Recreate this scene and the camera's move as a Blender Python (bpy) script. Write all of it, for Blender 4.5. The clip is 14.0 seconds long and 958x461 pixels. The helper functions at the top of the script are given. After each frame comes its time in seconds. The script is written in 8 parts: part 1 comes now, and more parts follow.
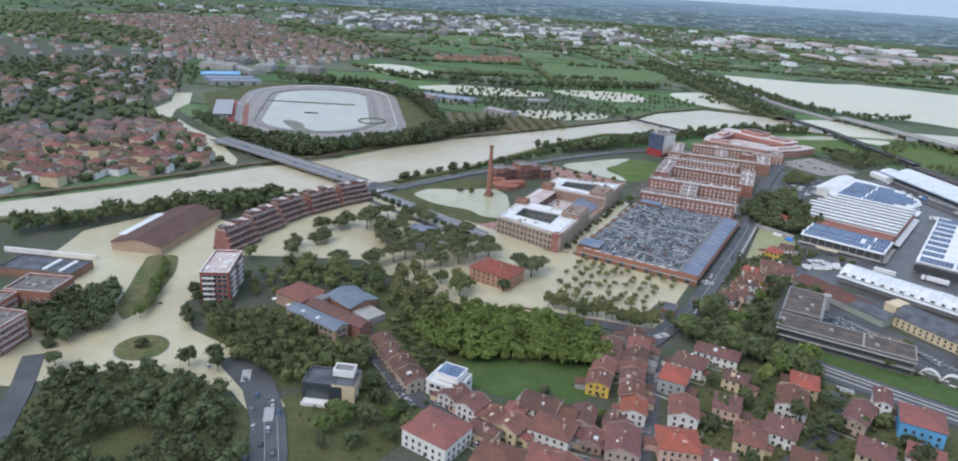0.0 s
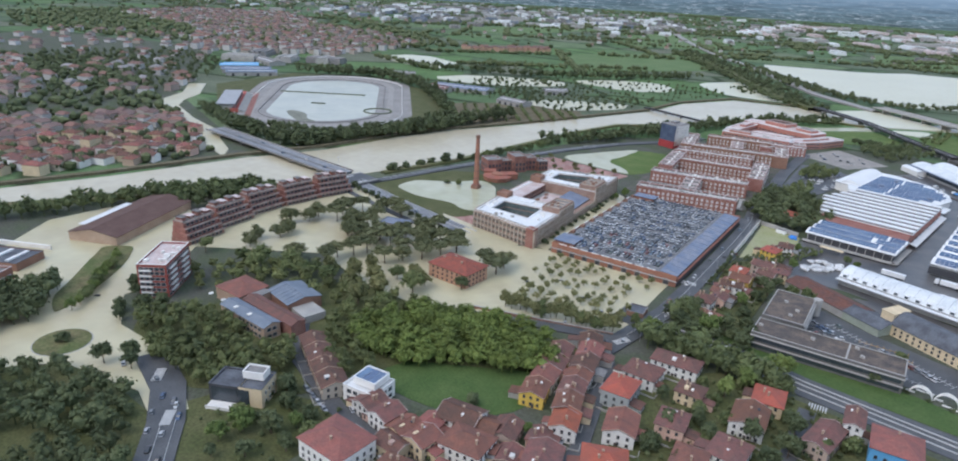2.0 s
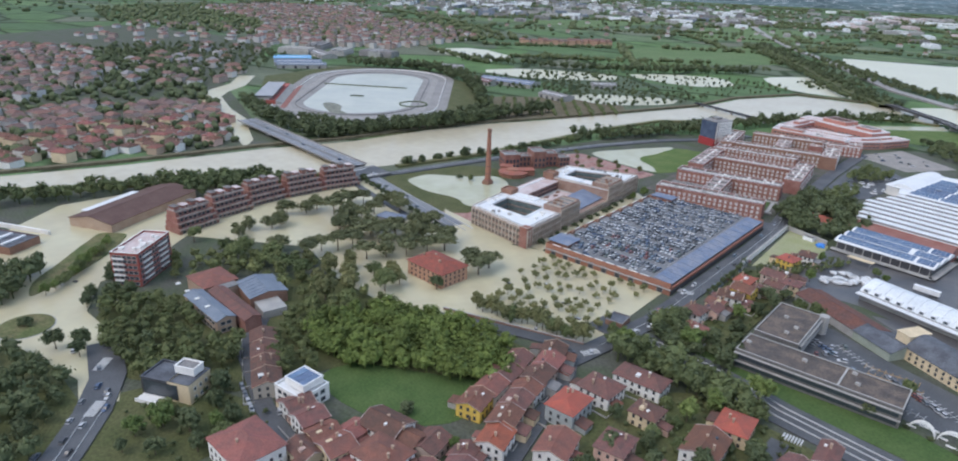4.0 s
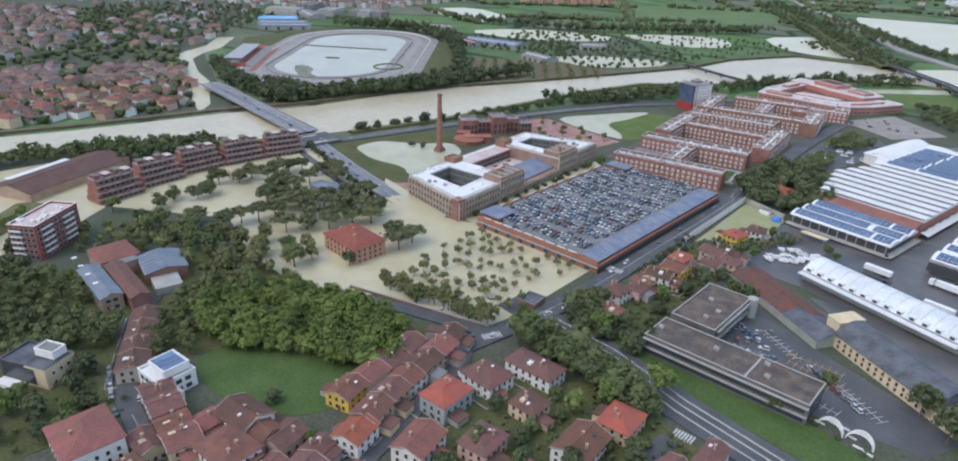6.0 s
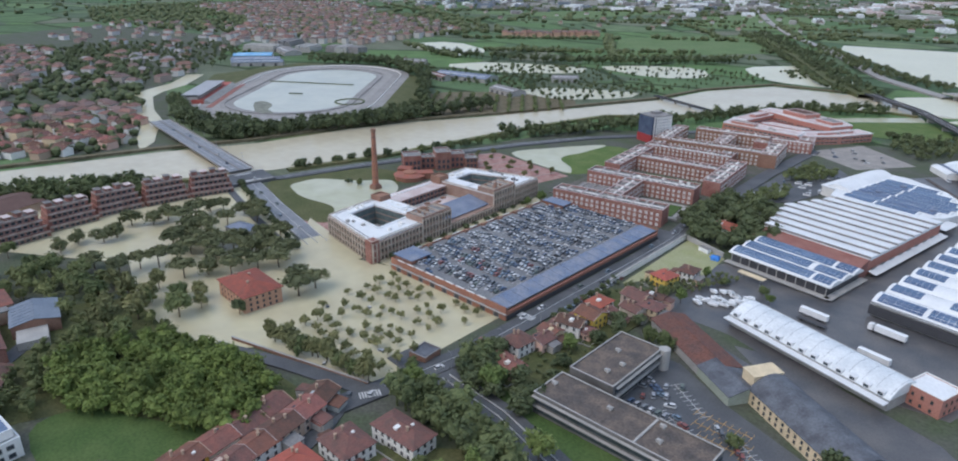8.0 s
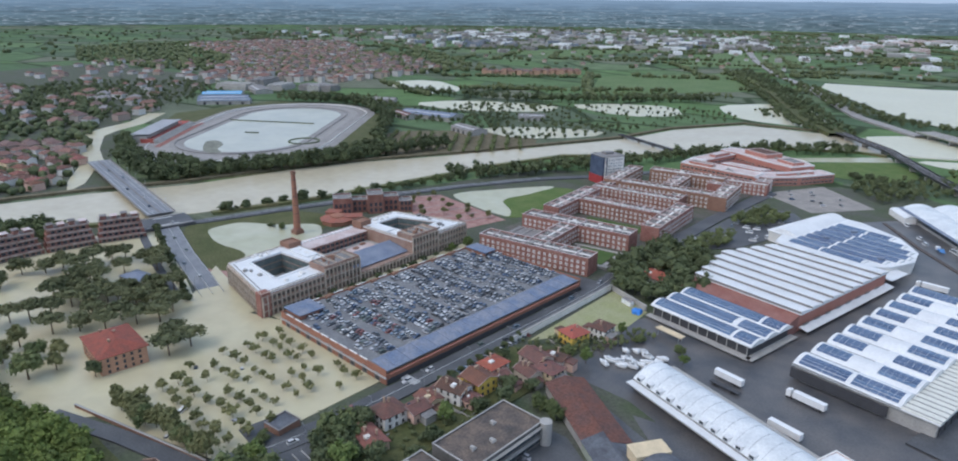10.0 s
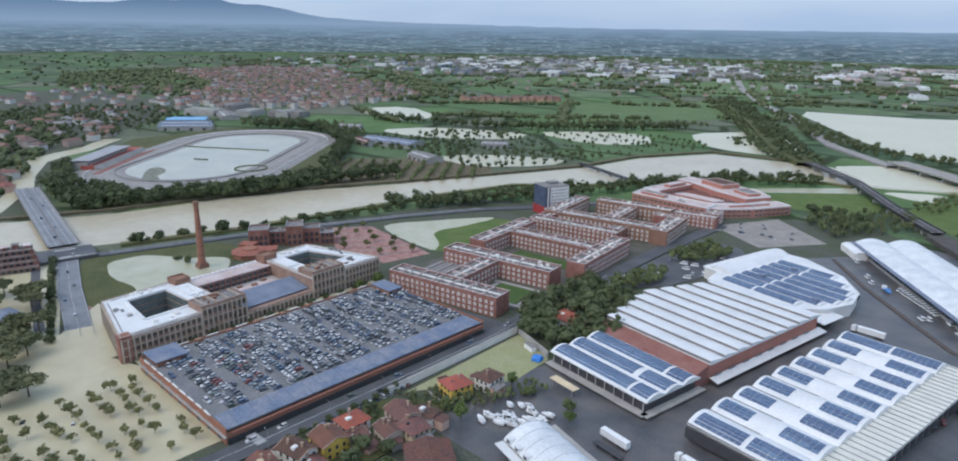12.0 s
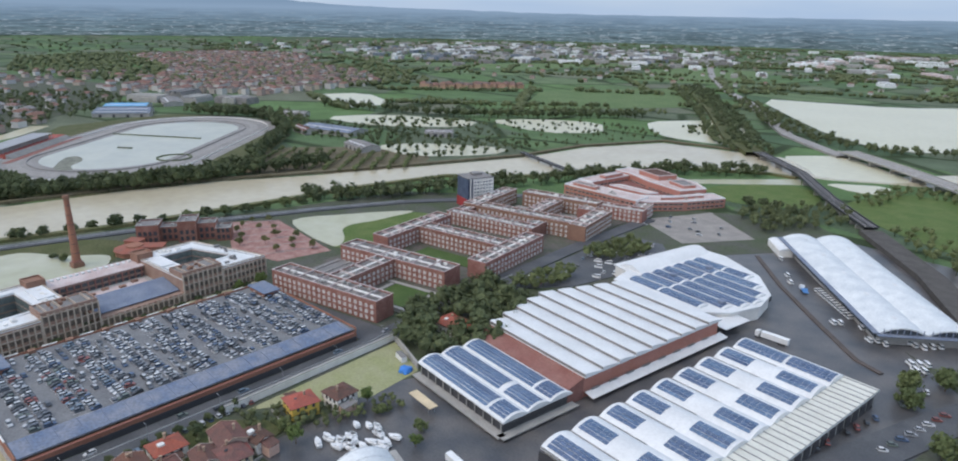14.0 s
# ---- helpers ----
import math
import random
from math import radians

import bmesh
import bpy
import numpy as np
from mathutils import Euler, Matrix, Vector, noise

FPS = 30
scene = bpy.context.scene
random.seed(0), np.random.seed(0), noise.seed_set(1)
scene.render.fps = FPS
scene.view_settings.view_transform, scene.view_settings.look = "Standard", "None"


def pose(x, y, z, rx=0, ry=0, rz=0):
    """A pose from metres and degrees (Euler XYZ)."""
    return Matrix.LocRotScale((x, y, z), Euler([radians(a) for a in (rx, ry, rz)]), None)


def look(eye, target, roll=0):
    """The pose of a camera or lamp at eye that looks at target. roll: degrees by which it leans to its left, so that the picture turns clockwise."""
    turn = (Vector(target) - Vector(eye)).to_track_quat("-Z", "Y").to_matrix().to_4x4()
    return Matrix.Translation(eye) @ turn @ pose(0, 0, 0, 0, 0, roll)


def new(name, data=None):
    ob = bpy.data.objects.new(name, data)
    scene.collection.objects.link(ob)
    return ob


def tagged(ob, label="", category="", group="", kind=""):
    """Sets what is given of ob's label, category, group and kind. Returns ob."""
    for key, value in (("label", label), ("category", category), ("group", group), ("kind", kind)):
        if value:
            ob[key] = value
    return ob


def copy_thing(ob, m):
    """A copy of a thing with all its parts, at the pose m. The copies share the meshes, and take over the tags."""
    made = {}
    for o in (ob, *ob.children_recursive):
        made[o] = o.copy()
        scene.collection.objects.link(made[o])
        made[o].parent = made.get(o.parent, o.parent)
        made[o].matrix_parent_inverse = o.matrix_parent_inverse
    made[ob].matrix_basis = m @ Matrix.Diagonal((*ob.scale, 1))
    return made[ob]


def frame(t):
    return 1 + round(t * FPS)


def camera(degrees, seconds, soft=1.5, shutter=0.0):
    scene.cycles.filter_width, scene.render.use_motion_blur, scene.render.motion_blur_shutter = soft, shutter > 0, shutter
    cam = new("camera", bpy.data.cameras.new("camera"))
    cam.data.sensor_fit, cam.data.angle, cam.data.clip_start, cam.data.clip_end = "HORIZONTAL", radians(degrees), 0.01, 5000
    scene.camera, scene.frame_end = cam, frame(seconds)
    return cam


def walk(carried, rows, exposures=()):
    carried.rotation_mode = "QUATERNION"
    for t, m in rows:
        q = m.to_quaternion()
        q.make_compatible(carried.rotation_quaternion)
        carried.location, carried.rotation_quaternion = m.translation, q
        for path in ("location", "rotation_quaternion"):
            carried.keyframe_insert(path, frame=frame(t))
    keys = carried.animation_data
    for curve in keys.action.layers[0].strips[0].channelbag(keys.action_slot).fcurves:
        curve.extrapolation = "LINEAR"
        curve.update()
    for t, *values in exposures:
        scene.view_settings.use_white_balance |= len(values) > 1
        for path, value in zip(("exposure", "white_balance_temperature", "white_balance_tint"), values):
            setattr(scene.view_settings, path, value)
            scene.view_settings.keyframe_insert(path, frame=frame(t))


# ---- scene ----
cam = camera(70.5, 14.0, soft=1.95)
METRES, EYE, TILT, LEAN, TURN = 420.0, 172.0, -19.85, -3.46, 28.0
ROWS = [
    (0.0, 0.0, 0.0, 0.0, -0.0, 0.0, 0.0),
    (0.5, 0.0254, 0.0185, -0.0028, -0.43, 0.87, -0.17),
    (1.0, 0.0603, 0.0339, -0.0006, 1.26, 0.27, -0.43),
    (1.5, 0.0939, 0.047, 0.0007, 2.28, 0.45, -0.64),
    (2.0, 0.121, 0.0639, 0.0013, 4.0, -0.58, -0.63),
    (2.5, 0.1519, 0.0771, 0.0021, 5.86, -0.67, -0.98),
    (5.0, 0.3015, 0.1589, 0.0154, 12.45, -3.12, -2.53),
    (5.5, 0.3315, 0.1772, 0.0222, 12.42, -4.73, -2.48),
    (6.0, 0.3593, 0.1979, 0.0241, 12.23, -4.34, -2.41),
    (6.5, 0.3864, 0.2182, 0.0259, 13.19, -3.13, -2.02),
    (7.0, 0.413, 0.2407, 0.0304, 13.28, -2.31, -1.89),
    (7.5, 0.4419, 0.2596, 0.036, 13.29, -2.36, -1.8),
    (8.0, 0.4676, 0.2824, 0.0381, 12.95, -1.66, -1.74),
    (10.5, 0.6091, 0.3997, 0.0636, 13.29, 2.23, -2.01),
    (11.0, 0.6408, 0.4259, 0.0662, 13.14, 2.91, -2.33),
    (11.5, 0.6672, 0.45, 0.0731, 12.98, 2.71, -2.3),
    (12.0, 0.6936, 0.4742, 0.0797, 13.57, 3.55, -2.07),
    (12.5, 0.7227, 0.4989, 0.0831, 13.77, 4.26, -2.09),
    (13.0, 0.7512, 0.5238, 0.0895, 13.2, 4.86, -1.96),
    (13.5, 0.7779, 0.5477, 0.0956, 12.32, 3.85, -2.05),
    (14.0, 0.8045, 0.5694, 0.102, 12.43, 2.48, -1.98),
]
walk(cam, [(t, pose(0, 0, EYE, TILT, LEAN, TURN) @ pose(METRES * x, METRES * y, METRES * z, 90 + pitch, roll, yaw)) for t, x, y, z, yaw, pitch, roll in ROWS],
     [(0.0, 0.14, 6500, 12), (0.6, 0.14, 6380, 12), (2.5, 0.12, 6430, 13), (5.5, 0.17, 6480, 13.5), (7.0, 0.07, 6480, 13.5), (8.0, 0.0, 6400, 13), (11.0, -0.02, 6360, 12), (12.5, -0.02, 6500, 11.5), (14.0, 0.0, 6720, 12)])

# ---- light: a bright overcast sky with a broad, weak sun ----
SUN_EL, SUN_AZ = 52.0, 200.0
world = bpy.data.worlds.new("overcast")
scene.world = world
world.use_nodes = True
wn, wl = world.node_tree.nodes, world.node_tree.links
wn.clear()
sky = wn.new("ShaderNodeTexSky")
sky.sky_type = "NISHITA"
sky.sun_disc = False
sky.sun_elevation, sky.sun_rotation = radians(SUN_EL), radians(SUN_AZ)
sky.air_density, sky.dust_density = 1.0, 4.0
sky_bg = wn.new("ShaderNodeBackground")
sky_bg.inputs[1].default_value = 0.06
cloud_bg = wn.new("ShaderNodeBackground")
cloud_map, cloud_tex, cloud_mix = wn.new("ShaderNodeMapping"), wn.new("ShaderNodeTexNoise"), wn.new("ShaderNodeValToRGB")
cloud_co = wn.new("ShaderNodeTexCoord")
cloud_map.inputs["Scale"].default_value = (1.6, 1.6, 9.0)
cloud_tex.inputs["Scale"].default_value, cloud_tex.inputs["Detail"].default_value = 1.3, 5
cloud_mix.color_ramp.elements[0].position, cloud_mix.color_ramp.elements[0].color = 0.32, (0.42, 0.61, 0.90, 1)
cloud_mix.color_ramp.elements[1].position, cloud_mix.color_ramp.elements[1].color = 0.72, (0.64, 0.78, 0.95, 1)
wl.new(cloud_co.outputs["Generated"], cloud_map.inputs["Vector"])
wl.new(cloud_map.outputs["Vector"], cloud_tex.inputs["Vector"])
wl.new(cloud_tex.outputs["Fac"], cloud_mix.inputs["Fac"])
wl.new(cloud_mix.outputs["Color"], cloud_bg.inputs[0])
cloud_bg.inputs[1].default_value = 0.80
both = wn.new("ShaderNodeAddShader")
wout = wn.new("ShaderNodeOutputWorld")
wl.new(sky.outputs[0], sky_bg.inputs[0])
wl.new(sky_bg.outputs[0], both.inputs[0])
wl.new(cloud_bg.outputs[0], both.inputs[1])
wl.new(both.outputs[0], wout.inputs[0])
sun = new("sun", bpy.data.lights.new("sun", "SUN"))
sun.data.energy, sun.data.angle, sun.data.color = 0.8, radians(45), (1.0, 0.98, 0.95)
sun.matrix_world = look((0, 0, 900), (0 + 900 * math.sin(radians(SUN_AZ)) * -0.78, 900 * math.cos(radians(SUN_AZ)) * -0.78, -100))

# ---- materials ----
def mat(name, colour, rough=0.8, var=0.18, size=6.0, fine=0.6, bump=0.0, metal=0.0, rand=0.0, second=None, spec=0.3, island=False):
    """A surface with large stains, fine grain, an optional second tint and a tint that differs from piece to piece."""
    m = bpy.data.materials.new(name)
    m.use_nodes = True
    n, l = m.node_tree.nodes, m.node_tree.links
    p = n["Principled BSDF"]
    p.inputs["Roughness"].default_value, p.inputs["Metallic"].default_value = rough, metal
    p.inputs["Specular IOR Level"].default_value = spec
    geo = n.new("ShaderNodeNewGeometry")
    big, small = n.new("ShaderNodeTexNoise"), n.new("ShaderNodeTexNoise")
    big.inputs["Scale"].default_value, big.inputs["Detail"].default_value = 1 / size, 5
    small.inputs["Scale"].default_value, small.inputs["Detail"].default_value = 1 / fine, 3
    for t in (big, small):
        l.new(geo.outputs["Position"], t.inputs["Vector"])
    tint = n.new("ShaderNodeMix")
    tint.data_type = "RGBA"
    a = colour
    b = second or tuple(min(1, x * (1 + 1.6 * var)) for x in colour)
    tint.inputs["A"].default_value, tint.inputs["B"].default_value = (*a, 1), (*b, 1)
    ramp = n.new("ShaderNodeMapRange")
    ramp.inputs["From Min"].default_value, ramp.inputs["From Max"].default_value = 0.35, 0.65
    l.new(big.outputs["Fac"], ramp.inputs["Value"])
    l.new(ramp.outputs["Result"], tint.inputs["Factor"])
    val = n.new("ShaderNodeMapRange")
    val.inputs["From Min"].default_value, val.inputs["From Max"].default_value = 0.3, 0.7
    val.inputs["To Min"].default_value, val.inputs["To Max"].default_value = 1 - var, 1 + var
    l.new(small.outputs["Fac"], val.inputs["Value"])
    hsv = n.new("ShaderNodeHueSaturation")
    l.new(tint.outputs["Result"], hsv.inputs["Color"])
    l.new(val.outputs["Result"], hsv.inputs["Value"])
    last = hsv
    if rand:
        rnd = n.new("ShaderNodeObjectInfo")
        src = rnd.outputs["Random"]
        if island:
            src = geo.outputs["Random Per Island"]
        v2 = n.new("ShaderNodeMapRange")
        v2.inputs["To Min"].default_value, v2.inputs["To Max"].default_value = 1 - rand, 1 + rand
        l.new(src, v2.inputs["Value"])
        h2 = n.new("ShaderNodeHueSaturation")
        l.new(hsv.outputs["Color"], h2.inputs["Color"])
        l.new(v2.outputs["Result"], h2.inputs["Value"])
        hue = n.new("ShaderNodeMapRange")
        hue.inputs["To Min"].default_value, hue.inputs["To Max"].default_value = 0.5 + 0.04 * rand, 0.5 - 0.06 * rand
        l.new(src, hue.inputs["Value"])
        l.new(hue.outputs["Result"], h2.inputs["Hue"])
        last = h2
    l.new(last.outputs["Color"], p.inputs["Base Color"])
    if bump:
        bp = n.new("ShaderNodeBump")
        bp.inputs["Strength"].default_value, bp.inputs["Distance"].default_value = 0.6, bump
        l.new(small.outputs["Fac"], bp.inputs["Height"])
        l.new(bp.outputs["Normal"], p.inputs["Normal"])
    return m


def palette(name, colours, rough=0.4, metal=0.0, spec=0.5):
    """A paint whose colour is drawn for each object from a short list."""
    m = mat(name, colours[0], rough, 0.05, 3, 0.5, spec=spec, metal=metal)
    n, l = m.node_tree.nodes, m.node_tree.links
    rnd, ramp = n.new("ShaderNodeObjectInfo"), n.new("ShaderNodeValToRGB")
    ramp.color_ramp.interpolation = "CONSTANT"
    e = ramp.color_ramp.elements
    while len(e) < len(colours):
        e.new(0.5)
    for i, c in enumerate(colours):
        e[i].position, e[i].color = i / len(colours), (*c, 1)
    l.new(rnd.outputs["Random"], ramp.inputs["Fac"])
    l.new(ramp.outputs["Color"], n["Principled BSDF"].inputs["Base Color"])
    return m


def island_palette(name, colours, rough=0.4):
    m = palette(name, colours, rough)
    n, l = m.node_tree.nodes, m.node_tree.links
    geo = n["Geometry"]
    l.new(geo.outputs["Random Per Island"], n["Color Ramp"].inputs["Fac"])
    return m


ASPHALT = mat("asphalt", (0.075, 0.078, 0.084), 0.6, 0.18, 14, 0.8, second=(0.112, 0.114, 0.118), spec=0.4)
WET = mat("wet_asphalt", (0.070, 0.072, 0.078), 0.38, 0.18, 16, 0.9, second=(0.135, 0.124, 0.116), spec=0.5)
PAVING = mat("paving", (0.28, 0.26, 0.24), 0.7, 0.15, 8, 0.5)
REDPAVE = mat("brick_paving", (0.30, 0.145, 0.12), 0.75, 0.25, 5, 0.8, second=(0.42, 0.26, 0.225))
PAINT = mat("road_paint", (0.52, 0.52, 0.51), 0.6, 0.1, 4, 0.4)
GRASS = mat("grass", (0.077, 0.089, 0.032), 0.9, 0.28, 16, 1.2, bump=0.2, second=(0.109, 0.110, 0.047))
LAWN = mat("lawn", (0.062, 0.108, 0.030), 0.9, 0.2, 12, 1.0, bump=0.1, second=(0.085, 0.13, 0.04))
MEADOW = mat("bright_meadow", (0.088, 0.140, 0.036), 0.9, 0.3, 14, 1.0, bump=0.15, second=(0.125, 0.165, 0.05))
ROUGHGRASS = mat("rough_grass", (0.10, 0.125, 0.045), 0.95, 0.3, 12, 1.3, bump=0.3, second=(0.17, 0.15, 0.075))
EARTH = mat("earth", (0.125, 0.105, 0.06), 0.95, 0.25, 9, 1.2, bump=0.2, second=(0.17, 0.145, 0.095))
GRAVEL = mat("gravel", (0.34, 0.31, 0.28), 0.9, 0.2, 10, 0.8, second=(0.26, 0.24, 0.22))
SAND = mat("track_sand", (0.25, 0.235, 0.22), 0.9, 0.12, 30, 3, second=(0.31, 0.295, 0.28))
BRICK = mat("brick", (0.262, 0.118, 0.092), 0.85, 0.28, 5, 0.5, second=(0.335, 0.175, 0.140), rand=0.1)
BRICK_ORANGE = mat("orange_brick", (0.37, 0.175, 0.115), 0.85, 0.18, 7, 0.5, second=(0.31, 0.145, 0.10))
BRICK_BROWN = mat("brown_brick", (0.25, 0.14, 0.10), 0.85, 0.2, 7, 0.5, second=(0.30, 0.17, 0.12))
BRICK_PINK = mat("pink_brick", (0.46, 0.215, 0.17), 0.85, 0.14, 9, 0.6, second=(0.44, 0.19, 0.14))
BRICK_PALE = mat("pale_brick", (0.40, 0.28, 0.20), 0.85, 0.16, 8, 0.5, second=(0.46, 0.34, 0.25))
CONCRETE = mat("concrete", (0.42, 0.40, 0.37), 0.8, 0.12, 6, 0.6, second=(0.34, 0.33, 0.31))
WHITEWALL = mat("white_render", (0.74, 0.72, 0.68), 0.75, 0.08, 4, 0.4)
ROOFWHITE = mat("white_roofing", (0.78, 0.785, 0.78), 0.55, 0.06, 13, 1.2, second=(0.69, 0.695, 0.69))
ROOFSTAIN = mat("stained_white_roofing", (0.75, 0.77, 0.77), 0.5, 0.09, 9, 1.0, second=(0.60, 0.63, 0.645))
ROOFPINK = mat("faded_roofing", (0.52, 0.40, 0.37), 0.7, 0.14, 7, 1.0, second=(0.62, 0.54, 0.52))
ROOFGREY = mat("grey_roofing", (0.20, 0.195, 0.19), 0.8, 0.16, 10, 1.0, second=(0.27, 0.25, 0.24))
ROOFDARK = mat("dark_sheet_roof", (0.080, 0.083, 0.095), 0.72, 0.2, 6, 0.8, second=(0.14, 0.15, 0.17))
ROOFBLUE = mat("blue_sheet_roof", (0.135, 0.178, 0.265), 0.5, 0.22, 6, 1.0, second=(0.235, 0.25, 0.295))
SLATE = mat("slate_blue_roof", (0.16, 0.19, 0.26), 0.6, 0.15, 7, 0.8, second=(0.22, 0.25, 0.31))
RUST = mat("rust_red_roof", (0.17, 0.075, 0.055), 0.85, 0.25, 5, 1.0, second=(0.125, 0.07, 0.06))
STEEL = mat("steel", (0.35, 0.36, 0.38), 0.45, 0.1, 3, 0.4, metal=0.6)
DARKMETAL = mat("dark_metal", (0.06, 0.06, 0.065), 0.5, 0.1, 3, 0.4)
GLASS = mat("window_glass", (0.045, 0.055, 0.065), 0.12, 0.15, 8, 1.0, spec=0.7)
PANEL = mat("solar_panel", (0.085, 0.135, 0.235), 0.25, 0.2, 10, 1.6, second=(0.125, 0.18, 0.285), spec=0.7, rand=0.15)
CREAM = mat("cream_render", (0.62, 0.50, 0.33), 0.8, 0.1, 5, 0.5)
SHUTTER = mat("shutter", (0.10, 0.085, 0.075), 0.7, 0.1, 2, 0.3)
TERRACOTTA = mat("terracotta_tiles", (0.250, 0.108, 0.078), 0.85, 0.28, 4, 0.35, second=(0.185, 0.094, 0.074), rand=0.3, bump=0.08)
TERRA_RED = mat("red_tiles", (0.40, 0.108, 0.070), 0.8, 0.22, 4, 0.35, second=(0.30, 0.10, 0.07), rand=0.15, bump=0.08)
TERRA_OLD = mat("weathered_tiles", (0.185, 0.092, 0.072), 0.9, 0.3, 3, 0.35, second=(0.125, 0.078, 0.065), rand=0.25, bump=0.08)
WALLS = palette("house_render", [(0.54, 0.47, 0.38), (0.62, 0.58, 0.52), (0.48, 0.35, 0.26), (0.57, 0.47, 0.32), (0.64, 0.62, 0.58), (0.44, 0.31, 0.26), (0.52, 0.41, 0.34)], 0.85, spec=0.2)
BARK = mat("bark", (0.12, 0.09, 0.065), 0.95, 0.2, 1, 0.2)


def leaves(name, colour, second, rand=0.2):
    return mat(name, colour, 0.75, 0.35, 2.2, 0.7, second=second, rand=rand, spec=0.25)


LEAF = leaves("foliage", (0.101, 0.130, 0.050), (0.139, 0.164, 0.066))
LEAF_FRESH = leaves("fresh_foliage", (0.116, 0.165, 0.047), (0.154, 0.199, 0.062))
LEAF_DARK = leaves("dark_foliage", (0.074, 0.097, 0.047), (0.105, 0.126, 0.058))
LEAF_PINE = leaves("pine_foliage", (0.101, 0.113, 0.054), (0.138, 0.147, 0.070))
LEAF_DRY = leaves("dull_foliage", (0.138, 0.147, 0.060), (0.180, 0.179, 0.078))
LEAF_LOT = leaves("thin_foliage", (0.163, 0.173, 0.070), (0.214, 0.207, 0.091))
CARPAINT = palette("car_paint", [(0.50, 0.51, 0.52), (0.06, 0.06, 0.065), (0.30, 0.31, 0.33), (0.60, 0.60, 0.60), (0.12, 0.13, 0.15), (0.38, 0.39, 0.41), (0.07, 0.11, 0.19), (0.20, 0.21, 0.22), (0.13, 0.16, 0.14), (0.44, 0.45, 0.47), (0.16, 0.22, 0.28), (0.25, 0.08, 0.07)], 0.35)
CARPAINT_MIX = island_palette("car_paint_mix", [(0.50, 0.51, 0.52), (0.06, 0.06, 0.065), (0.30, 0.31, 0.33), (0.60, 0.60, 0.60), (0.12, 0.13, 0.15), (0.38, 0.39, 0.41), (0.07, 0.11, 0.19), (0.20, 0.21, 0.22), (0.44, 0.45, 0.47)], 0.35)
VANWHITE = mat("white_paint", (0.78, 0.78, 0.77), 0.35, 0.05, 3, 0.5, spec=0.5)
RUBBER = mat("rubber", (0.025, 0.025, 0.027), 0.8, 0.1, 1, 0.2)


def water(name, colour, second, rough=0.16, size=60, ripple=0.05):
    """Muddy flood water: silt gives the colour, the surface mirrors the sky."""
    m = mat(name, colour, rough, 0.05, size, 9, second=second, spec=0.28)
    n, l = m.node_tree.nodes, m.node_tree.links
    wave = n.new("ShaderNodeTexNoise")
    wave.inputs["Scale"].default_value, wave.inputs["Detail"].default_value = 0.35, 4
    l.new(n["Geometry"].outputs["Position"], wave.inputs["Vector"])
    bp = n.new("ShaderNodeBump")
    bp.inputs["Strength"].default_value, bp.inputs["Distance"].default_value = 0.35, ripple
    l.new(wave.outputs["Fac"], bp.inputs["Height"])
    l.new(bp.outputs["Normal"], n["Principled BSDF"].inputs["Normal"])
    return m


RIVER = water("river_water", (0.50, 0.44, 0.315), (0.54, 0.48, 0.35), 0.25)
FLOOD = water("flood_water", (0.555, 0.508, 0.335), (0.490, 0.428, 0.278), 0.28, 35)
LAKE = water("lake_water", (0.57, 0.545, 0.40), (0.61, 0.585, 0.44), 0.35, 120)
POND = water("pond_water", (0.49, 0.475, 0.34), (0.43, 0.425, 0.285), 0.25, 30)

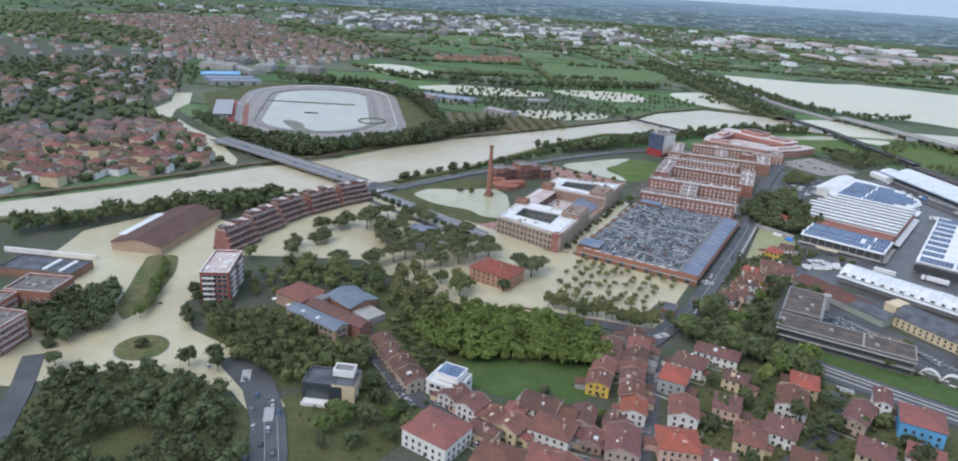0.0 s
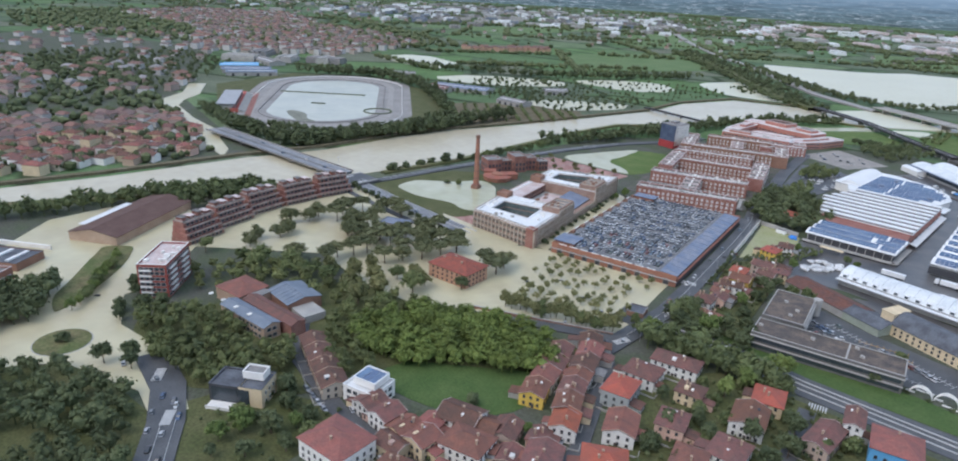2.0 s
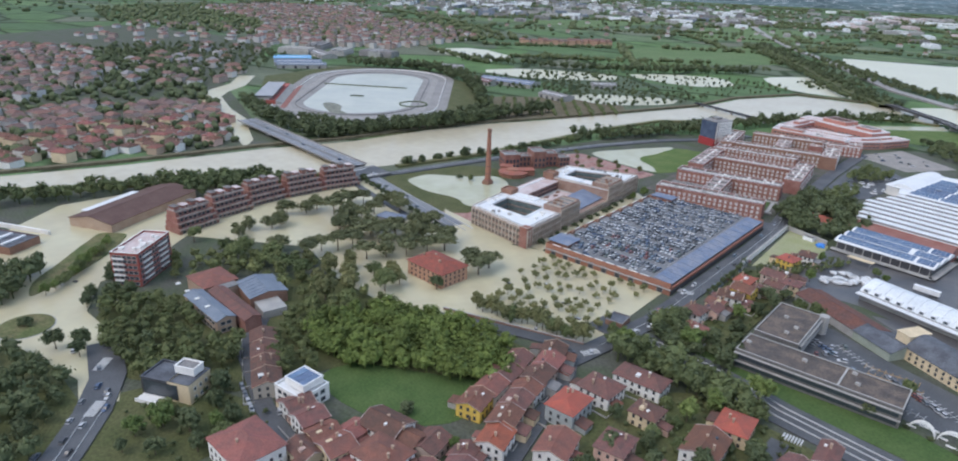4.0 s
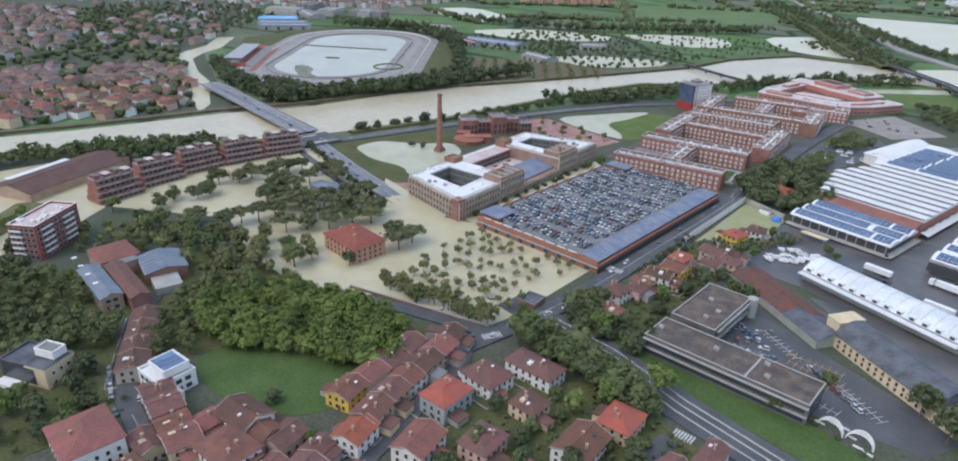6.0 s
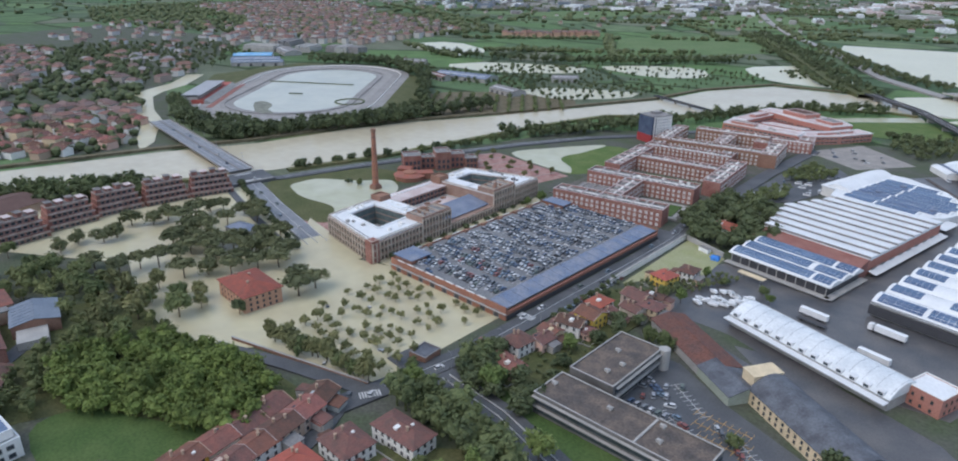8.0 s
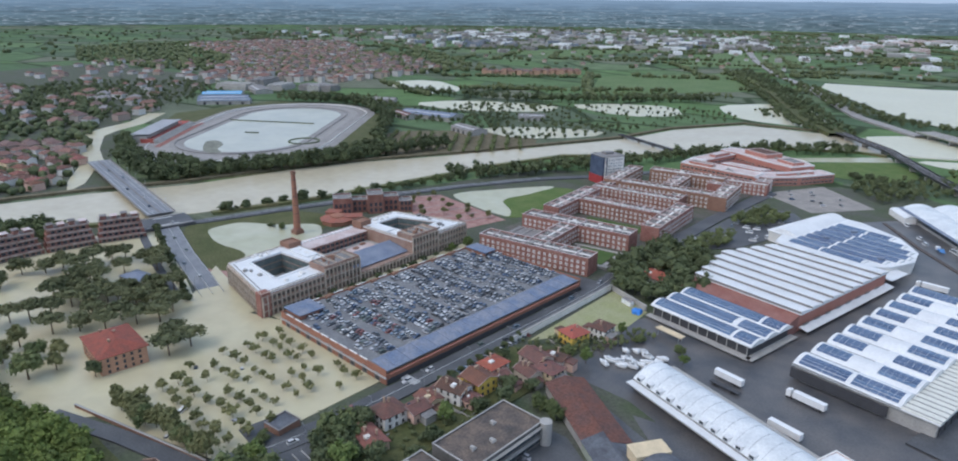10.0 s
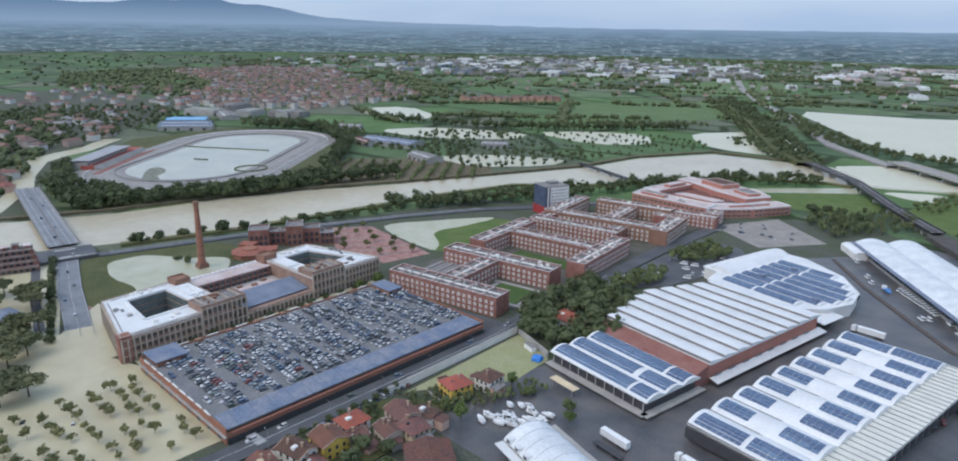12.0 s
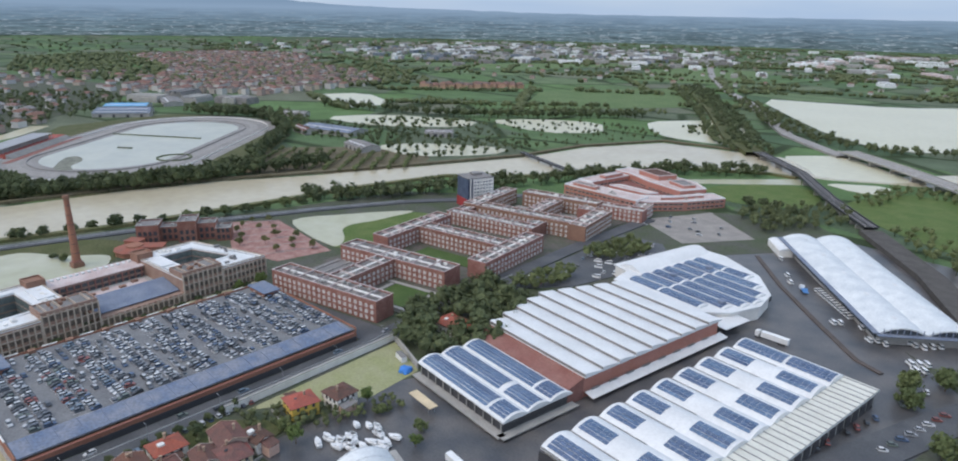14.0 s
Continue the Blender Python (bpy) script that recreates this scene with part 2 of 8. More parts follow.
# ---- mesh helpers ----
class Solid:
    """Gathers boxes, prisms and strips into one mesh."""

    def __init__(self):
        self.v, self.f = [], []

    def add(self, verts, faces):
        k = len(self.v)
        self.v += [tuple(p) for p in verts]
        self.f += [tuple(k + i for i in q) for q in faces]
        return self

    def box(self, x, y, z, sx, sy, sz, rot=0.0):
        """Base centre, size and turn about z."""
        c, s = math.cos(radians(rot)), math.sin(radians(rot))
        q = [(-sx / 2, -sy / 2), (sx / 2, -sy / 2), (sx / 2, sy / 2), (-sx / 2, sy / 2)]
        q = [(x + a * c - b * s, y + a * s + b * c) for a, b in q]
        return self.prism(q, z, z + sz)

    def prism(self, pts, z0, z1, top=None):
        n = len(pts)
        top = top or pts
        v = [(a, b, z0) for a, b in pts] + [(a, b, z1) for a, b in top]
        f = [tuple(range(n - 1, -1, -1)), tuple(range(n, 2 * n))]
        f += [(i, (i + 1) % n, n + (i + 1) % n, n + i) for i in range(n)]
        return self.add(v, f)

    def sheet(self, pts, z):
        return self.add([(a, b, z) for a, b in pts], [tuple(range(len(pts)))])

    def sweep(self, pts, profile):
        """A profile of (sideways, up) carried along a line in the plan."""
        P = [Vector(p).to_2d() for p in pts]
        rings = []
        for i, p in enumerate(P):
            a, b = P[max(i - 1, 0)], P[min(i + 1, len(P) - 1)]
            d = (b - a).normalized()
            nrm = Vector((-d.y, d.x))
            zz = pts[i][2] if len(pts[i]) > 2 else 0.0
            rings.append([(p.x + nrm.x * o, p.y + nrm.y * o, zz + h) for o, h in profile])
        m = len(profile)
        v = [q for r in rings for q in r]
        f = [(i * m + j, i * m + j + 1, (i + 1) * m + j + 1, (i + 1) * m + j) for i in range(len(P) - 1) for j in range(m - 1)]
        return self.add(v, f)

    def ring(self, cx, cy, r0, r1, z0, z1, n=16):
        """A tapering round column."""
        v = [(cx + r * math.cos(2 * math.pi * i / n), cy + r * math.sin(2 * math.pi * i / n), z) for r, z in ((r0, z0), (r1, z1)) for i in range(n)]
        f = [(i, (i + 1) % n, n + (i + 1) % n, n + i) for i in range(n)] + [tuple(range(n - 1, -1, -1)), tuple(range(n, 2 * n))]
        return self.add(v, f)

    def mesh(self, name, material):
        me = bpy.data.meshes.new(name)
        me.from_pydata(self.v, [], self.f)
        me.validate()
        bm = bmesh.new()
        bm.from_mesh(me)
        bmesh.ops.recalc_face_normals(bm, faces=bm.faces)
        bm.to_mesh(me)
        bm.free()
        me.materials.append(material)
        return me


def part(name, solid, material, parent, label=""):
    """One mesh under a thing."""
    ob = new(name, solid.mesh(name, material) if isinstance(solid, Solid) else solid)
    ob.parent = parent
    return tagged(ob, label)


def put(name, me, parent, m):
    """A piece that shares its mesh with its like."""
    ob = new(name, me)
    ob.parent, ob.matrix_basis = parent, m
    return ob


def thing(name, x, y, z=0.0, rot=0.0, label="", category="", group=""):
    ob = new(name)
    ob.empty_display_size = 0.5
    ob.matrix_basis = pose(x, y, z, 0, 0, rot)
    return tagged(ob, label, category, group)


LEVEL = [0.02]


def sheet(name, pts, material, label, category, z=None, lift=0.0):
    """A level patch of ground cover, each a little above the last."""
    LEVEL[0] += 0.008
    s = Solid().prism(pts, -0.5, (LEVEL[0] if z is None else z) + lift)
    ob = new(name, s.mesh(name, material))
    return tagged(ob, label, category, "", "structure")


def strip(name, pts, width, material, label, category, height=0.0):
    LEVEL[0] += 0.008
    h, w = LEVEL[0] + height, width / 2
    s = Solid().sweep(pts, [(-w - 0.02, -0.3), (-w, h), (w, h), (w + 0.02, -0.3)])
    ob = new(name, s.mesh(name, material))
    return tagged(ob, label, category, "", "structure")


def along(pts, step, off=0.0, start=0.0):
    """Places every step metres along a line, with the heading."""
    out, d = [], start
    for a, b in zip(pts, pts[1:]):
        a, b = Vector(a[:2]), Vector(b[:2])
        L = (b - a).length
        u = (b - a) / L
        while d < L:
            p = a + u * d + Vector((-u.y, u.x)) * off
            out.append((p.x, p.y, math.degrees(math.atan2(u.y, u.x))))
            d += step
        d -= L
    return out


def inside(x, y, poly):
    hit = False
    for (x0, y0), (x1, y1) in zip(poly, poly[1:] + poly[:1]):
        if (y0 > y) != (y1 > y) and x < (x1 - x0) * (y - y0) / (y1 - y0) + x0:
            hit = not hit
    return hit


def scatter(poly, gap, rnd, tries=4000):
    """Uneven places inside an outline, no nearer than gap."""
    xs, ys = [p[0] for p in poly], [p[1] for p in poly]
    out = []
    for _ in range(tries):
        x, y = rnd.uniform(min(xs), max(xs)), rnd.uniform(min(ys), max(ys))
        if inside(x, y, poly) and all((x - a) ** 2 + (y - b) ** 2 > gap * gap for a, b in out):
            out.append((x, y))
    return out

# ---- ground, water, roads ----
def field_material():
    m = bpy.data.materials.new("fields")
    m.use_nodes = True
    n, l = m.node_tree.nodes, m.node_tree.links
    p = n["Principled BSDF"]
    p.inputs["Roughness"].default_value, p.inputs["Specular IOR Level"].default_value = 0.95, 0.1
    geo = n.new("ShaderNodeNewGeometry")
    warp, mp = n.new("ShaderNodeTexNoise"), n.new("ShaderNodeMapping")
    mp.inputs["Rotation"].default_value = (0, 0, 0.5)
    mp.inputs["Scale"].default_value = (1 / 210, 1 / 120, 0)
    l.new(geo.outputs["Position"], mp.inputs["Vector"])
    cell, edge = n.new("ShaderNodeTexVoronoi"), n.new("ShaderNodeTexVoronoi")
    cell.distance = "CHEBYCHEV"
    edge.feature = "DISTANCE_TO_EDGE"
    for t in (cell, edge):
        t.inputs["Scale"].default_value = 1.0
        l.new(mp.outputs["Vector"], t.inputs["Vector"])
    ramp = n.new("ShaderNodeValToRGB")
    e = ramp.color_ramp.elements
    tones = [(0.092, 0.142, 0.076), (0.115, 0.185, 0.078), (0.10, 0.148, 0.082), (0.125, 0.198, 0.088), (0.165, 0.172, 0.125), (0.082, 0.128, 0.074), (0.115, 0.190, 0.076), (0.125, 0.150, 0.10)]
    while len(e) < len(tones):
        e.new(0.5)
    for i, c in enumerate(tones):
        e[i].position, e[i].color = i / len(tones), (*c, 1)
    sep = n.new("ShaderNodeSeparateColor")
    l.new(cell.outputs["Color"], sep.inputs["Color"])
    l.new(sep.outputs["Red"], ramp.inputs["Fac"])
    # hedges along the field edges
    hedge = n.new("ShaderNodeMapRange")
    hedge.inputs["From Min"].default_value, hedge.inputs["From Max"].default_value = 0.02, 0.05
    l.new(edge.outputs["Distance"], hedge.inputs["Value"])
    mix = n.new("ShaderNodeMix")
    mix.data_type = "RGBA"
    mix.inputs["A"].default_value = (0.045, 0.065, 0.032, 1)
    l.new(hedge.outputs["Result"], mix.inputs["Factor"])
    l.new(ramp.outputs["Color"], mix.inputs["B"])
    # grain and worn ground
    big, fine = n.new("ShaderNodeTexNoise"), n.new("ShaderNodeTexNoise")
    big.inputs["Scale"].default_value, big.inputs["Detail"].default_value = 1 / 40, 6
    fine.inputs["Scale"].default_value, fine.inputs["Detail"].default_value = 1 / 3, 4
    for t in (big, fine):
        l.new(geo.outputs["Position"], t.inputs["Vector"])
    val = n.new("ShaderNodeMapRange")
    val.inputs["From Min"].default_value, val.inputs["From Max"].default_value = 0.3, 0.7
    val.inputs["To Min"].default_value, val.inputs["To Max"].default_value = 0.65, 1.35
    add = n.new("ShaderNodeMath")
    add.operation = "MULTIPLY_ADD"
    add.inputs[1].default_value, add.inputs[2].default_value = 0.5, 0.0
    l.new(fine.outputs["Fac"], add.inputs[0])
    half = n.new("ShaderNodeMath")
    half.operation = "MULTIPLY_ADD"
    half.inputs[1].default_value = 0.5
    l.new(big.outputs["Fac"], half.inputs[0])
    l.new(add.outputs[0], half.inputs[2])
    l.new(half.outputs[0], val.inputs["Value"])
    hsv = n.new("ShaderNodeHueSaturation")
    l.new(mix.outputs["Result"], hsv.inputs["Color"])
    l.new(val.outputs["Result"], hsv.inputs["Value"])
    l.new(hsv.outputs["Color"], p.inputs["Base Color"])
    return m


def disc(radius, n=96):
    return [(100 + radius * math.cos(2 * math.pi * i / n), 200 + radius * math.sin(2 * math.pi * i / n)) for i in range(n)]


def curvy(pts, rounds=2):
    """Rounds off an outline, for shores and meadows."""
    for _ in range(rounds):
        pts = [q for (a, b), (c, d) in zip(pts, pts[1:] + pts[:1]) for q in ((0.78 * a + 0.22 * c, 0.78 * b + 0.22 * d), (0.22 * a + 0.78 * c, 0.22 * b + 0.78 * d))]
    return [(x + 1.6 * noise.noise(Vector((x * 0.06, y * 0.06, 1))), y + 1.6 * noise.noise(Vector((x * 0.06, y * 0.06, 9)))) for x, y in pts]


ground = new("ground", Solid().prism(disc(4640), -3, 0).mesh("ground", field_material()))
tagged(ground, "flat green plain of fields, hedges and worn town ground", "ground", "", "structure")

# distance: glowing backdrop of the plain and the hills on the horizon, haze painted in
def distance():
    n, R = 180, 4600
    s = Solid()
    hill = lambda a: 92 * math.exp(-((a - 151) / 9) ** 2) + 42 * math.exp(-((a - 150.8) / 1.3) ** 2) + 22 * math.exp(-((a - 146.5) / 2.2) ** 2) + 26 * math.exp(-((a - 154.5) / 1.6) ** 2) + 118 * math.exp(-((a - 168) / 10) ** 2) + 14 * math.exp(-((a - 134) / 9) ** 2)
    crest = []
    for i in range(n + 1):
        a = 20 + i * (200 - 20) / n
        h = 166 + 1.15 * hill(a) + 6 * noise.noise(Vector((a * 0.7, 0, 0))) + 3 * noise.noise(Vector((a * 3.1, 5, 0)))
        crest.append((100 + R * math.cos(radians(a)), 200 + R * math.sin(radians(a)), h))
    v = [(x, y, -2) for x, y, h in crest] + [(x, y, h * 0.55) for x, y, h in crest] + [(x, y, h) for x, y, h in crest]
    k = n + 1
    f = [(r * k + i, r * k + i + 1, (r + 1) * k + i + 1, (r + 1) * k + i) for r in (0, 1) for i in range(n)]
    return s.add(v, f)


def distance_material():
    m = bpy.data.materials.new("painted_haze_distance")
    m.use_nodes = True
    n, l = m.node_tree.nodes, m.node_tree.links
    p = n["Principled BSDF"]
    p.inputs["Base Color"].default_value = (0.0, 0.0, 0.0, 1)
    p.inputs["Roughness"].default_value, p.inputs["Specular IOR Level"].default_value = 1, 0
    geo, xyz, ramp, tex = n.new("ShaderNodeNewGeometry"), n.new("ShaderNodeSeparateXYZ"), n.new("ShaderNodeValToRGB"), n.new("ShaderNodeTexNoise")
    mp, spots = n.new("ShaderNodeMapping"), n.new("ShaderNodeTexNoise")
    mp.inputs["Scale"].default_value = (1 / 190, 1 / 190, 1 / 8)
    spot_map = n.new("ShaderNodeMapping")
    spot_map.inputs["Scale"].default_value = (1 / 45, 1 / 45, 1 / 3.5)
    l.new(geo.outputs["Position"], mp.inputs["Vector"])
    l.new(geo.outputs["Position"], spot_map.inputs["Vector"])
    l.new(mp.outputs["Vector"], tex.inputs["Vector"])
    l.new(spot_map.outputs["Vector"], spots.inputs["Vector"])
    tex.inputs["Scale"].default_value, tex.inputs["Detail"].default_value = 1, 5
    spots.inputs["Scale"].default_value, spots.inputs["Detail"].default_value = 1, 3
    l.new(geo.outputs["Position"], xyz.inputs["Vector"])
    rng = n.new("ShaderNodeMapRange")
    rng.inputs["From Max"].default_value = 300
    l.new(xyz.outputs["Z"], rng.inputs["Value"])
    # haze is painted into these glowing colours, paler and bluer towards the horizon
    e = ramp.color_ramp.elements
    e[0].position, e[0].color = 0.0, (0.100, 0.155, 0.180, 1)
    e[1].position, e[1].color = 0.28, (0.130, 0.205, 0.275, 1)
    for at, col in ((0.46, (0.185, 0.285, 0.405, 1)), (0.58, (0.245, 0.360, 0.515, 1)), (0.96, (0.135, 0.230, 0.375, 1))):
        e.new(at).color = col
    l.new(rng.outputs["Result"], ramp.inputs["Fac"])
    # woods and fields in streaks, fading upwards into the painted haze
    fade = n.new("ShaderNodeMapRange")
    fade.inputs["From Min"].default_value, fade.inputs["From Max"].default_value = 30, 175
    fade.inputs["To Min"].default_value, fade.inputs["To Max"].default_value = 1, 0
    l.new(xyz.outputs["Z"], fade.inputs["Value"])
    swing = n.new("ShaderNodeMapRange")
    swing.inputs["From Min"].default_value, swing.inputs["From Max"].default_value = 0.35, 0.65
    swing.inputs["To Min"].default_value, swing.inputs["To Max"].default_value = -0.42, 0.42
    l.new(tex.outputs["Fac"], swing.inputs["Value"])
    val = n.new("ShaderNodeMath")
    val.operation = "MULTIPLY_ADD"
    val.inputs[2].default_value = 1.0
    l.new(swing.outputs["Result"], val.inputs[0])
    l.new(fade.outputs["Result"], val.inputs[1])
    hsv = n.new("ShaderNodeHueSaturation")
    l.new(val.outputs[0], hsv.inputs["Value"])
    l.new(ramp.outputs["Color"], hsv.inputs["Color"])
    # pale roofs of far places
    dots, dim = n.new("ShaderNodeMapRange"), n.new("ShaderNodeMath")
    dots.inputs["From Min"].default_value, dots.inputs["From Max"].default_value = 0.58, 0.66
    dim.operation = "MULTIPLY"
    l.new(spots.outputs["Fac"], dots.inputs["Value"])
    l.new(dots.outputs["Result"], dim.inputs[0])
    l.new(fade.outputs["Result"], dim.inputs[1])
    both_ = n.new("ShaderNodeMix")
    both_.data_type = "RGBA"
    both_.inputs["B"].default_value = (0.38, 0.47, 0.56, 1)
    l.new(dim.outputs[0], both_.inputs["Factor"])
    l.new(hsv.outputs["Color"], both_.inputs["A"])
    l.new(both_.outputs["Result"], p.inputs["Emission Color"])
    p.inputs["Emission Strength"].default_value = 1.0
    return m


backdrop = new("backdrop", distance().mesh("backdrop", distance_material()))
tagged(backdrop, "glowing backdrop of plain and low hills, blue-grey haze painted in", "backdrop", "", "structure")

# ground cover, lowest first
town_ground = mat("town_ground", (0.10, 0.10, 0.082), 0.9, 0.25, 18, 1.5, second=(0.075, 0.095, 0.05))
sheet("ground_town", [(-420, 60), (-150, 60), (100, 160), (170, 300), (210, 560), (205, 800), (60, 930), (-30, 900), (-170, 830), (-240, 780), (-330, 480), (-430, 330), (-520, 180)], town_ground, "worn grey-green ground between streets and buildings", "ground")
sheet("ground_far_town", [(-470, 470), (-560, 300), (-700, 130), (-1500, 300), (-1700, 900), (-1200, 1000), (-800, 620), (-590, 520)], town_ground, "worn grey-green ground of the town beyond the river", "ground")
sheet("yard", [(-8, 480), (-6, 545), (0, 560), (15, 600), (40, 700), (0, 730), (30, 800), (60, 836), (95, 836), (152, 735), (190, 690), (170, 620), (140, 535), (118, 470), (60, 466), (30, 478)], WET, "wet dark asphalt of the factory yard", "yard")
sheet("yard", [(36, 470), (60, 474), (118, 452), (140, 430), (124, 412), (100, 428), (60, 450)], WET, "wet dark asphalt between the sheds", "yard")
sheet("yard_office", [(-5, 398), (-2, 440), (25, 440), (50, 425), (110, 400), (100, 380), (66, 378)], ASPHALT, "grey asphalt car park behind the office block", "car park")
sheet("yard_depot", [(60, 838), (85, 900), (200, 880), (260, 720), (210, 690), (150, 735)], WET, "wet asphalt forecourt of the depot", "yard")
sheet("gravel_lot", [(-45, 846), (-12, 905), (40, 858), (5, 812)], GRAVEL, "pale gravel car park", "car park")
sheet("red_square", [(-272, 616), (-246, 650), (-162, 634), (-170, 598), (-210, 590), (-240, 606)], REDPAVE, "red brick paved square with planters", "square")
for k in range(6):
    strip("paving_band", [(-262 + k * 15, 612 - k * 2.2 + (4 if k == 0 else 0)), (-250 + k * 15, 646 - k * 2.6)], 1.0, PAVING, "pale paving band across the red square", "square")
sheet("mall_forecourt", [(-240, 432), (-212, 452), (-203, 432), (-160, 418), (-196, 410)], REDPAVE, "red brick forecourt beside the shopping centre", "square")
sheet("site_pit", [(-33, 492), (-33, 572), (-5, 560), (-4, 532), (-14, 520)], mat("pit_mud", (0.35, 0.34, 0.19), 0.5, 0.15, 9, 1, second=(0.30, 0.31, 0.14)), "muddy yellow-green building pit", "pit")
sheet("lawn", curvy([(-140, 245), (-118, 300), (-60, 300), (-72, 250), (-108, 236)]), LAWN, "bright green lawn beside a thicket", "lawn")
sheet("meadow", curvy([(-330, 472), (-296, 545), (-262, 552), (-225, 500), (-212, 446), (-240, 430), (-300, 448)]), GRASS, "green meadow round the flooded pond", "meadow")
sheet("meadow", curvy([(-205, 672), (-192, 742), (-150, 742), (-148, 660), (-166, 634)]), MEADOW, "green meadow beside flood water", "meadow")
sheet("meadow", curvy([(-60, 985), (12, 1066), (50, 1010), (40, 965), (-15, 945)]), MEADOW, "bright green meadow behind the school campus", "meadow")
sheet("meadow", curvy([(62, 1000), (72, 1060), (100, 1100), (200, 1080), (300, 960), (300, 760), (210, 880), (110, 950)]), MEADOW, "green meadow beside the railway", "meadow")
sheet("verge", [(-10, 382), (70, 371), (130, 350), (120, 342), (60, 352), (-10, 362), (-45, 372)], LAWN, "long grass verge below the office block", "verge")
sheet("park_ground", [(-275, 150), (-240, 178), (-190, 172), (-160, 150), (-120, 60), (-240, 60)], GRASS, "grass under park trees", "park")
sheet("wood_ground", [(-235, 190), (-262, 215), (-210, 310), (-125, 322), (-60, 322), (-58, 298), (-130, 262), (-150, 215), (-190, 192)], GRASS, "grass under dense trees", "park")
sheet("garden_ground", [(-175, 205), (-120, 222), (-125, 170), (-160, 150), (-185, 180)], GRASS, "rough garden grass round the villa", "garden")
sheet("hippodrome_ground", [(-600, 545), (-640, 560), (-820, 700), (-830, 860), (-700, 930), (-560, 880), (-420, 730), (-400, 640), (-440, 520)], GRASS, "grass round the racecourse", "ground")
sheet("orchard_ground", curvy([(-405, 712), (-345, 770), (-300, 850), (-340, 920), (-440, 880), (-500, 815), (-440, 740)]), EARTH, "brown orchard earth with planted rows", "orchard")
FIELD = mat("spring_crop", (0.105, 0.165, 0.06), 0.9, 0.15, 60, 6, second=(0.13, 0.185, 0.075))
for pts in ([(-505, 1290), (-300, 1580), (-480, 1870), (-660, 1580)], [(-1420, 1880), (-1030, 1990), (-880, 2680), (-1200, 2240)], [(-700, 1950), (-420, 2050), (-500, 2600), (-800, 2500)], [(-40, 2050), (180, 2100), (200, 2500), (-60, 2450)]):
    sheet("field", pts, FIELD, "bright green spring field", "field")

# standing and running water
sheet("water_river", [(-640, 40), (-600, 130), (-529, 261), (-497, 337), (-463, 450), (-430, 523), (-412, 620), (-390, 680), (-348, 762), (-302, 868), (-256, 978), (-240, 1080), (-187, 1178), (-60, 1190), (0, 1196), (80, 1176), (120, 1225), (220, 1262), (420, 1240), (420, 1190), (230, 1195), (130, 1150), (84, 1132), (30, 1106), (-26, 1098), (-117, 1050), (-170, 956), (-205, 905), (-262, 850), (-287, 760), (-298, 690), (-318, 570), (-345, 488), (-367, 439), (-406, 380), (-456, 308), (-502, 240), (-560, 120), (-590, 20)], RIVER, "wide river in flood, opaque pale brown water", "river")
sheet("water_lot", [(-60, 345), (-58, 421), (-140, 424), (-160, 418), (-160, 423), (-235, 440), (-205, 410), (-250, 425), (-330, 452), (-345, 420), (-352, 330), (-420, 330), (-430, 260), (-385, 190), (-330, 140), (-310, 120), (-285, 130), (-262, 160), (-250, 172), (-205, 178), (-185, 170), (-178, 182), (-215, 203), (-262, 206), (-290, 225), (-290, 245), (-318, 290), (-300, 300), (-250, 330), (-200, 312), (-150, 308), (-128, 318), (-120, 329)], FLOOD, "streets and squares under muddy yellow-brown flood water", "flood water")
sheet("water_mall", [(-150, 424), (-140, 424), (-140, 568), (-150, 575)], FLOOD, "muddy flood water in the lane behind the car park", "flood water")
sheet("water_pond", curvy([(-306, 471), (-301, 498), (-276, 510), (-258, 534), (-238, 524), (-222, 494), (-212, 462), (-230, 456), (-243, 466), (-276, 461)]), POND, "still greenish flood pond", "pond")
sheet("water_pond", curvy([(-246, 652), (-225, 690), (-203, 727), (-187, 742), (-192, 700), (-200, 672), (-173, 655), (-160, 637)]), POND, "still greenish flood pond on the meadow", "pond")
sheet("water_lake", curvy([(-285, 1800), (-158, 1825), (-39, 1850), (60, 1950), (500, 1900), (620, 1500), (300, 1290), (105, 1380), (55, 1340), (-5, 1365), (-85, 1463)], 1), LAKE, "broad pale flooded lake", "lake")
sheet("water_lake", curvy([(-917, 1161), (-867, 1270), (-704, 1193), (-713, 1086)], 1), LAKE, "pale flooded field", "lake")
sheet("water_lake", curvy([(-290, 1336), (-239, 1408), (-190, 1440), (-88, 1244), (-131, 1222), (-200, 1222), (-245, 1258)], 1), LAKE, "pale flooded field with drowned bushes", "lake")
sheet("water_lake", curvy([(-660, 1000), (-620, 1090), (-470, 1150), (-440, 1090), (-547, 1000)], 1), LAKE, "pale flooded field beside sheds", "lake")
sheet("water_lake", curvy([(-430, 900), (-400, 960), (-300, 1010), (-290, 960), (-350, 890)], 1), LAKE, "pale flooded ground by the river", "lake")
sheet("water_lake", curvy([(-470, 1160), (-420, 1230), (-330, 1270), (-280, 1190), (-340, 1130)], 1), LAKE, "pale flooded plantation", "lake")
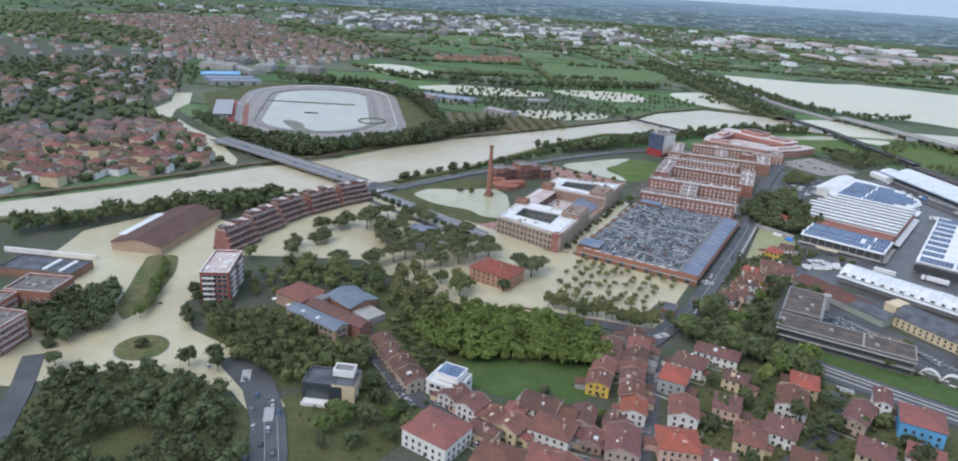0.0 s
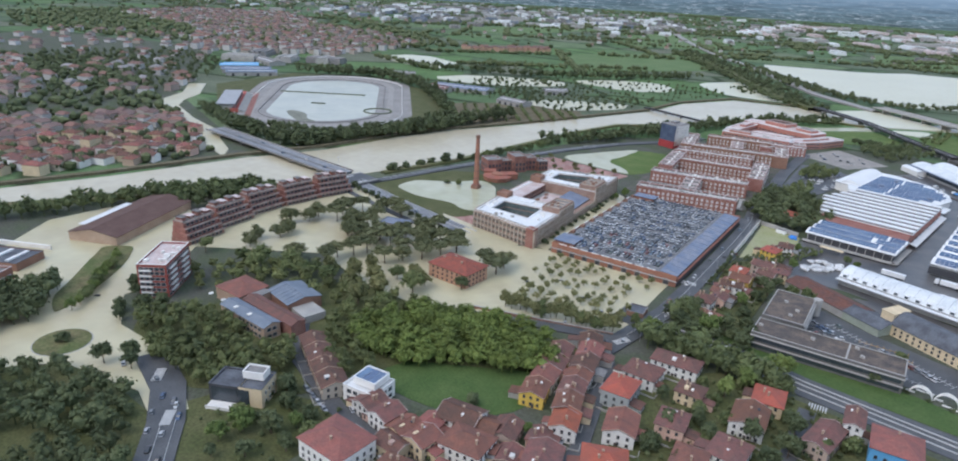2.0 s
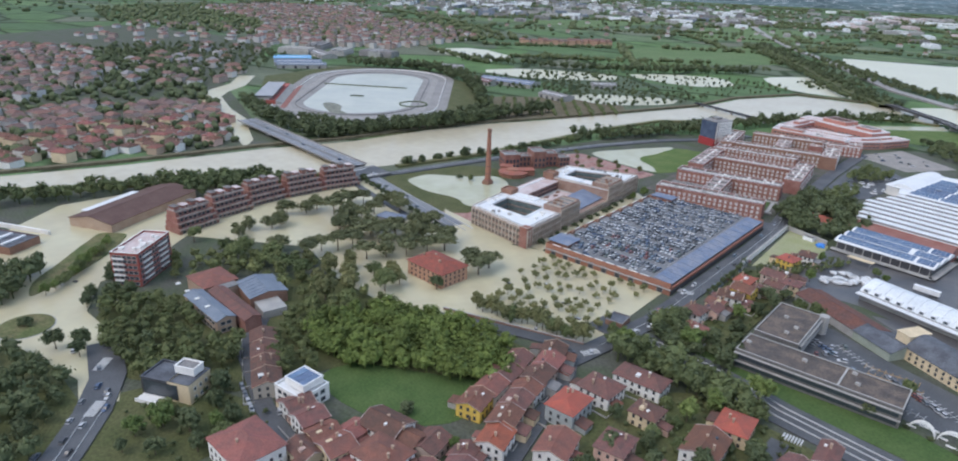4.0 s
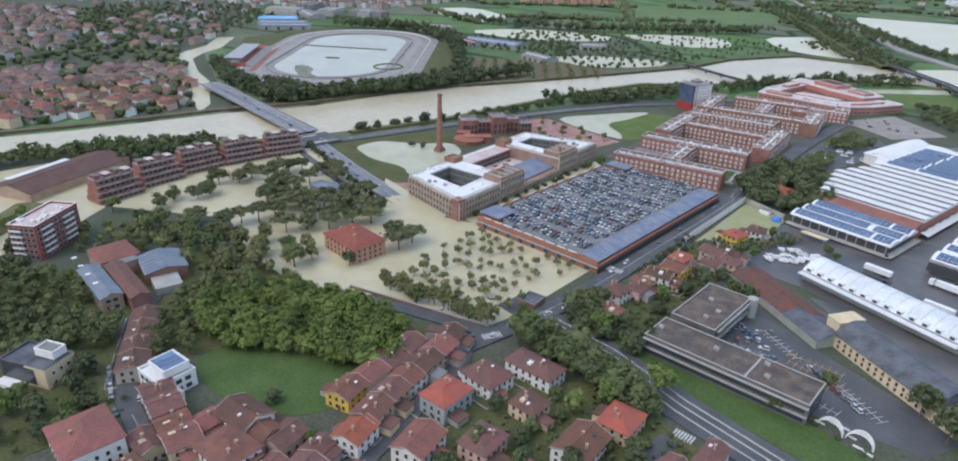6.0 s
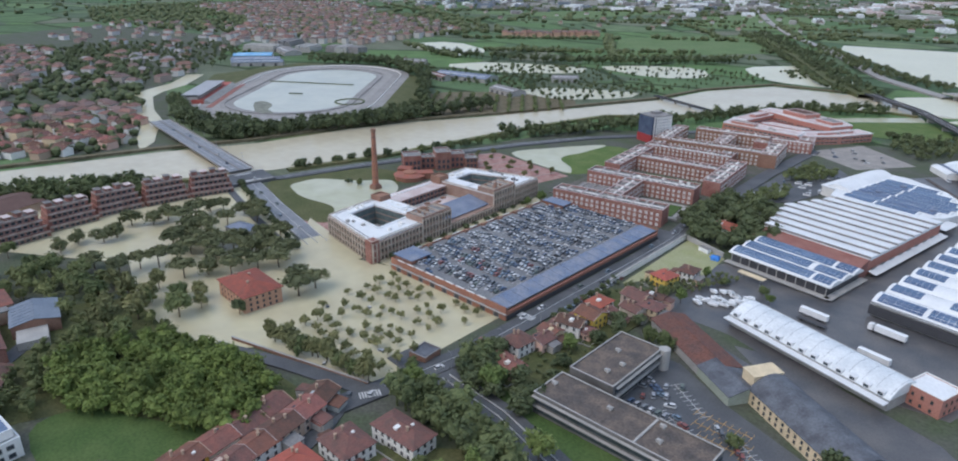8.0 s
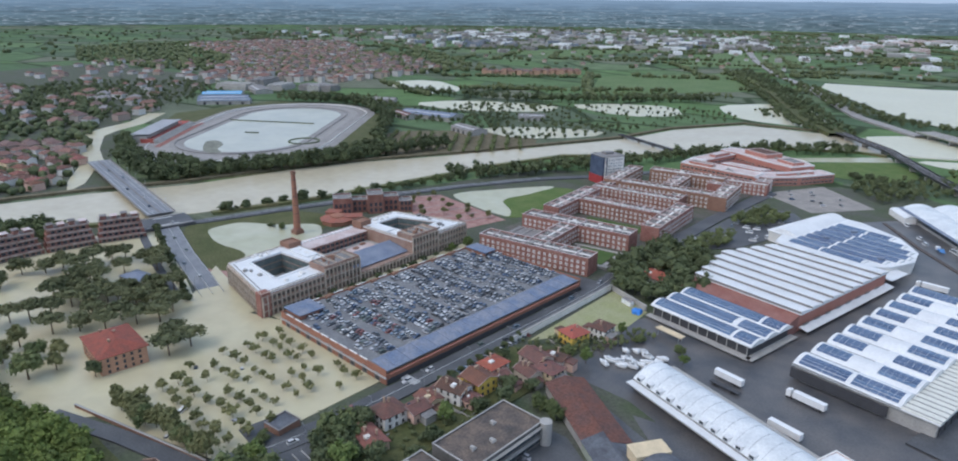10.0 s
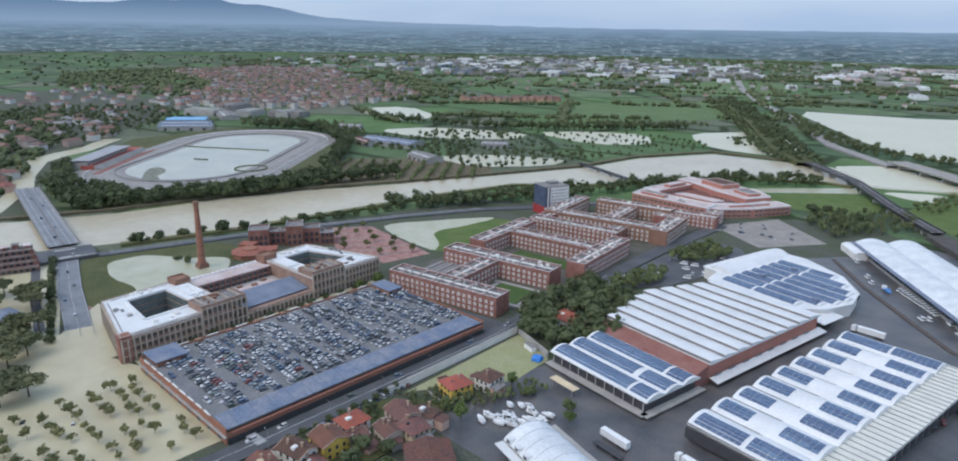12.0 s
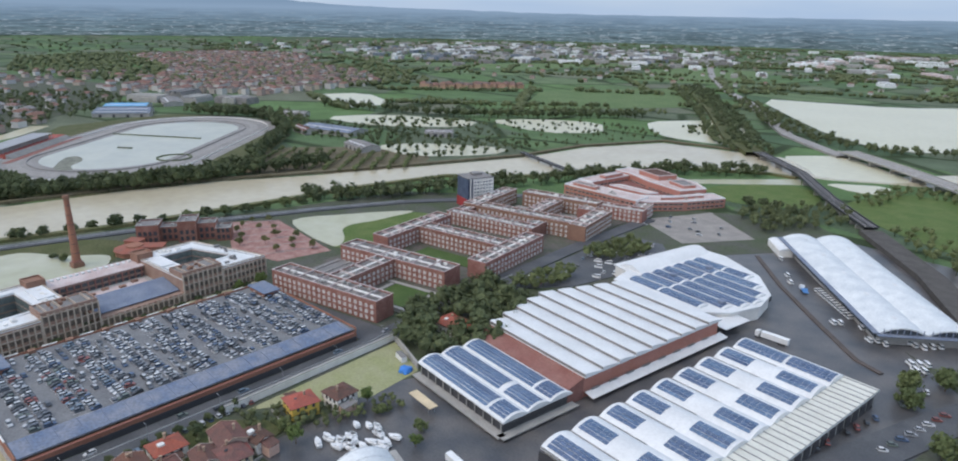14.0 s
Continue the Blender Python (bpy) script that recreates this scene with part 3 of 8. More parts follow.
sheet("water_lake", curvy([(-48, 1196), (-26, 1226), (6, 1254), (46, 1216), (86, 1172), (92, 1144), (17, 1105), (-6, 1150)], 1), LAKE, "pale flood water between railway and motorway", "lake")
sheet("water_lake", curvy([(24, 1086), (82, 1118), (84, 1076), (60, 1066)], 1), LAKE, "pale flooded ground under the motorway", "lake")
sheet("water_strip", [(-90, 992), (6, 1087), (14, 1062), (-80, 980)], POND, "flooded strip of meadow", "flood water")
sheet("water_road", [(-500, 462), (-540, 484), (-570, 506), (-640, 528), (-715, 562), (-740, 588), (-765, 630), (-830, 690), (-845, 672), (-790, 622), (-768, 580), (-735, 540), (-640, 500), (-570, 482), (-520, 455), (-480, 440)], FLOOD, "flooded street beyond the bridge", "flood water")

# the racecourse
def oval(a, b, cx=-630.0, cy=730.0, rot=33.0, n=48):
    """A stadium ring: straights of half length a, bends of radius b."""
    pts = []
    for i in range(n):
        t = 2 * math.pi * i / n
        x = b * math.cos(t) + (a if math.cos(t) > 0 else -a)
        y = b * math.sin(t)
        c, s = math.cos(radians(rot)), math.sin(radians(rot))
        pts.append((cx + x * c - y * s, cy + x * s + y * c))
    return pts


OV = dict(cx=-628.0, cy=732.0, rot=128.0)
sheet("racetrack", oval(100, 112, **OV), SAND, "grey sand racetrack", "racetrack")
sheet("racetrack_verge", oval(97, 88, **OV), PAVING, "pale paved strip inside the track", "verge")
sheet("racetrack_inner", oval(92, 80, **OV), SAND, "inner sand track", "racetrack")
sheet("water_infield", oval(88, 66, **OV), water("infield_water", (0.50, 0.50, 0.42), (0.42, 0.43, 0.37), 0.3, 40), "flooded silvery infield of the racecourse", "flood water")

sheet("mud_island", curvy([(-551.6, 598.1), (-594.8, 623.0), (-602.2, 639.1), (-572.6, 636.8), (-552.1, 614.1), (-527.7, 610.5), (-535.3, 598.9)]), mat("infield_mud", (0.15, 0.155, 0.12), 0.8, 0.3, 9, 0.8, second=(0.26, 0.26, 0.21)), "muddy grass island in the flooded infield", "island")

# streets
WETROAD = mat("pale_wet_asphalt", (0.165, 0.17, 0.185), 0.45, 0.18, 9, 0.9, second=(0.235, 0.24, 0.25))
strip("road_avenue", [(-352, 462), (-268, 436), (-226, 425), (-196, 417, -1.0)], 13, WETROAD, "grey avenue with cars that runs into the flood", "road", 0.5)
strip("road_service", [(-345, 441), (-262, 416), (-230, 408), (-206, 402, -0.8)], 5, ASPHALT, "narrow service lane beside the avenue", "road", 0.3)
strip("road_river", [(-330, 462), (-322, 480), (-299, 554), (-275, 620), (-250, 683), (-215, 752), (-178, 800), (-150, 850)], 9, ASPHALT, "grey riverside road", "road", 0.5)
strip("road_main", [(-62, 318), (-56, 345), (-48, 385), (-46, 420), (-45, 450), (-42, 520), (-41, 565), (-44, 600), (-45, 680), (-45, 750), (-40, 850)], 11, ASPHALT, "grey main road beside the car park deck", "road", 0.4)
strip("road_street", [(-60, 326), (-53, 312), (-47.5, 285), (-40, 250), (-34, 200), (-20, 60)], 7, ASPHALT, "narrow grey street between houses", "road", 0.1)
strip("road_lane", [(-62, 338), (-100, 328), (-135, 316)], 7, ASPHALT, "dark lane along the flooded car park", "road", 0.4)
strip("road_lane", [(-205, 272), (-175, 236), (-131, 216), (-88, 205), (-40, 222)], 7.5, ASPHALT, "grey lane with parked cars", "road", 0.1)
strip("road_bypass", [(-70, 368), (-43, 364), (-11, 360), (25, 349), (65, 341), (140, 326), (420, 275)], 17, ASPHALT, "grey dual road below the grass verge", "road", 0.05)
sheet("road_deck_end", [(-140, 566), (-46, 562), (-48, 578), (-58, 577), (-134, 569)], ASPHALT, "dark lane between car park and housing", "road")
sheet("housing_ground", [(-150, 590), (-50, 596), (-50, 840), (-150, 800)], mat("courtyard_ground", (0.14, 0.12, 0.11), 0.85, 0.25, 9, 0.8, second=(0.09, 0.10, 0.065)), "worn paving and planting between housing blocks", "ground")
sheet("car_park_north", [(-40, 655), (-8, 690), (6, 735), (14, 775), (-4, 800), (-36, 800)], ASPHALT, "grey asphalt car park between bushes", "car park")
sheet("garden_lawns", [(-30, 225), (-34, 318), (-8, 338), (30, 335), (110, 318), (90, 240), (20, 205)], GRASS, "green gardens between houses", "garden")
sheet("garden_lawns", [(-34, 372), (-6, 378), (-8, 400), (-4, 470), (-12, 500), (-36, 480)], GRASS, "green gardens between houses", "garden")
strip("road_boulevard", [(-226, 198), (-198, 187), (-178, 172), (-160, 154), (-138, 122), (-110, 60)], 14, ASPHALT, "grey boulevard rising out of the flood", "road", 0.25)
strip("road_side", [(-300, 150), (-276, 130), (-250, 105), (-220, 60)], 9, ASPHALT, "grey side street by the park", "road", 0.2)
strip("road_cul", [(10, 250), (28, 290), (30, 330)], 7, ASPHALT, "grey residential street", "road", 0.1)
strip("road_mid", [(60, 450), (30, 462), (5, 470)], 6, ASPHALT, "grey service road", "road", 0.05)
strip("drain_line", [(54, 822), (84, 776), (115, 736), (140, 705), (152, 698)], 2.6, mat("dark_mud", (0.095, 0.075, 0.065), 0.7, 0.2, 5, 0.6), "brown muddy strip across the depot forecourt", "yard")
strip("road_east", [(230, 760), (180, 672), (150, 600), (130, 520)], 16, ASPHALT, "grey road with parked cars beside the vaulted hall", "road", 0.05)
strip("road_far", [(-378, 1886), (-256, 1690), (-89, 1357), (9, 1240)], 16, PAVING, "pale dual carriageway towards the horizon", "road", 2.0)
strip("road_far", [(-934, 3396), (-819, 2854), (-560, 2250), (-378, 1886)], 18, PAVING, "pale dual carriageway towards the horizon", "road", 2.0)
strip("road_far", [(-1100, 3100), (-840, 2900), (-500, 3200)], 22, PAVING, "pale cross road on the plain", "road", 1.5)
strip("levee", [(-650, 50), (-612, 130), (-540, 262), (-508, 340), (-474, 452), (-441, 527), (-420, 622), (-398, 682), (-356, 765), (-310, 870), (-264, 980), (-248, 1082), (-192, 1190), (-72, 1200)], 6, EARTH, "brown earth bank along the river", "bank", 1.6)
strip("levee", [(-575, 20), (-545, 120), (-490, 238), (-446, 302), (-397, 375), (-360, 435)], 6, ROUGHGRASS, "grassy river bank", "bank", 1.6)
strip("levee", [(-335, 492), (-310, 572), (-290, 690), (-279, 760), (-255, 846), (-200, 898), (-165, 950), (-112, 1042), (-26, 1088), (2, 1086)], 6, ROUGHGRASS, "grassy river bank", "bank", 1.6)

# ---- buildings ----
def two_tone(name, frame_solid, pane_solid, frame_mat, pane_mat):
    """One mesh of a surround and its pane."""
    me = bpy.data.meshes.new(name)
    k = len(frame_solid.v)
    me.from_pydata(frame_solid.v + pane_solid.v, [], frame_solid.f + [tuple(k + i for i in q) for q in pane_solid.f])
    me.materials.append(frame_mat)
    me.materials.append(pane_mat)
    for i, p in enumerate(me.polygons):
        p.material_index = 0 if i < len(frame_solid.f) else 1
    return me


def window_mesh(w, h, frame_mat, pane_mat, depth=0.12, rim=0.14, sill=True):
    """Surround proud of the wall, pane set back inside it; faces local -y."""
    fr, gl = Solid(), Solid()
    fr.box(-w / 2 + rim / 2, -depth / 2, 0, rim, depth, h).box(w / 2 - rim / 2, -depth / 2, 0, rim, depth, h)
    fr.box(0, -depth / 2, h - rim, w - 2 * rim, depth, rim)
    fr.box(0, -depth * (0.8 if sill else 0.5), 0, w + (0.2 if sill else -2 * rim), depth * (1.6 if sill else 1), rim)
    gl.box(0, -0.03, rim, w - 2 * rim, 0.06, h - 2 * rim)
    return two_tone("window", fr, gl, frame_mat, pane_mat)


WIN = window_mesh(1.5, 1.7, WHITEWALL, GLASS)
WIN_PALE = window_mesh(1.7, 1.8, WHITEWALL, mat("net_curtain", (0.38, 0.36, 0.32), 0.3, 0.12, 3, 0.4), rim=0.3)
WIN_BIG = window_mesh(2.4, 1.9, CONCRETE, GLASS)
WIN_SHUT = window_mesh(1.1, 1.5, SHUTTER, GLASS)
WIN_BAND = window_mesh(3.4, 1.5, CONCRETE, GLASS)
WIN_ARCH = window_mesh(2.6, 3.4, BRICK, DARKMETAL, rim=0.25, sill=False)
DOOR = window_mesh(1.1, 2.1, SHUTTER, SHUTTER, rim=0.1, sill=False)
BAYDOOR = window_mesh(3.6, 4.0, CONCRETE, DARKMETAL, rim=0.2, sill=False)


def facade(parent, p0, p1, levels, step, me, name="window", margin=1.6, skip=None):
    """Openings along the outer face of a wall that runs from p0 to p1, the outside to its right."""
    a, b = Vector(p0), Vector(p1)
    L = (b - a).length
    u = (b - a) / L
    n = max(1, int((L - 2 * margin) / step) + 1) if L > 2 * margin else 0
    if not n:
        return
    gap = (L - 2 * margin) / n
    ang = math.degrees(math.atan2(u.y, u.x))
    out = radians(ang + math.degrees(parent.matrix_basis.to_euler().z) - 90)
    if 0.6 * math.cos(out) - 0.8 * math.sin(out) < -0.2:
        return  # plain walls to the north and west
    for z in levels:
        for i in range(n):
            if skip and skip(i, z):
                continue
            p = a + u * (margin + gap * (i + 0.5))
            put(name, me, parent, pose(p.x, p.y, z, 0, 0, ang))


def corners(x, y, w, d):
    return [(x - w / 2, y - d / 2), (x + w / 2, y - d / 2), (x + w / 2, y + d / 2), (x - w / 2, y + d / 2)]


def flat_wing(parent, x, y, w, d, h, wall, roof, parapet=0.9, trim=None, z0=0.0):
    """Walls with a parapet, a sunk roof sheet and a coping."""
    t = 0.35
    s = Solid().prism(corners(x, y, w, d), z0, h - parapet)
    for px, py, sx, sy in ((x, y - d / 2 + t / 2, w, t), (x, y + d / 2 - t / 2, w, t), (x - w / 2 + t / 2, y, t, d - 2 * t), (x + w / 2 - t / 2, y, t, d - 2 * t)):
        s.box(px, py, h - parapet, sx, sy, parapet)
    part("wall", s, wall, parent)
    part("roof", Solid().box(x, y, h - parapet + 0.005, w - 2 * t - 0.02, d - 2 * t - 0.02, 0.12), roof, parent)
    if trim:
        c = Solid()
        for px, py, sx, sy in ((x, y - d / 2 + t / 2, w + 0.2, t + 0.2), (x, y + d / 2 - t / 2, w + 0.2, t + 0.2), (x - w / 2 + t / 2, y, t + 0.2, d - 2 * t - 0.21), (x + w / 2 - t / 2, y, t + 0.2, d - 2 * t - 0.21)):
            c.box(px, py, h + 0.004, sx, sy, 0.25)
        part("coping", c, trim, parent)


def shrink(pts, t):
    """An outline moved inwards by about t."""
    cx, cy = sum(p[0] for p in pts) / len(pts), sum(p[1] for p in pts) / len(pts)
    out = []
    for x, y in pts:
        L = math.hypot(x - cx, y - cy)
        out.append((x + (cx - x) * t / L, y + (cy - y) * t / L))
    return out


def rooftop_units(parent, x, y, w, d, z, n, rnd, material=None):
    """Vents and lift heads on a flat roof."""
    for _ in range(n):
        sx, sy, sz = rnd.uniform(0.8, 2.4), rnd.uniform(0.8, 2.4), rnd.uniform(0.6, 1.5)
        px, py = x + rnd.uniform(-0.42, 0.42) * w, y + rnd.uniform(-0.38, 0.38) * d
        part("roof_unit", Solid().box(px, py, z, sx, sy, sz).box(px, py, z + sz, sx + 0.2, sy + 0.2, 0.12), material or CONCRETE, parent)


def vault(x0, x1, y0, y1, z, rise, n=10, thick=0.25):
    """A shallow barrel whose axis runs along x, closed at its ends."""
    ys = [y0 + (y1 - y0) * i / n for i in range(n + 1)]
    zs = [z + rise * (1 - (2 * i / n - 1) ** 2) for i in range(n + 1)]
    v = [(x, yy, zz) for x in (x0, x1) for yy, zz in zip(ys, zs)] + [(x, yy, z - thick) for x in (x0, x1) for yy in (y0, y1)]
    k = n + 1
    f = [(i, i + 1, k + i + 1, k + i) for i in range(n)]
    b = 2 * k
    f += [tuple(range(n, -1, -1)) + (b, b + 1), tuple(range(k, 2 * k)) + (b + 3, b + 2)]
    f += [(0, k, b + 2, b), (n, b + 1, b + 3, 2 * k - 1), (b, b + 2, b + 3, b + 1)]
    return Solid().add(v, f)


def on_vault(y, y0, y1, z, rise):
    u = 2 * (y - y0) / (y1 - y0) - 1
    slope = math.degrees(math.atan(-4 * rise * u / (y1 - y0)))
    return z + rise * (1 - u * u), slope


rnd = random.Random(7)

# the roof car park
deck = thing("parking_deck", -92.3, 491.5, 0, -2.3, "orange brick car park with a full roof deck and blue canopies", "car park")
W, D, H = 83.0, 142.0, 7.2
part("roof_deck", Solid().box(0, 0, 5.7, W - 0.8, D - 0.8, 0.5), mat("deck_asphalt", (0.17, 0.17, 0.175), 0.6, 0.2, 9, 0.8, second=(0.22, 0.22, 0.22)), deck, "grey deck surface")
for name, (x, y, sx, sy) in (("wall", (0, -D / 2 + 0.2, W, 0.4)), ("wall", (0, D / 2 - 0.2, W, 0.4)), ("wall", (-W / 2 + 0.2, 0, 0.4, D - 0.8)), ("low_wall", (W / 2 - 0.2, 0, 0.4, D - 0.8))):
    part(name, Solid().box(x, y, 0, sx, sy, 5.2 if name == "low_wall" else 7.1), BRICK_ORANGE, deck)
part("ledge", Solid().box(0, -D / 2 - 0.5, 3.4, W + 1, 1.0, 0.35), CONCRETE, deck)
part("skirting", Solid().box(W / 2 + 0.25, 0, 0, 0.5, D - 1, 2.6), DARKMETAL, deck, "plain dark strip along the base")
part("guard_rail", Solid().box(W / 2 + 0.35, 0, 4.6, 0.7, D - 4, 0.3), BRICK_PINK, deck)
for i in range(9):
    part("parapet_cap", Solid().box(-W / 2 + 8 + i * 7.4, -D / 2 + 0.2, 7.1, 5.4, 0.6, 0.35), WHITEWALL, deck)
for i in range(17):
    y = -D / 2 + 12 + i * 7.6
    part("parapet_cap" if i % 2 else "planter", Solid().box(-W / 2 + 0.2 if i % 2 else -W / 2 + 1.4, y, 7.1 if i % 2 else 6.2, 0.6 if i % 2 else 2.4, 6.0 if i % 2 else 3.0, 0.35 if i % 2 else 1.5), WHITEWALL if i % 2 else BRICK_BROWN, deck)
facade(deck, (-W / 2, -D / 2), (W / 2, -D / 2), (0.2,), 9, BAYDOOR, "opening")
def slab(x0, x1, y0, y1, za, zb, t=0.3):
    v = [(x0, y0, za), (x1, y0, zb), (x1, y1, zb), (x0, y1, za)]
    return Solid().add([(a, b, c - t) for a, b, c in v] + v, [(3, 2, 1, 0), (4, 5, 6, 7), (0, 1, 5, 4), (1, 2, 6, 5), (2, 3, 7, 6), (3, 0, 4, 7)])
canopy = part("canopy", slab(31, 41.4, -D / 2 + 0.6, D / 2 - 3, 7.9, 6.7), ROOFBLUE, deck, "long blue sheet-metal canopy")
for i in range(17):
    part("canopy_rib", slab(31.2, 41.2, -D / 2 + 6 + i * 8.2, -D / 2 + 6.25 + i * 8.2, 8.05, 6.85, 0.25), SLATE, canopy)
for i in range(9):
    part("canopy_post", Solid().box(31.6, -D / 2 + 4 + i * 14, 6.2, 0.35, 0.35, 1.3), STEEL, canopy)
part("stair_roof", Solid().box(-34, -62, 8.6, 15, 15, 0.5), ROOFBLUE, deck, "blue flat stair-house roof")
part("stair_house", Solid().box(-34, -62, 6.2, 13, 13, 2.4), BRICK_ORANGE, deck)
part("stair_roof", Solid().box(-30, 64, 8.6, 17, 10, 0.5), ROOFBLUE, deck, "blue flat stair-house roof")
part("stair_house", Solid().box(-30, 64, 6.2, 15, 8, 2.4), BRICK_ORANGE, deck)
DECK_ROWS = []
for k in range(9):
    ya = -D / 2 + 12.5 + k * 15.4
    DECK_ROWS += [(ya - 2.6, 0), (ya + 2.6, 180)]
ROWX = (-37.0, 28.0)
for y, h in DECK_ROWS:
    lines = Solid()
    for i in range(26):
        lines.box(ROWX[0] + i * 2.6, y, 6.203, 0.14, 4.8, 0.012)
    tagged(part("bay_marking", lines, PAINT, deck, "white painted bay lines"), kind="stuff")

STONE = mat("pale_stone", (0.43, 0.355, 0.285), 0.8, 0.16, 5, 0.5, second=(0.52, 0.45, 0.38))
COURT = mat("court_glass", (0.11, 0.14, 0.14), 0.15, 0.25, 3, 0.8, second=(0.17, 0.20, 0.19), spec=0.7)
# the shopping centre with two courtyards
mall = thing("shopping_centre", -178, 500, 0, 1.5, "brown brick shopping centre with white roofs round two courtyards", "building")
MALLGLASS = mat("mall_glass", (0.105, 0.095, 0.085), 0.2, 0.3, 3, 0.8, second=(0.20, 0.165, 0.14), spec=0.6)
MALLBRICK = mat("mall_brick", (0.30, 0.19, 0.145), 0.85, 0.18, 6, 0.5, second=(0.36, 0.25, 0.20))


def ring_block(outer, hole, h):
    """Four wings round a courtyard; both outlines run SW, SE, NE, NW."""
    for k in range(4):
        m = (k + 1) % 4
        quad = [outer[k], outer[m], hole[m], hole[k]]
        part("wing", Solid().prism(quad, 0, h - 0.5), MALLBRICK, mall)
        part("roof", Solid().prism(quad, h - 0.5, h), ROOFWHITE, mall, "white roof membrane")
        a, b = Vector(hole[k]), Vector(hole[m])
        u = (b - a).normalized()
        n = Vector((-u.y, u.x))
        ang, L, c = math.degrees(math.atan2(u.y, u.x)), (b - a).length, (a + b) / 2
        glazing = Solid()
        for z in (0.8, 4.8, 8.8):
            q = c + n * 0.1
            glazing.box(q.x, q.y, z, L - 0.5, 0.15, 3.3, ang)
        part("court_glazing", glazing, COURT, mall)
        q = c - n * 0.9
        part("courtyard_rim", Solid().box(q.x, q.y, h, L + 1.6, 1.5, 0.6, ang), ROOFWHITE, mall)
        # raised walk and gutter along the outer edge
        a, b = Vector(outer[k]), Vector(outer[m])
        u = (b - a).normalized()
        n = Vector((-u.y, u.x))
        ang, L, c = math.degrees(math.atan2(u.y, u.x)), (b - a).length, (a + b) / 2
        q, q2 = c + n * 0.25, c + n * 2.4
        part("parapet", Solid().box(q.x, q.y, h + 0.003, L - 0.6, 0.5, 0.55, ang), STONE, mall)
        part("gutter", Solid().box(q2.x, q2.y, h + 0.003, L - 6.5, 0.5, 0.16, ang), ROOFGREY, mall)
    part("courtyard", Solid().prism(shrink(hole, 0.3), 0, 0.6), PAVING, mall)


def colonnade(p0, p1, z1, step=2.9, floors=3):
    """Pale piers and floor bands over dark glass, the outside to the right of the line."""
    a, b = Vector(p0), Vector(p1)
    u = (b - a).normalized()
    n = Vector((u.y, -u.x))
    L, ang = (b - a).length, math.degrees(math.atan2(u.y, u.x))
    gap = z1 / floors
    c = (a + b) / 2
    glass, band = Solid(), Solid()
    for f in range(floors):
        q = c + n * 0.08
        glass.box(q.x, q.y, f * gap + 0.9, L - 0.8, 0.16, gap * 0.58, ang)
        q = c + n * 0.28
        band.box(q.x, q.y, f * gap + gap * 0.58 + 0.9, L, 0.56, 0.42, ang)
    part("glazing", glass, MALLGLASS, mall, "dark ribbon glazing")
    part("floor_band", band, STONE, mall)
    k = max(2, round(L / step))
    for i in range(k + 1):
        q = a + u * (0.35 + (L - 0.7) * i / k) + n * 0.42
        part("pilaster", Solid().box(q.x, q.y, 0, 0.62, 0.84, z1 - 0.2, ang), STONE, mall)


NEAR_RING = [(-25.8, -68.5), (26.9, -81.5), (27.0, -24), (-28, -24)], [(-17, -59), (13, -63), (12, -37), (-18, -38)]
FAR_RING = [(-28.5, 27), (27.0, 27), (27.1, 78.5), (-28.3, 64)], [(-16.5, 37.5), (14, 37.5), (11.7, 66), (-16.5, 56.5)]
ring_block(*NEAR_RING, 13)
ring_block(*FAR_RING, 13)
colonnade((26.9, -81.5), (27.0, -41.5), 12.2)
colonnade((27.05, 50.5), (27.1, 78.5), 12.2)
colonnade((27.0, -41.5), (27.0, -16), 15.6)
colonnade((27.0, 27), (27.0, 50.5), 15.6)
colonnade((-25.8, -68.5), (21.8, -80.2), 12.2, 3.6)
part("corner_pier", Solid().box(24.4, -78.9, 0, 5.6, 5.6, 12.9, -8).box(24.4, -78.9, 12.9, 5.9, 5.9, 0.5, -8), BRICK, mall, "red brick corner pier")
# lower ranges between the two rings
part("wing", Solid().box(-23, 1.5, 0, 15, 50.9, 10.6), MALLBRICK, mall)
part("roof", Solid().box(-23, 1.5, 10.6, 15.6, 50.9, 0.4), ROOFPINK, mall, "faded pale roof")
for i in range(15):
    part("roof_light", Solid().box(-27, -20.5 + i * 3.15, 11.0, 2.0, 1.6, 0.7), ROOFWHITE, mall)
arcade = Solid()
for z in (1.2, 4.4, 7.6):
    arcade.box(-15.4, 1.5, z, 0.3, 49, 1.9)
part("glazing", arcade, GLASS, mall)
for i in range(14):
    part("pilaster", Solid().box(-15.2, -22 + i * 3.6, 0, 0.5, 0.7, 10.4), BRICK, mall)
part("terrace", Solid().box(-3.7, 1.5, 0, 22.9, 50.9, 4.6), CONCRETE, mall, "pale terrace between the wings")
part("terrace_roof", Solid().box(-4, 1.5, 4.6, 14, 44, 0.25), ROOFPINK, mall)
for i in range(5):
    part("planter", Solid().box(-10 + (i % 2) * 3, -14 + i * 8, 4.85, 2.2, 3.4, 0.9), BRICK_BROWN, mall)
part("wing", Solid().box(17.3, 5.4, 0, 19, 43, 5.4), MALLBRICK, mall)
part("lean_roof", slab(6.5, 23.5, -15.7, 26.7, 9.6, 6.4), SLATE, mall, "blue-grey sloping roof")
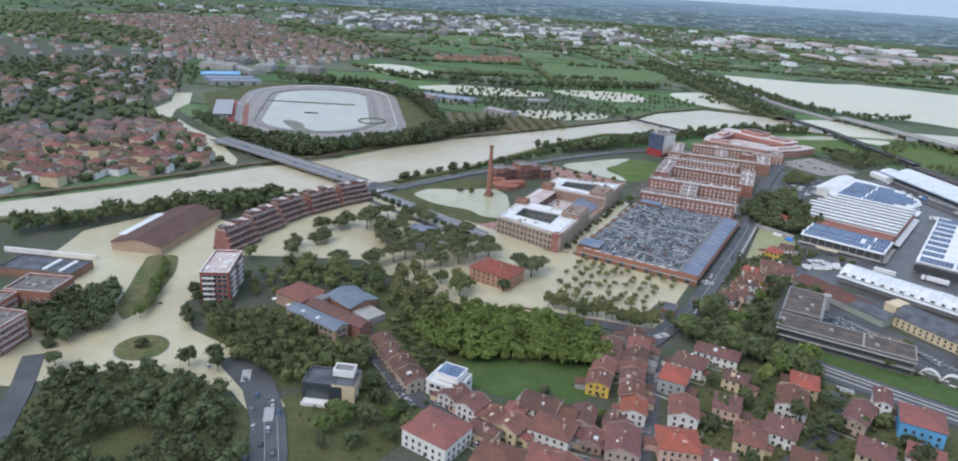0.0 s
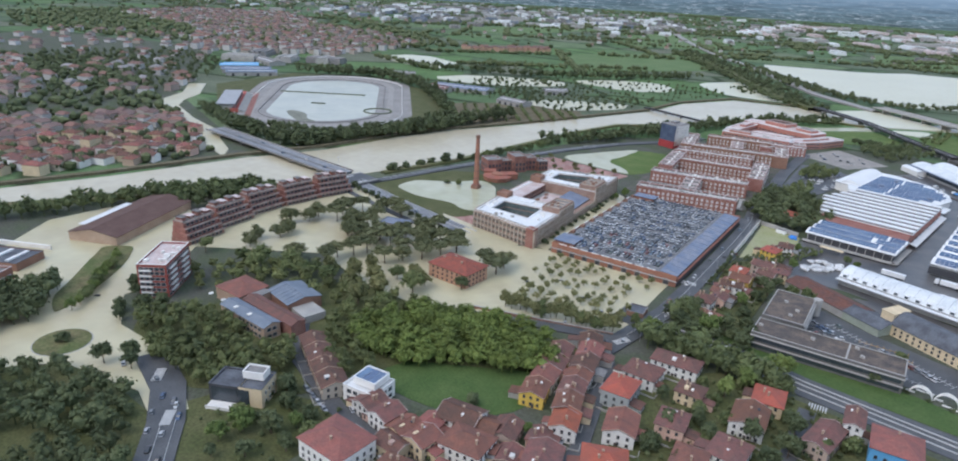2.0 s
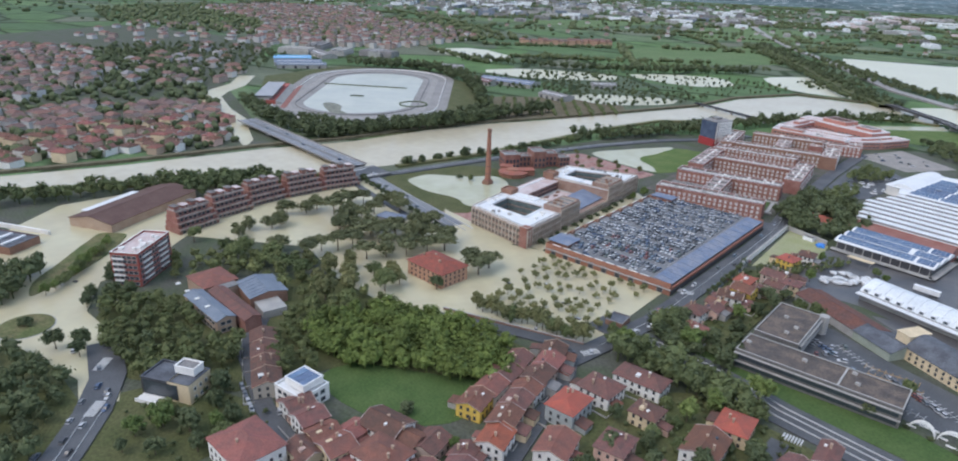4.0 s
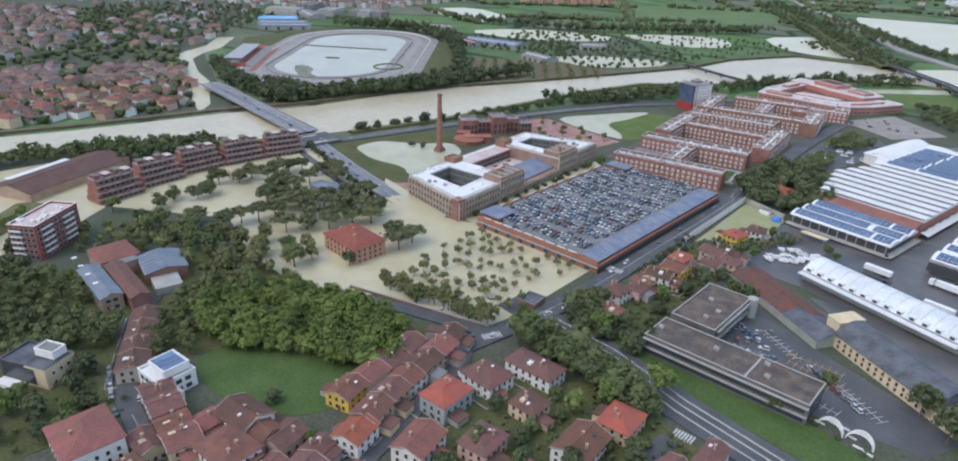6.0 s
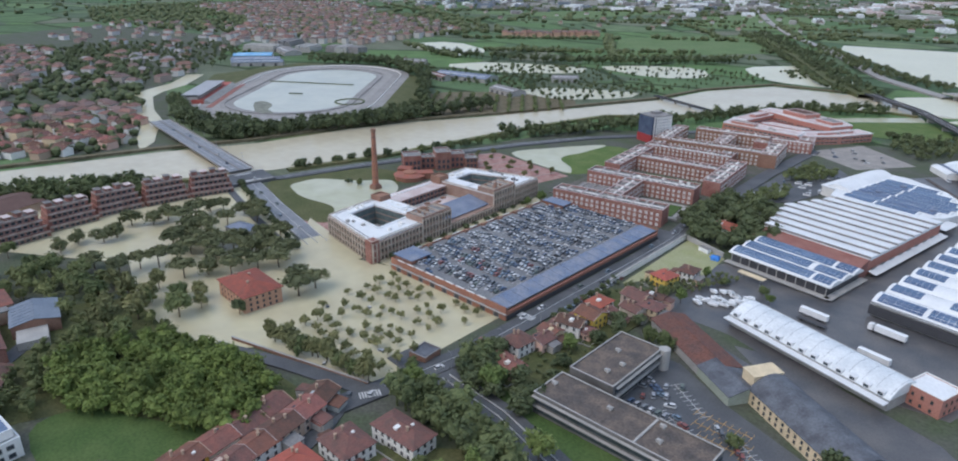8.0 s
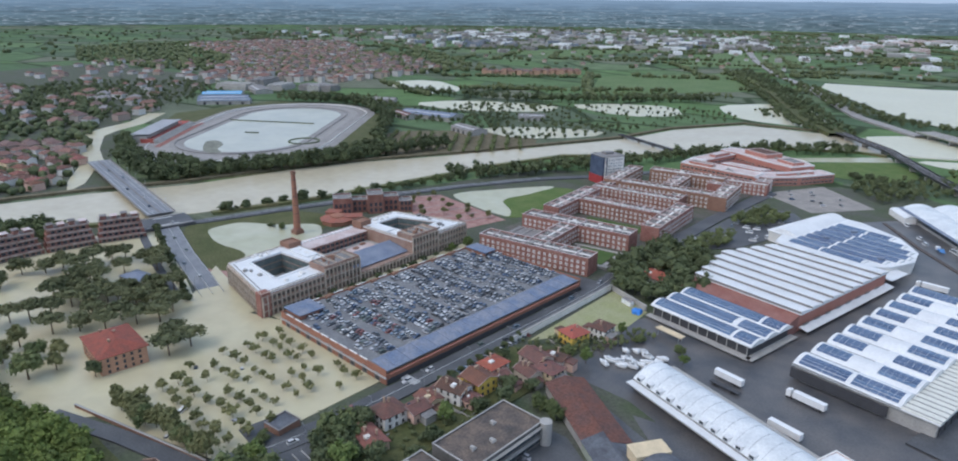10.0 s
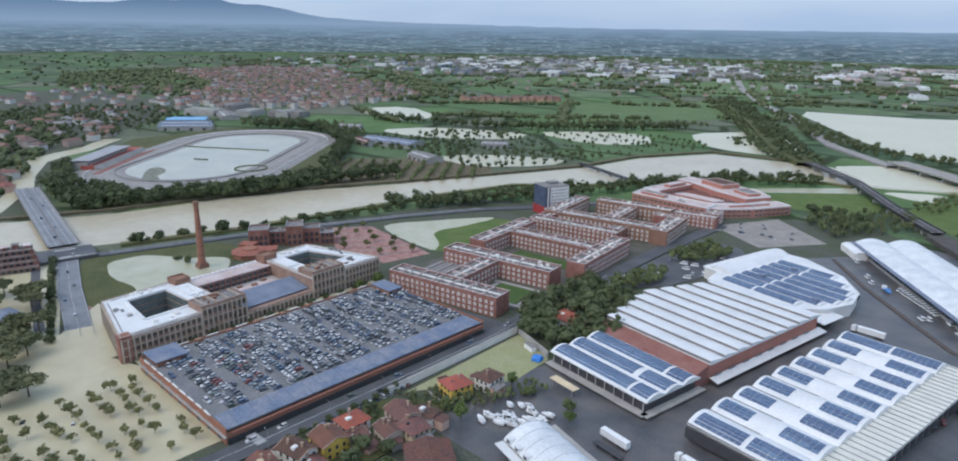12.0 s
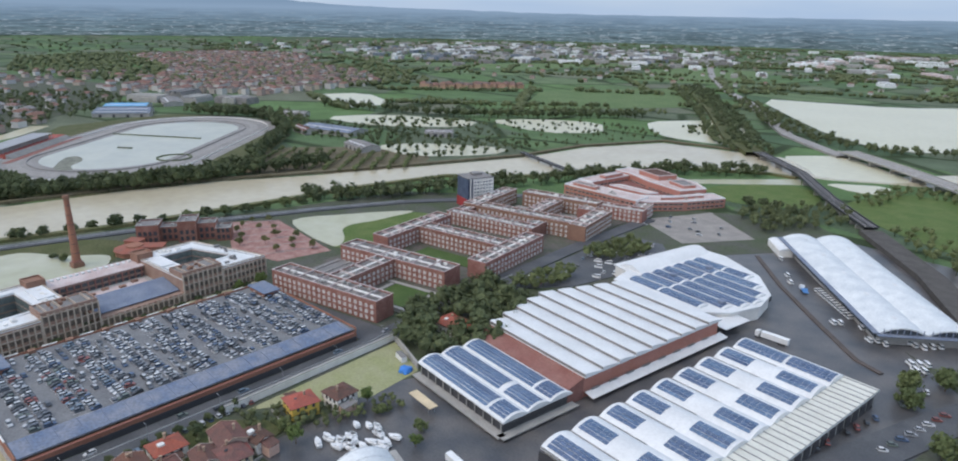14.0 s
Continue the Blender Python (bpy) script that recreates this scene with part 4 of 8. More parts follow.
colonnade((26.8, -16), (26.8, 27), 5.4, 2.9, 1)
for y, d in ((-28.7, 25.2), (38.7, 23.2)):
    s = Solid().box(20.2, y, 13.0, 13.4, d, 2.6)
    for yy in (y - d / 2 + 0.3, y + d / 2 - 0.3):
        s.box(20.2, yy, 15.6, 13.4, 0.6, 0.9)
    for xx in (13.8, 26.6):
        s.box(xx, y, 15.6, 0.6, d - 1.2, 0.9)
    part("tower_block", s, MALLBRICK, mall, "raised brown brick block")
    part("roof", Solid().box(20.2, y, 15.6, 12.2, d - 1.2, 0.2), ROOFGREY, mall)
    rooftop_units(mall, 20.2, y, 11, d - 3, 15.8, 6, rnd, BRICK_BROWN)
    for i in range(4):
        part("roof_frame", Solid().box(20.2, y - d / 2 + 3 + i * (d - 6) / 3, 15.8, 11.6, 0.35, 1.0), STONE, mall)
for x, y in ((-24, -27), (-24, 30)):
    part("stair_tower", Solid().box(x, y, 9, 9, 9, 6.5).box(x, y - 4.2, 15.5, 9, 0.6, 0.8).box(x, y + 4.2, 15.5, 9, 0.6, 0.8).box(x - 4.2, y, 15.5, 0.6, 7.8, 0.8).box(x + 4.2, y, 15.5, 0.6, 7.8, 0.8), BRICK_BROWN, mall)
for x, y, w, d in ((-2, -30, 26, 8), (-22, -50, 6, 20), (-6, -68, 30, 4), (19, -58, 8, 24), (-22, 46, 6, 16), (0, 68, 22, 3), (19, 62, 8, 14)):
    rooftop_units(mall, x, y, w, d, 13.0, 5, rnd, rnd.choice((ROOFGREY, WHITEWALL, CONCRETE)))
part("skylight", Solid().box(-8, -29.5, 13.0, 18, 8, 0.9), ROOFWHITE, mall, "bright white roof lantern")
part("skylight", Solid().box(-6, 32, 13.0, 16, 7, 0.9), ROOFWHITE, mall, "bright white roof lantern")

# the sugar mill chimney
chim = thing("factory_chimney", -250, 510, 0, 0, "tall tapering red brick factory chimney standing in flood water", "chimney")
part("plinth", Solid().box(0, 0, 0, 6.4, 6.4, 2.2).box(0, 0, 2.2, 5.8, 5.8, 1.2), BRICK_BROWN, chim)
part("shaft", Solid().ring(0, 0, 2.45, 1.5, 3.4, 42.5, 20), BRICK_ORANGE, chim)
part("collar", Solid().ring(0, 0, 2.8, 2.65, 3.4, 4.6, 20), BRICK, chim)
part("crown", Solid().ring(0, 0, 1.5, 1.95, 42.5, 43.6, 20).ring(0, 0, 1.95, 1.95, 43.6, 44.4, 20).ring(0, 0, 1.6, 1.6, 44.4, 45.2, 20), BRICK_BROWN, chim)
for i in range(6):
    part("iron_band", Solid().ring(0, 0, 2.38 - i * 0.145, 2.37 - i * 0.145, 9 + i * 6, 9.25 + i * 6, 20), DARKMETAL, chim)

# housing blocks
def housing(x, y, rot, wings, label, h=12.0, wall=None, step=3.9, roof=None):
    b = thing("housing_block", x, y, 0, rot, label, "apartment building", "brick housing blocks")
    for wx, wy, ww, wd in wings:
        flat_wing(b, wx, wy, ww, wd, h, wall or BRICK, roof or ROOFPINK_DARK, 1.0, ROOFPINK)
        rooftop_units(b, wx, wy, ww, wd, h - 0.85, max(3, int(max(ww, wd) / 6)), rnd, rnd.choice((CONCRETE, WHITEWALL, ROOFPINK)))
        part("roof_walkway", Solid().box(wx, wy, h - 0.86, ww - 3 if ww > wd else 1.3, 1.3 if ww > wd else wd - 3, 0.5), WHITEWALL, b, "pale walkway along the roof")
        for i in range(int(max(ww, wd) / 12)):
            o = -max(ww, wd) / 2 + 8 + i * 12
            part("firewall", Solid().box(wx + (o if ww > wd else 0), wy + (0 if ww > wd else o), h - 0.88, 0.4 if ww > wd else ww - 1, wd - 1 if ww > wd else 0.4, 1.15), ROOFPINK, b)
        for p0, p1 in zip(corners(wx, wy, ww, wd), corners(wx, wy, ww, wd)[1:] + corners(wx, wy, ww, wd)[:1]):
            if (Vector(p1) - Vector(p0)).length > 16:
                facade(b, p0, p1, (1.0, 4.4, 7.6), step, WIN_PALE, margin=1.0)
    return b


ROOFPINK_DARK = mat("worn_flat_roof", (0.125, 0.115, 0.11), 0.9, 0.25, 4, 0.8, second=(0.25, 0.225, 0.21))
ha = housing(-95, 608, 7, [(-3, -26, 78, 13.5), (-4, 1, 13, 40.4), (-1, 29, 81, 15.4)], "red brick housing block with two open courtyards")
part("courtyard_lawn", Solid().box(23, 1, 0, 24, 24, 1.0), LAWN, ha, "green courtyard lawn")
part("courtyard_path", Solid().box(22, 15, 0, 36, 2.4, 0.95).box(22, -12.6, 0, 36, 2.4, 0.95).box(8.4, 1, 0, 2.4, 23, 0.95).box(37, 1, 0, 2.4, 23, 0.95), CONCRETE, ha, "pale courtyard paths")
part("garage_roof", Solid().box(-27, 1, 0, 32, 38, 3), ROOFGREY, ha, "grey garage roofs")
for i in range(4):
    part("garage_wall", Solid().box(-39 + i * 8, 1, 3, 0.4, 37, 0.7), CONCRETE, ha)
hb = housing(-100, 691, 5, [(-38, 0, 13, 68), (1, 4, 64.9, 13), (40, 0, 13, 68)], "red brick housing block with arcaded wings")
part("courtyard_lawn", Solid().box(4, -15, 0, 46, 14, 1.0), LAWN, hb, "green courtyard lawn")
hc = housing(-103, 778, 8, [(-44, 14, 13, 62), (2, -12, 78.9, 13), (48, 4, 12.9, 50), (4, 46, 66, 12), (4, 15, 12, 40.9)], "weathered red brick housing block", wall=BRICK_BROWN)
housing(-112, 742, 6, [(0, 0, 74, 12), (-31, 12, 11, 11.9), (31, 12, 11, 11.9)], "low weathered brick housing range", h=10.0)
housing(-62, 836, 10, [(0, 0, 46, 12), (-17, -15, 12, 17.9), (17, 15, 12, 17.9)], "brick housing range beside the campus", h=10.0)
part("pavement", Solid().box(4, 16, 0, 70, 40, 0.9), PAVING, hc)

# the office tower
tower = thing("office_tower", -168, 788, 0, 68, "office tower with white grid front and red base", "office tower")
part("base", Solid().box(0, 0, 0, 29, 24, 8), mat("red_cladding", (0.34, 0.05, 0.05), 0.5, 0.12, 6, 0.6), tower, "red base")
core = part("core", Solid().box(0, 0, 8, 28, 23, 18), mat("dark_blue_cladding", (0.06, 0.08, 0.13), 0.45, 0.15, 5, 0.6, second=(0.10, 0.13, 0.19)), tower, "dark blue cladding")
for i in range(7):
    part("floor_band", Solid().box(3, -11.9, 6 + i * 2.9, 22, 0.9, 1.7), WHITEWALL, core)
    part("floor_band", Solid().box(14.3, 0, 6 + i * 2.9, 0.9, 22, 1.9), WHITEWALL, core)
for i in range(8):
    part("fin", Solid().box(-11 + i * 3.3, -12.1, 3, 0.9, 1.2, 23), WHITEWALL, core)
    part("fin", Solid().box(14.5, -10.6 + i * 3.0, 3, 1.2, 1.3, 23), WHITEWALL, core)
part("roof", Solid().box(0, 0, 26, 29, 24, 0.6).box(2, 2, 26.6, 10, 8, 2.2), ROOFGREY, tower)
tower.scale = (0.82, 0.82, 0.95)

# the school campus
camp = thing("campus", -76, 905, 0, -13, "pink brick campus building with pale flat terraces", "school")


def poly_wing(parent, pts, h, wall, roof, trim, z0=0.0):
    """A wing of any outline: walls, sunk roof and coping ring."""
    part("wall", Solid().prism(pts, z0, h - 0.6), wall, parent)
    inner = shrink(pts, 0.9)
    part("roof", Solid().prism(inner, h - 0.6, h - 0.45), roof, parent)
    n = len(pts)
    v = [(x, y, z) for z in (h - 0.6, h + 0.15) for ring in (pts, inner) for x, y in ring]
    f = []
    for i in range(n):
        j = (i + 1) % n
        f += [(i, j, 2 * n + j, 2 * n + i), (2 * n + i, 2 * n + j, 3 * n + j, 3 * n + i), (n + j, n + i, 3 * n + i, 3 * n + j)]
    part("coping", Solid().add(v, f), trim, parent)
    for p0, p1 in zip(pts, pts[1:] + pts[:1]):
        if math.hypot(p1[0] - p0[0], p1[1] - p0[1]) > 14 and z0 == 0:
            facade(parent, p0, p1, (1.2, 4.8), 4.8, WIN_BAND)


for pts, h in (([(-50, -45), (25, -36), (22, -17), (-34, -24), (-40, -20), (-56, -22)], 9.0), ([(25, -35.9), (47, 0), (59, 38), (42, 44), (28, 6), (8, -18.8), (22, -16.9)], 8.0), ([(-56, -21.9), (-40.1, -19.9), (-40, 30), (-58, 30)], 9.6), ([(-39.9, 30), (-10, 20), (30, 14), (38, 40), (20, 52), (-20, 56), (-58, 50), (-58, 30.1)], 11.6)):
    poly_wing(camp, pts, h, BRICK_PINK, ROOFPINK, ROOFWHITE)
poly_wing(camp, [(-34, 36), (-6, 30), (0, 48), (-28, 54)], 15.5, BRICK_PINK, TERRA_OLD, ROOFPINK, 11.0)
poly_wing(camp, [(-50, 0), (-43, 0), (-43, 24), (-50, 24)], 12.0, BRICK_PINK, ROOFPINK, ROOFPINK, 9.0)
part("court", Solid().prism([(-39.8, -19.6), (-34, -23.8), (8, -18.7), (27.8, 6), (29.8, 13.8), (-10, 19.8), (-39.8, 29.8)], 0, 4.4), mat("dark_red_paving", (0.22, 0.10, 0.085), 0.85, 0.15, 6, 0.6), camp, "dark red sunken court")
poly_wing(camp, [(-30, -8), (10, -4), (14, 6), (-26, 2)], 7.4, BRICK_PINK, ROOFPINK, ROOFWHITE, 4.4)
for cx, cy, w, d, z in ((-12, -31, 50, 8, 8.4), (40, 14, 12, 30, 7.4), (-10, 42, 40, 8, 11.0)):
    rooftop_units(camp, cx, cy, w, d, z, 8, rnd, CONCRETE)
# raised strips and sunk terraces on the campus roofs
poly_wing(camp, [(-44, -40), (-20, -37.4), (-21, -30), (-45, -32)], 11.2, BRICK_PINK, ROOFGREY, ROOFPINK, 8.4)
poly_wing(camp, [(31, -12), (36, -3), (46, 26), (40, 28)], 9.8, BRICK_PINK, ROOFPINK, ROOFWHITE, 7.4)
poly_wing(camp, [(6, 30), (26, 24), (30, 36), (12, 44)], 14.0, BRICK_PINK, ROOFGREY, ROOFPINK, 11.0)

# the old sugar works
works = thing("sugar_works", -252, 577, 0, 54, "old red brick sugar works of stepped blocks", "industrial building")
for x, y, w, d, h in ((-20, 4, 14, 16, 13), (-7, 7, 11.9, 12, 10), (5, 4, 11.9, 17, 15), (17, 6, 11.9, 13, 12), (28, 2, 10, 14, 9)):
    flat_wing(works, x, y, w, d, h, BRICK, ROOFGREY, 1.0, CONCRETE)
    for p0, p1 in zip(corners(x, y, w, d), corners(x, y, w, d)[1:] + corners(x, y, w, d)[:1]):
        facade(works, p0, p1, (1.2, 5.6), 4.2, WIN_ARCH, margin=0.6)
    rooftop_units(works, x, y, w, d, h - 0.8, 2, rnd)
hall = thing("round_hall", -250, 545, 0, 20, "low orange-red roofed round hall beside a pond", "building")
part("wall", Solid().ring(0, 0, 12, 12, 0, 3.4, 9).box(9, 6, 0, 14, 9, 4.4, 30).box(-8, 8, 0, 10, 8, 5.2, 10), BRICK_ORANGE, hall)
part("roof", Solid().ring(0, 0, 13, 7, 3.4, 4.6, 9).box(9, 6, 4.4, 15, 10, 0.5, 30).box(-8, 8, 5.2, 11, 9, 0.5, 10), mat("orange_roof", (0.36, 0.12, 0.08), 0.8, 0.2, 3, 0.5, second=(0.28, 0.13, 0.10)), hall, "orange-red faceted roof")
part("lantern", Solid().ring(0, 0, 5.5, 5.2, 4.6, 5.6, 9), BRICK_ORANGE, hall)

# terraced flats along the flood
FLATPALE = mat("weathered_balcony", (0.46, 0.38, 0.35), 0.85, 0.25, 4, 0.6, second=(0.30, 0.22, 0.19))


def stepped_flats(x, y, rot, w=29.0, d=15.0, h=14.0):
    b = thing("terraced_flats", x, y, 0, rot, "red brick flats with stepped white balconies and roof terraces", "apartment building", "terraced flats")
    for k in range(4):
        dk = d - k * 2.0
        part("storey", Solid().box(0, (d - dk) / 2, k * 3.4, w - k * 1.6, dk, 3.4), BRICK, b)
        part("balcony", Solid().box(0, -dk / 2 + (d - dk) / 2 - 0.7, k * 3.4 + 3.2, w - k * 1.6, 1.5, 0.25).box(0, -dk / 2 + (d - dk) / 2 - 1.4, k * 3.4 + 3.45, w - k * 1.6, 0.15, 0.9), FLATPALE, b)
        facade(b, (-w / 2 + k * 0.8, (d - dk) / 2 - dk / 2), (w / 2 - k * 0.8, (d - dk) / 2 - dk / 2), (k * 3.4 + 0.6,), 3.6, WIN_BIG)
        facade(b, (w / 2 - k * 0.8, d / 2), (-w / 2 + k * 0.8, d / 2), (k * 3.4 + 0.9,), 4.4, WIN)
    part("roof", Solid().box(0, 3.0, 13.6, w - 4.8, d - 6.0, 0.4), ROOFPINK_DARK, b)
    for i in range(4):
        part("roof_frame", Solid().box(-w / 2 + 5 + i * (w - 10) / 3, 3.2, 14.0, 3.4, 5.2, (2.2, 1.6, 2.6, 1.4)[i]), BRICK, b)
        part("roof_slab", Solid().box(-w / 2 + 5 + i * (w - 10) / 3, 3.2, 14.0 + (2.2, 1.6, 2.6, 1.4)[i], 4.4, 6.2, 0.25), ROOFPINK if i % 2 else ROOFPINK_DARK, b)
        part("terrace_wall", Solid().box(-w / 2 + 2 + i * (w - 4) / 3, 2.0, 14.0, 0.3, 7, 1.2), FLATPALE, b)
    return b


for x, y, r in ((-330, 301, 96), (-338, 332, 92), (-342, 363, 88), (-338, 394, 80), (-331, 424, 72)):
    stepped_flats(x, y, r)

# the tall flats at the flooded crossing
flats = thing("apartment_block", -283.5, 246, 0, 33.5, "six-storey red brick apartment block with white windows", "apartment building")
flat_wing(flats, 0, 0, 15, 32, 19, mat("dark_red_brick", (0.27, 0.07, 0.055), 0.85, 0.18, 6, 0.5), ROOFPINK, 1.0, WHITEWALL)
for p0, p1 in zip(corners(0, 0, 15, 32), corners(0, 0, 15, 32)[1:] + corners(0, 0, 15, 32)[:1]):
    facade(flats, p0, p1, (0.8, 3.9, 7.0, 10.1, 13.2, 15.6), 3.3, WIN_BIG, margin=0.8)
for i in range(5):
    part("balcony", Solid().box(-3, -16.7, 3.2 + i * 3.1, 6, 1.5, 0.2).box(-3, -17.4, 3.4 + i * 3.1, 6, 0.12, 0.9), WHITEWALL, flats)
rooftop_units(flats, 0, 0, 13, 28, 18.2, 14, rnd, WHITEWALL)
for i in range(5):
    for y in (-9, 7):
        part("balcony", Solid().box(8.2, y, 3.2 + i * 3.1, 1.4, 7.5, 0.2).box(8.85, y, 3.4 + i * 3.1, 0.12, 7.5, 0.9), WHITEWALL, flats)
for x, y, r, w, d, h in ((-346, 182, 25, 24, 20, 13), (-322, 146, 20, 18, 22, 14), (-352, 158, 25, 22, 18, 12)):
    b = thing("apartment_block", x, y, 0, r, "orange-red brick apartment block with pale balconies", "apartment building", "red apartment blocks")
    flat_wing(b, 0, 0, w, d, h, BRICK_ORANGE, ROOFPINK_DARK, 1.0, ROOFPINK)
    for p0, p1 in zip(corners(0, 0, w, d), corners(0, 0, w, d)[1:] + corners(0, 0, w, d)[:1]):
        facade(b, p0, p1, (0.9, 4.1, 7.3, 10.1)[: int(h / 3.3)], 4.0, WIN, margin=1)
    for i in range(int(h / 3.3)):
        part("balcony", Solid().box(w / 2 + 0.7, 0, 3.0 + i * 3.2, 1.5, d * 0.7, 0.25).box(w / 2 + 1.4, 0, 3.25 + i * 3.2, 0.14, d * 0.7, 0.9), ROOFPINK, b)
    rooftop_units(b, 0, 0, w, d, h - 0.8, 4, rnd)


def gabled(parent, w, d, h, rise, wall, roof, over=0.5, hip=False, x=0.0, y=0.0, rot=0.0, verge=None):
    """Walls and a pitched roof with the ridge along the longer side."""
    turn = 0.0
    if d > w:
        w, d, turn = d, w, 90.0
    M = pose(x, y, 0, 0, 0, rot + turn)
    tr = lambda pts: [tuple(M @ Vector(p)) for p in pts]
    s = Solid()
    cut = d / 2 * 0.9 if hip else 0
    v = [(-w / 2, -d / 2, 0), (w / 2, -d / 2, 0), (w / 2, d / 2, 0), (-w / 2, d / 2, 0), (-w / 2, -d / 2, h), (w / 2, -d / 2, h), (w / 2, d / 2, h), (-w / 2, d / 2, h)]
    f = [(0, 1, 5, 4), (1, 2, 6, 5), (2, 3, 7, 6), (3, 0, 4, 7), (3, 2, 1, 0)]
    if not hip:
        v += [(-w / 2, 0, h + rise - 0.15), (w / 2, 0, h + rise - 0.15)]
        f += [(5, 6, 9), (7, 4, 8)]
    part("wall", s.add(tr(v), f), wall, parent)
    a, b, t = w / 2 + over, d / 2 + over, 0.22
    dz = rise * over / (d / 2)
    top = [(-a, -b, h - dz), (a, -b, h - dz), (a, b, h - dz), (-a, b, h - dz), (-a + (cut + over if hip else 0), 0, h + rise), (a - (cut + over if hip else 0), 0, h + rise)]
    top = [(p[0], p[1], p[2] + 0.05) for p in top]
    low = [(p[0], p[1], p[2] - t) for p in top]
    f = [(0, 1, 5, 4), (2, 3, 4, 5), (1, 2, 5), (3, 0, 4)] if hip else [(0, 1, 5, 4), (2, 3, 4, 5)]
    lf = [tuple(6 + i for i in reversed(q)) for q in f]
    edge = [(0, 6, 7, 1), (2, 8, 9, 3)] + ([(1, 7, 8, 2), (3, 9, 6, 0)] if hip else [(1, 7, 11, 5), (5, 11, 8, 2), (3, 9, 10, 4), (4, 10, 6, 0)])
    ridge = Solid().add(*box_at(-a + (cut + over if hip else 0), a - (cut + over if hip else 0), h + rise + 0.02))
    ridge.v = tr(ridge.v)
    part("roof", Solid().add(tr(top + low), f + lf + edge).add(ridge.v, ridge.f), roof, parent)
    if verge and not hip:
        for x in (-a, a):
            line = Solid()
            for q in (-1, 1):
                v = [(x + e, q * b, h - dz + 0.08) for e in (-0.14, 0.14)] + [(x + e, 0, h + rise + 0.08) for e in (0.14, -0.14)]
                line.add(tr(v + [(p[0], p[1], p[2] + 0.12) for p in v]), [(4, 5, 6, 7), (0, 1, 5, 4), (1, 2, 6, 5), (2, 3, 7, 6), (3, 0, 4, 7)])
            part("verge", line, verge, parent)


def box_at(x0, x1, z):
    q = Solid().prism([(x0, -0.16), (x1, -0.16), (x1, 0.16), (x0, 0.16)], z - 0.1, z + 0.14)
    return q.v, q.f


# long sheds west of the crossing
shed = thing("brown_roof_hall", -383, 291, 0, 110, "long hall with a dark brown roof standing in flood water", "hall")
gabled(shed, 76, 34, 6, 3.2, BRICK_PALE, mat("dark_brown_sheet", (0.115, 0.065, 0.055), 0.8, 0.14, 8, 0.8, second=(0.14, 0.085, 0.07)))
part("skylight", Solid().box(-4, 17.4, 6.0, 44, 5, 0.6), ROOFWHITE, shed, "white lean-to roof")
low = thing("low_pavilion", -385, 208, 0, 22, "low dark pavilion with slanted skylights", "building")
flat_wing(low, 0, 0, 44, 20, 5, BRICK_BROWN, ROOFDARK, 0.6, ROOFDARK)
for i in range(2):
    part("skylight", Solid().box(4 + i * 10, 0, 4.5, 2.2, 15, 0.9), ROOFWHITE, low)
part("wall_long", Solid().box(-14, 22, 0, 60, 1.2, 3), WHITEWALL, low, "long white wall")
# school with blue-grey roofs
SCHOOLROOF = mat("blue_grey_sheet", (0.15, 0.18, 0.225), 0.55, 0.14, 5, 0.6, second=(0.20, 0.23, 0.27))
school = thing("school", -212, 258, 0, 0, "school with red tile and blue-grey metal roofs among trees", "school")
gabled(school, 20, 18, 7.2, 2.4, BRICK_PALE, TERRACOTTA, x=-27, y=2, rot=-5, hip=True)
gabled(school, 36, 9, 7.4, 1.6, BRICK_PALE, SCHOOLROOF, x=0, y=-16, rot=-7)
gabled(school, 40, 8, 7.2, 1.4, BRICK, TERRA_OLD, x=6, y=-6.5, rot=-8)
gabled(school, 22, 19, 6.4, 2.0, BRICK_BROWN, SCHOOLROOF, x=-1, y=14, rot=-16)
part("link", Solid().box(-16, 2, 0, 10, 10, 6.5), BRICK_PALE, school)
part("link_roof", Solid().box(-16, 2, 6.5, 10.6, 10.6, 0.4), ROOFGREY, school)
part("terrace", Solid().box(14, 8, 0, 16, 12, 4.2, -16), CONCRETE, school, "pale terrace beside the hall")
for i in range(7):
    part("roof_rib", slab(-11.3 + i * 3.4, -11.0 + i * 3.4, -9.2, 0.0, 0.1, 0.1), SCHOOLROOF, school).matrix_basis = pose(-1, 14, 8.54, 11.9, 0, -16)
for i in range(4):
    part("skylight", Solid().box(-30 + i * 11, -15 + i * -1.2, 8.3, 1.6, 2.2, 0.5, -7), WHITEWALL, school)
c, s = math.cos(radians(-8)), math.sin(radians(-8))
pt = lambda a, b: (0 + a * c - b * s, -16 + a * s + b * c)
facade(school, pt(-18, -4.5), pt(18, -4.5), (1.0, 4.4), 3.4, WIN_BIG)
facade(school, pt(18, -4.5), pt(18, 4.5), (1.0, 4.4), 3.4, WIN_BIG)

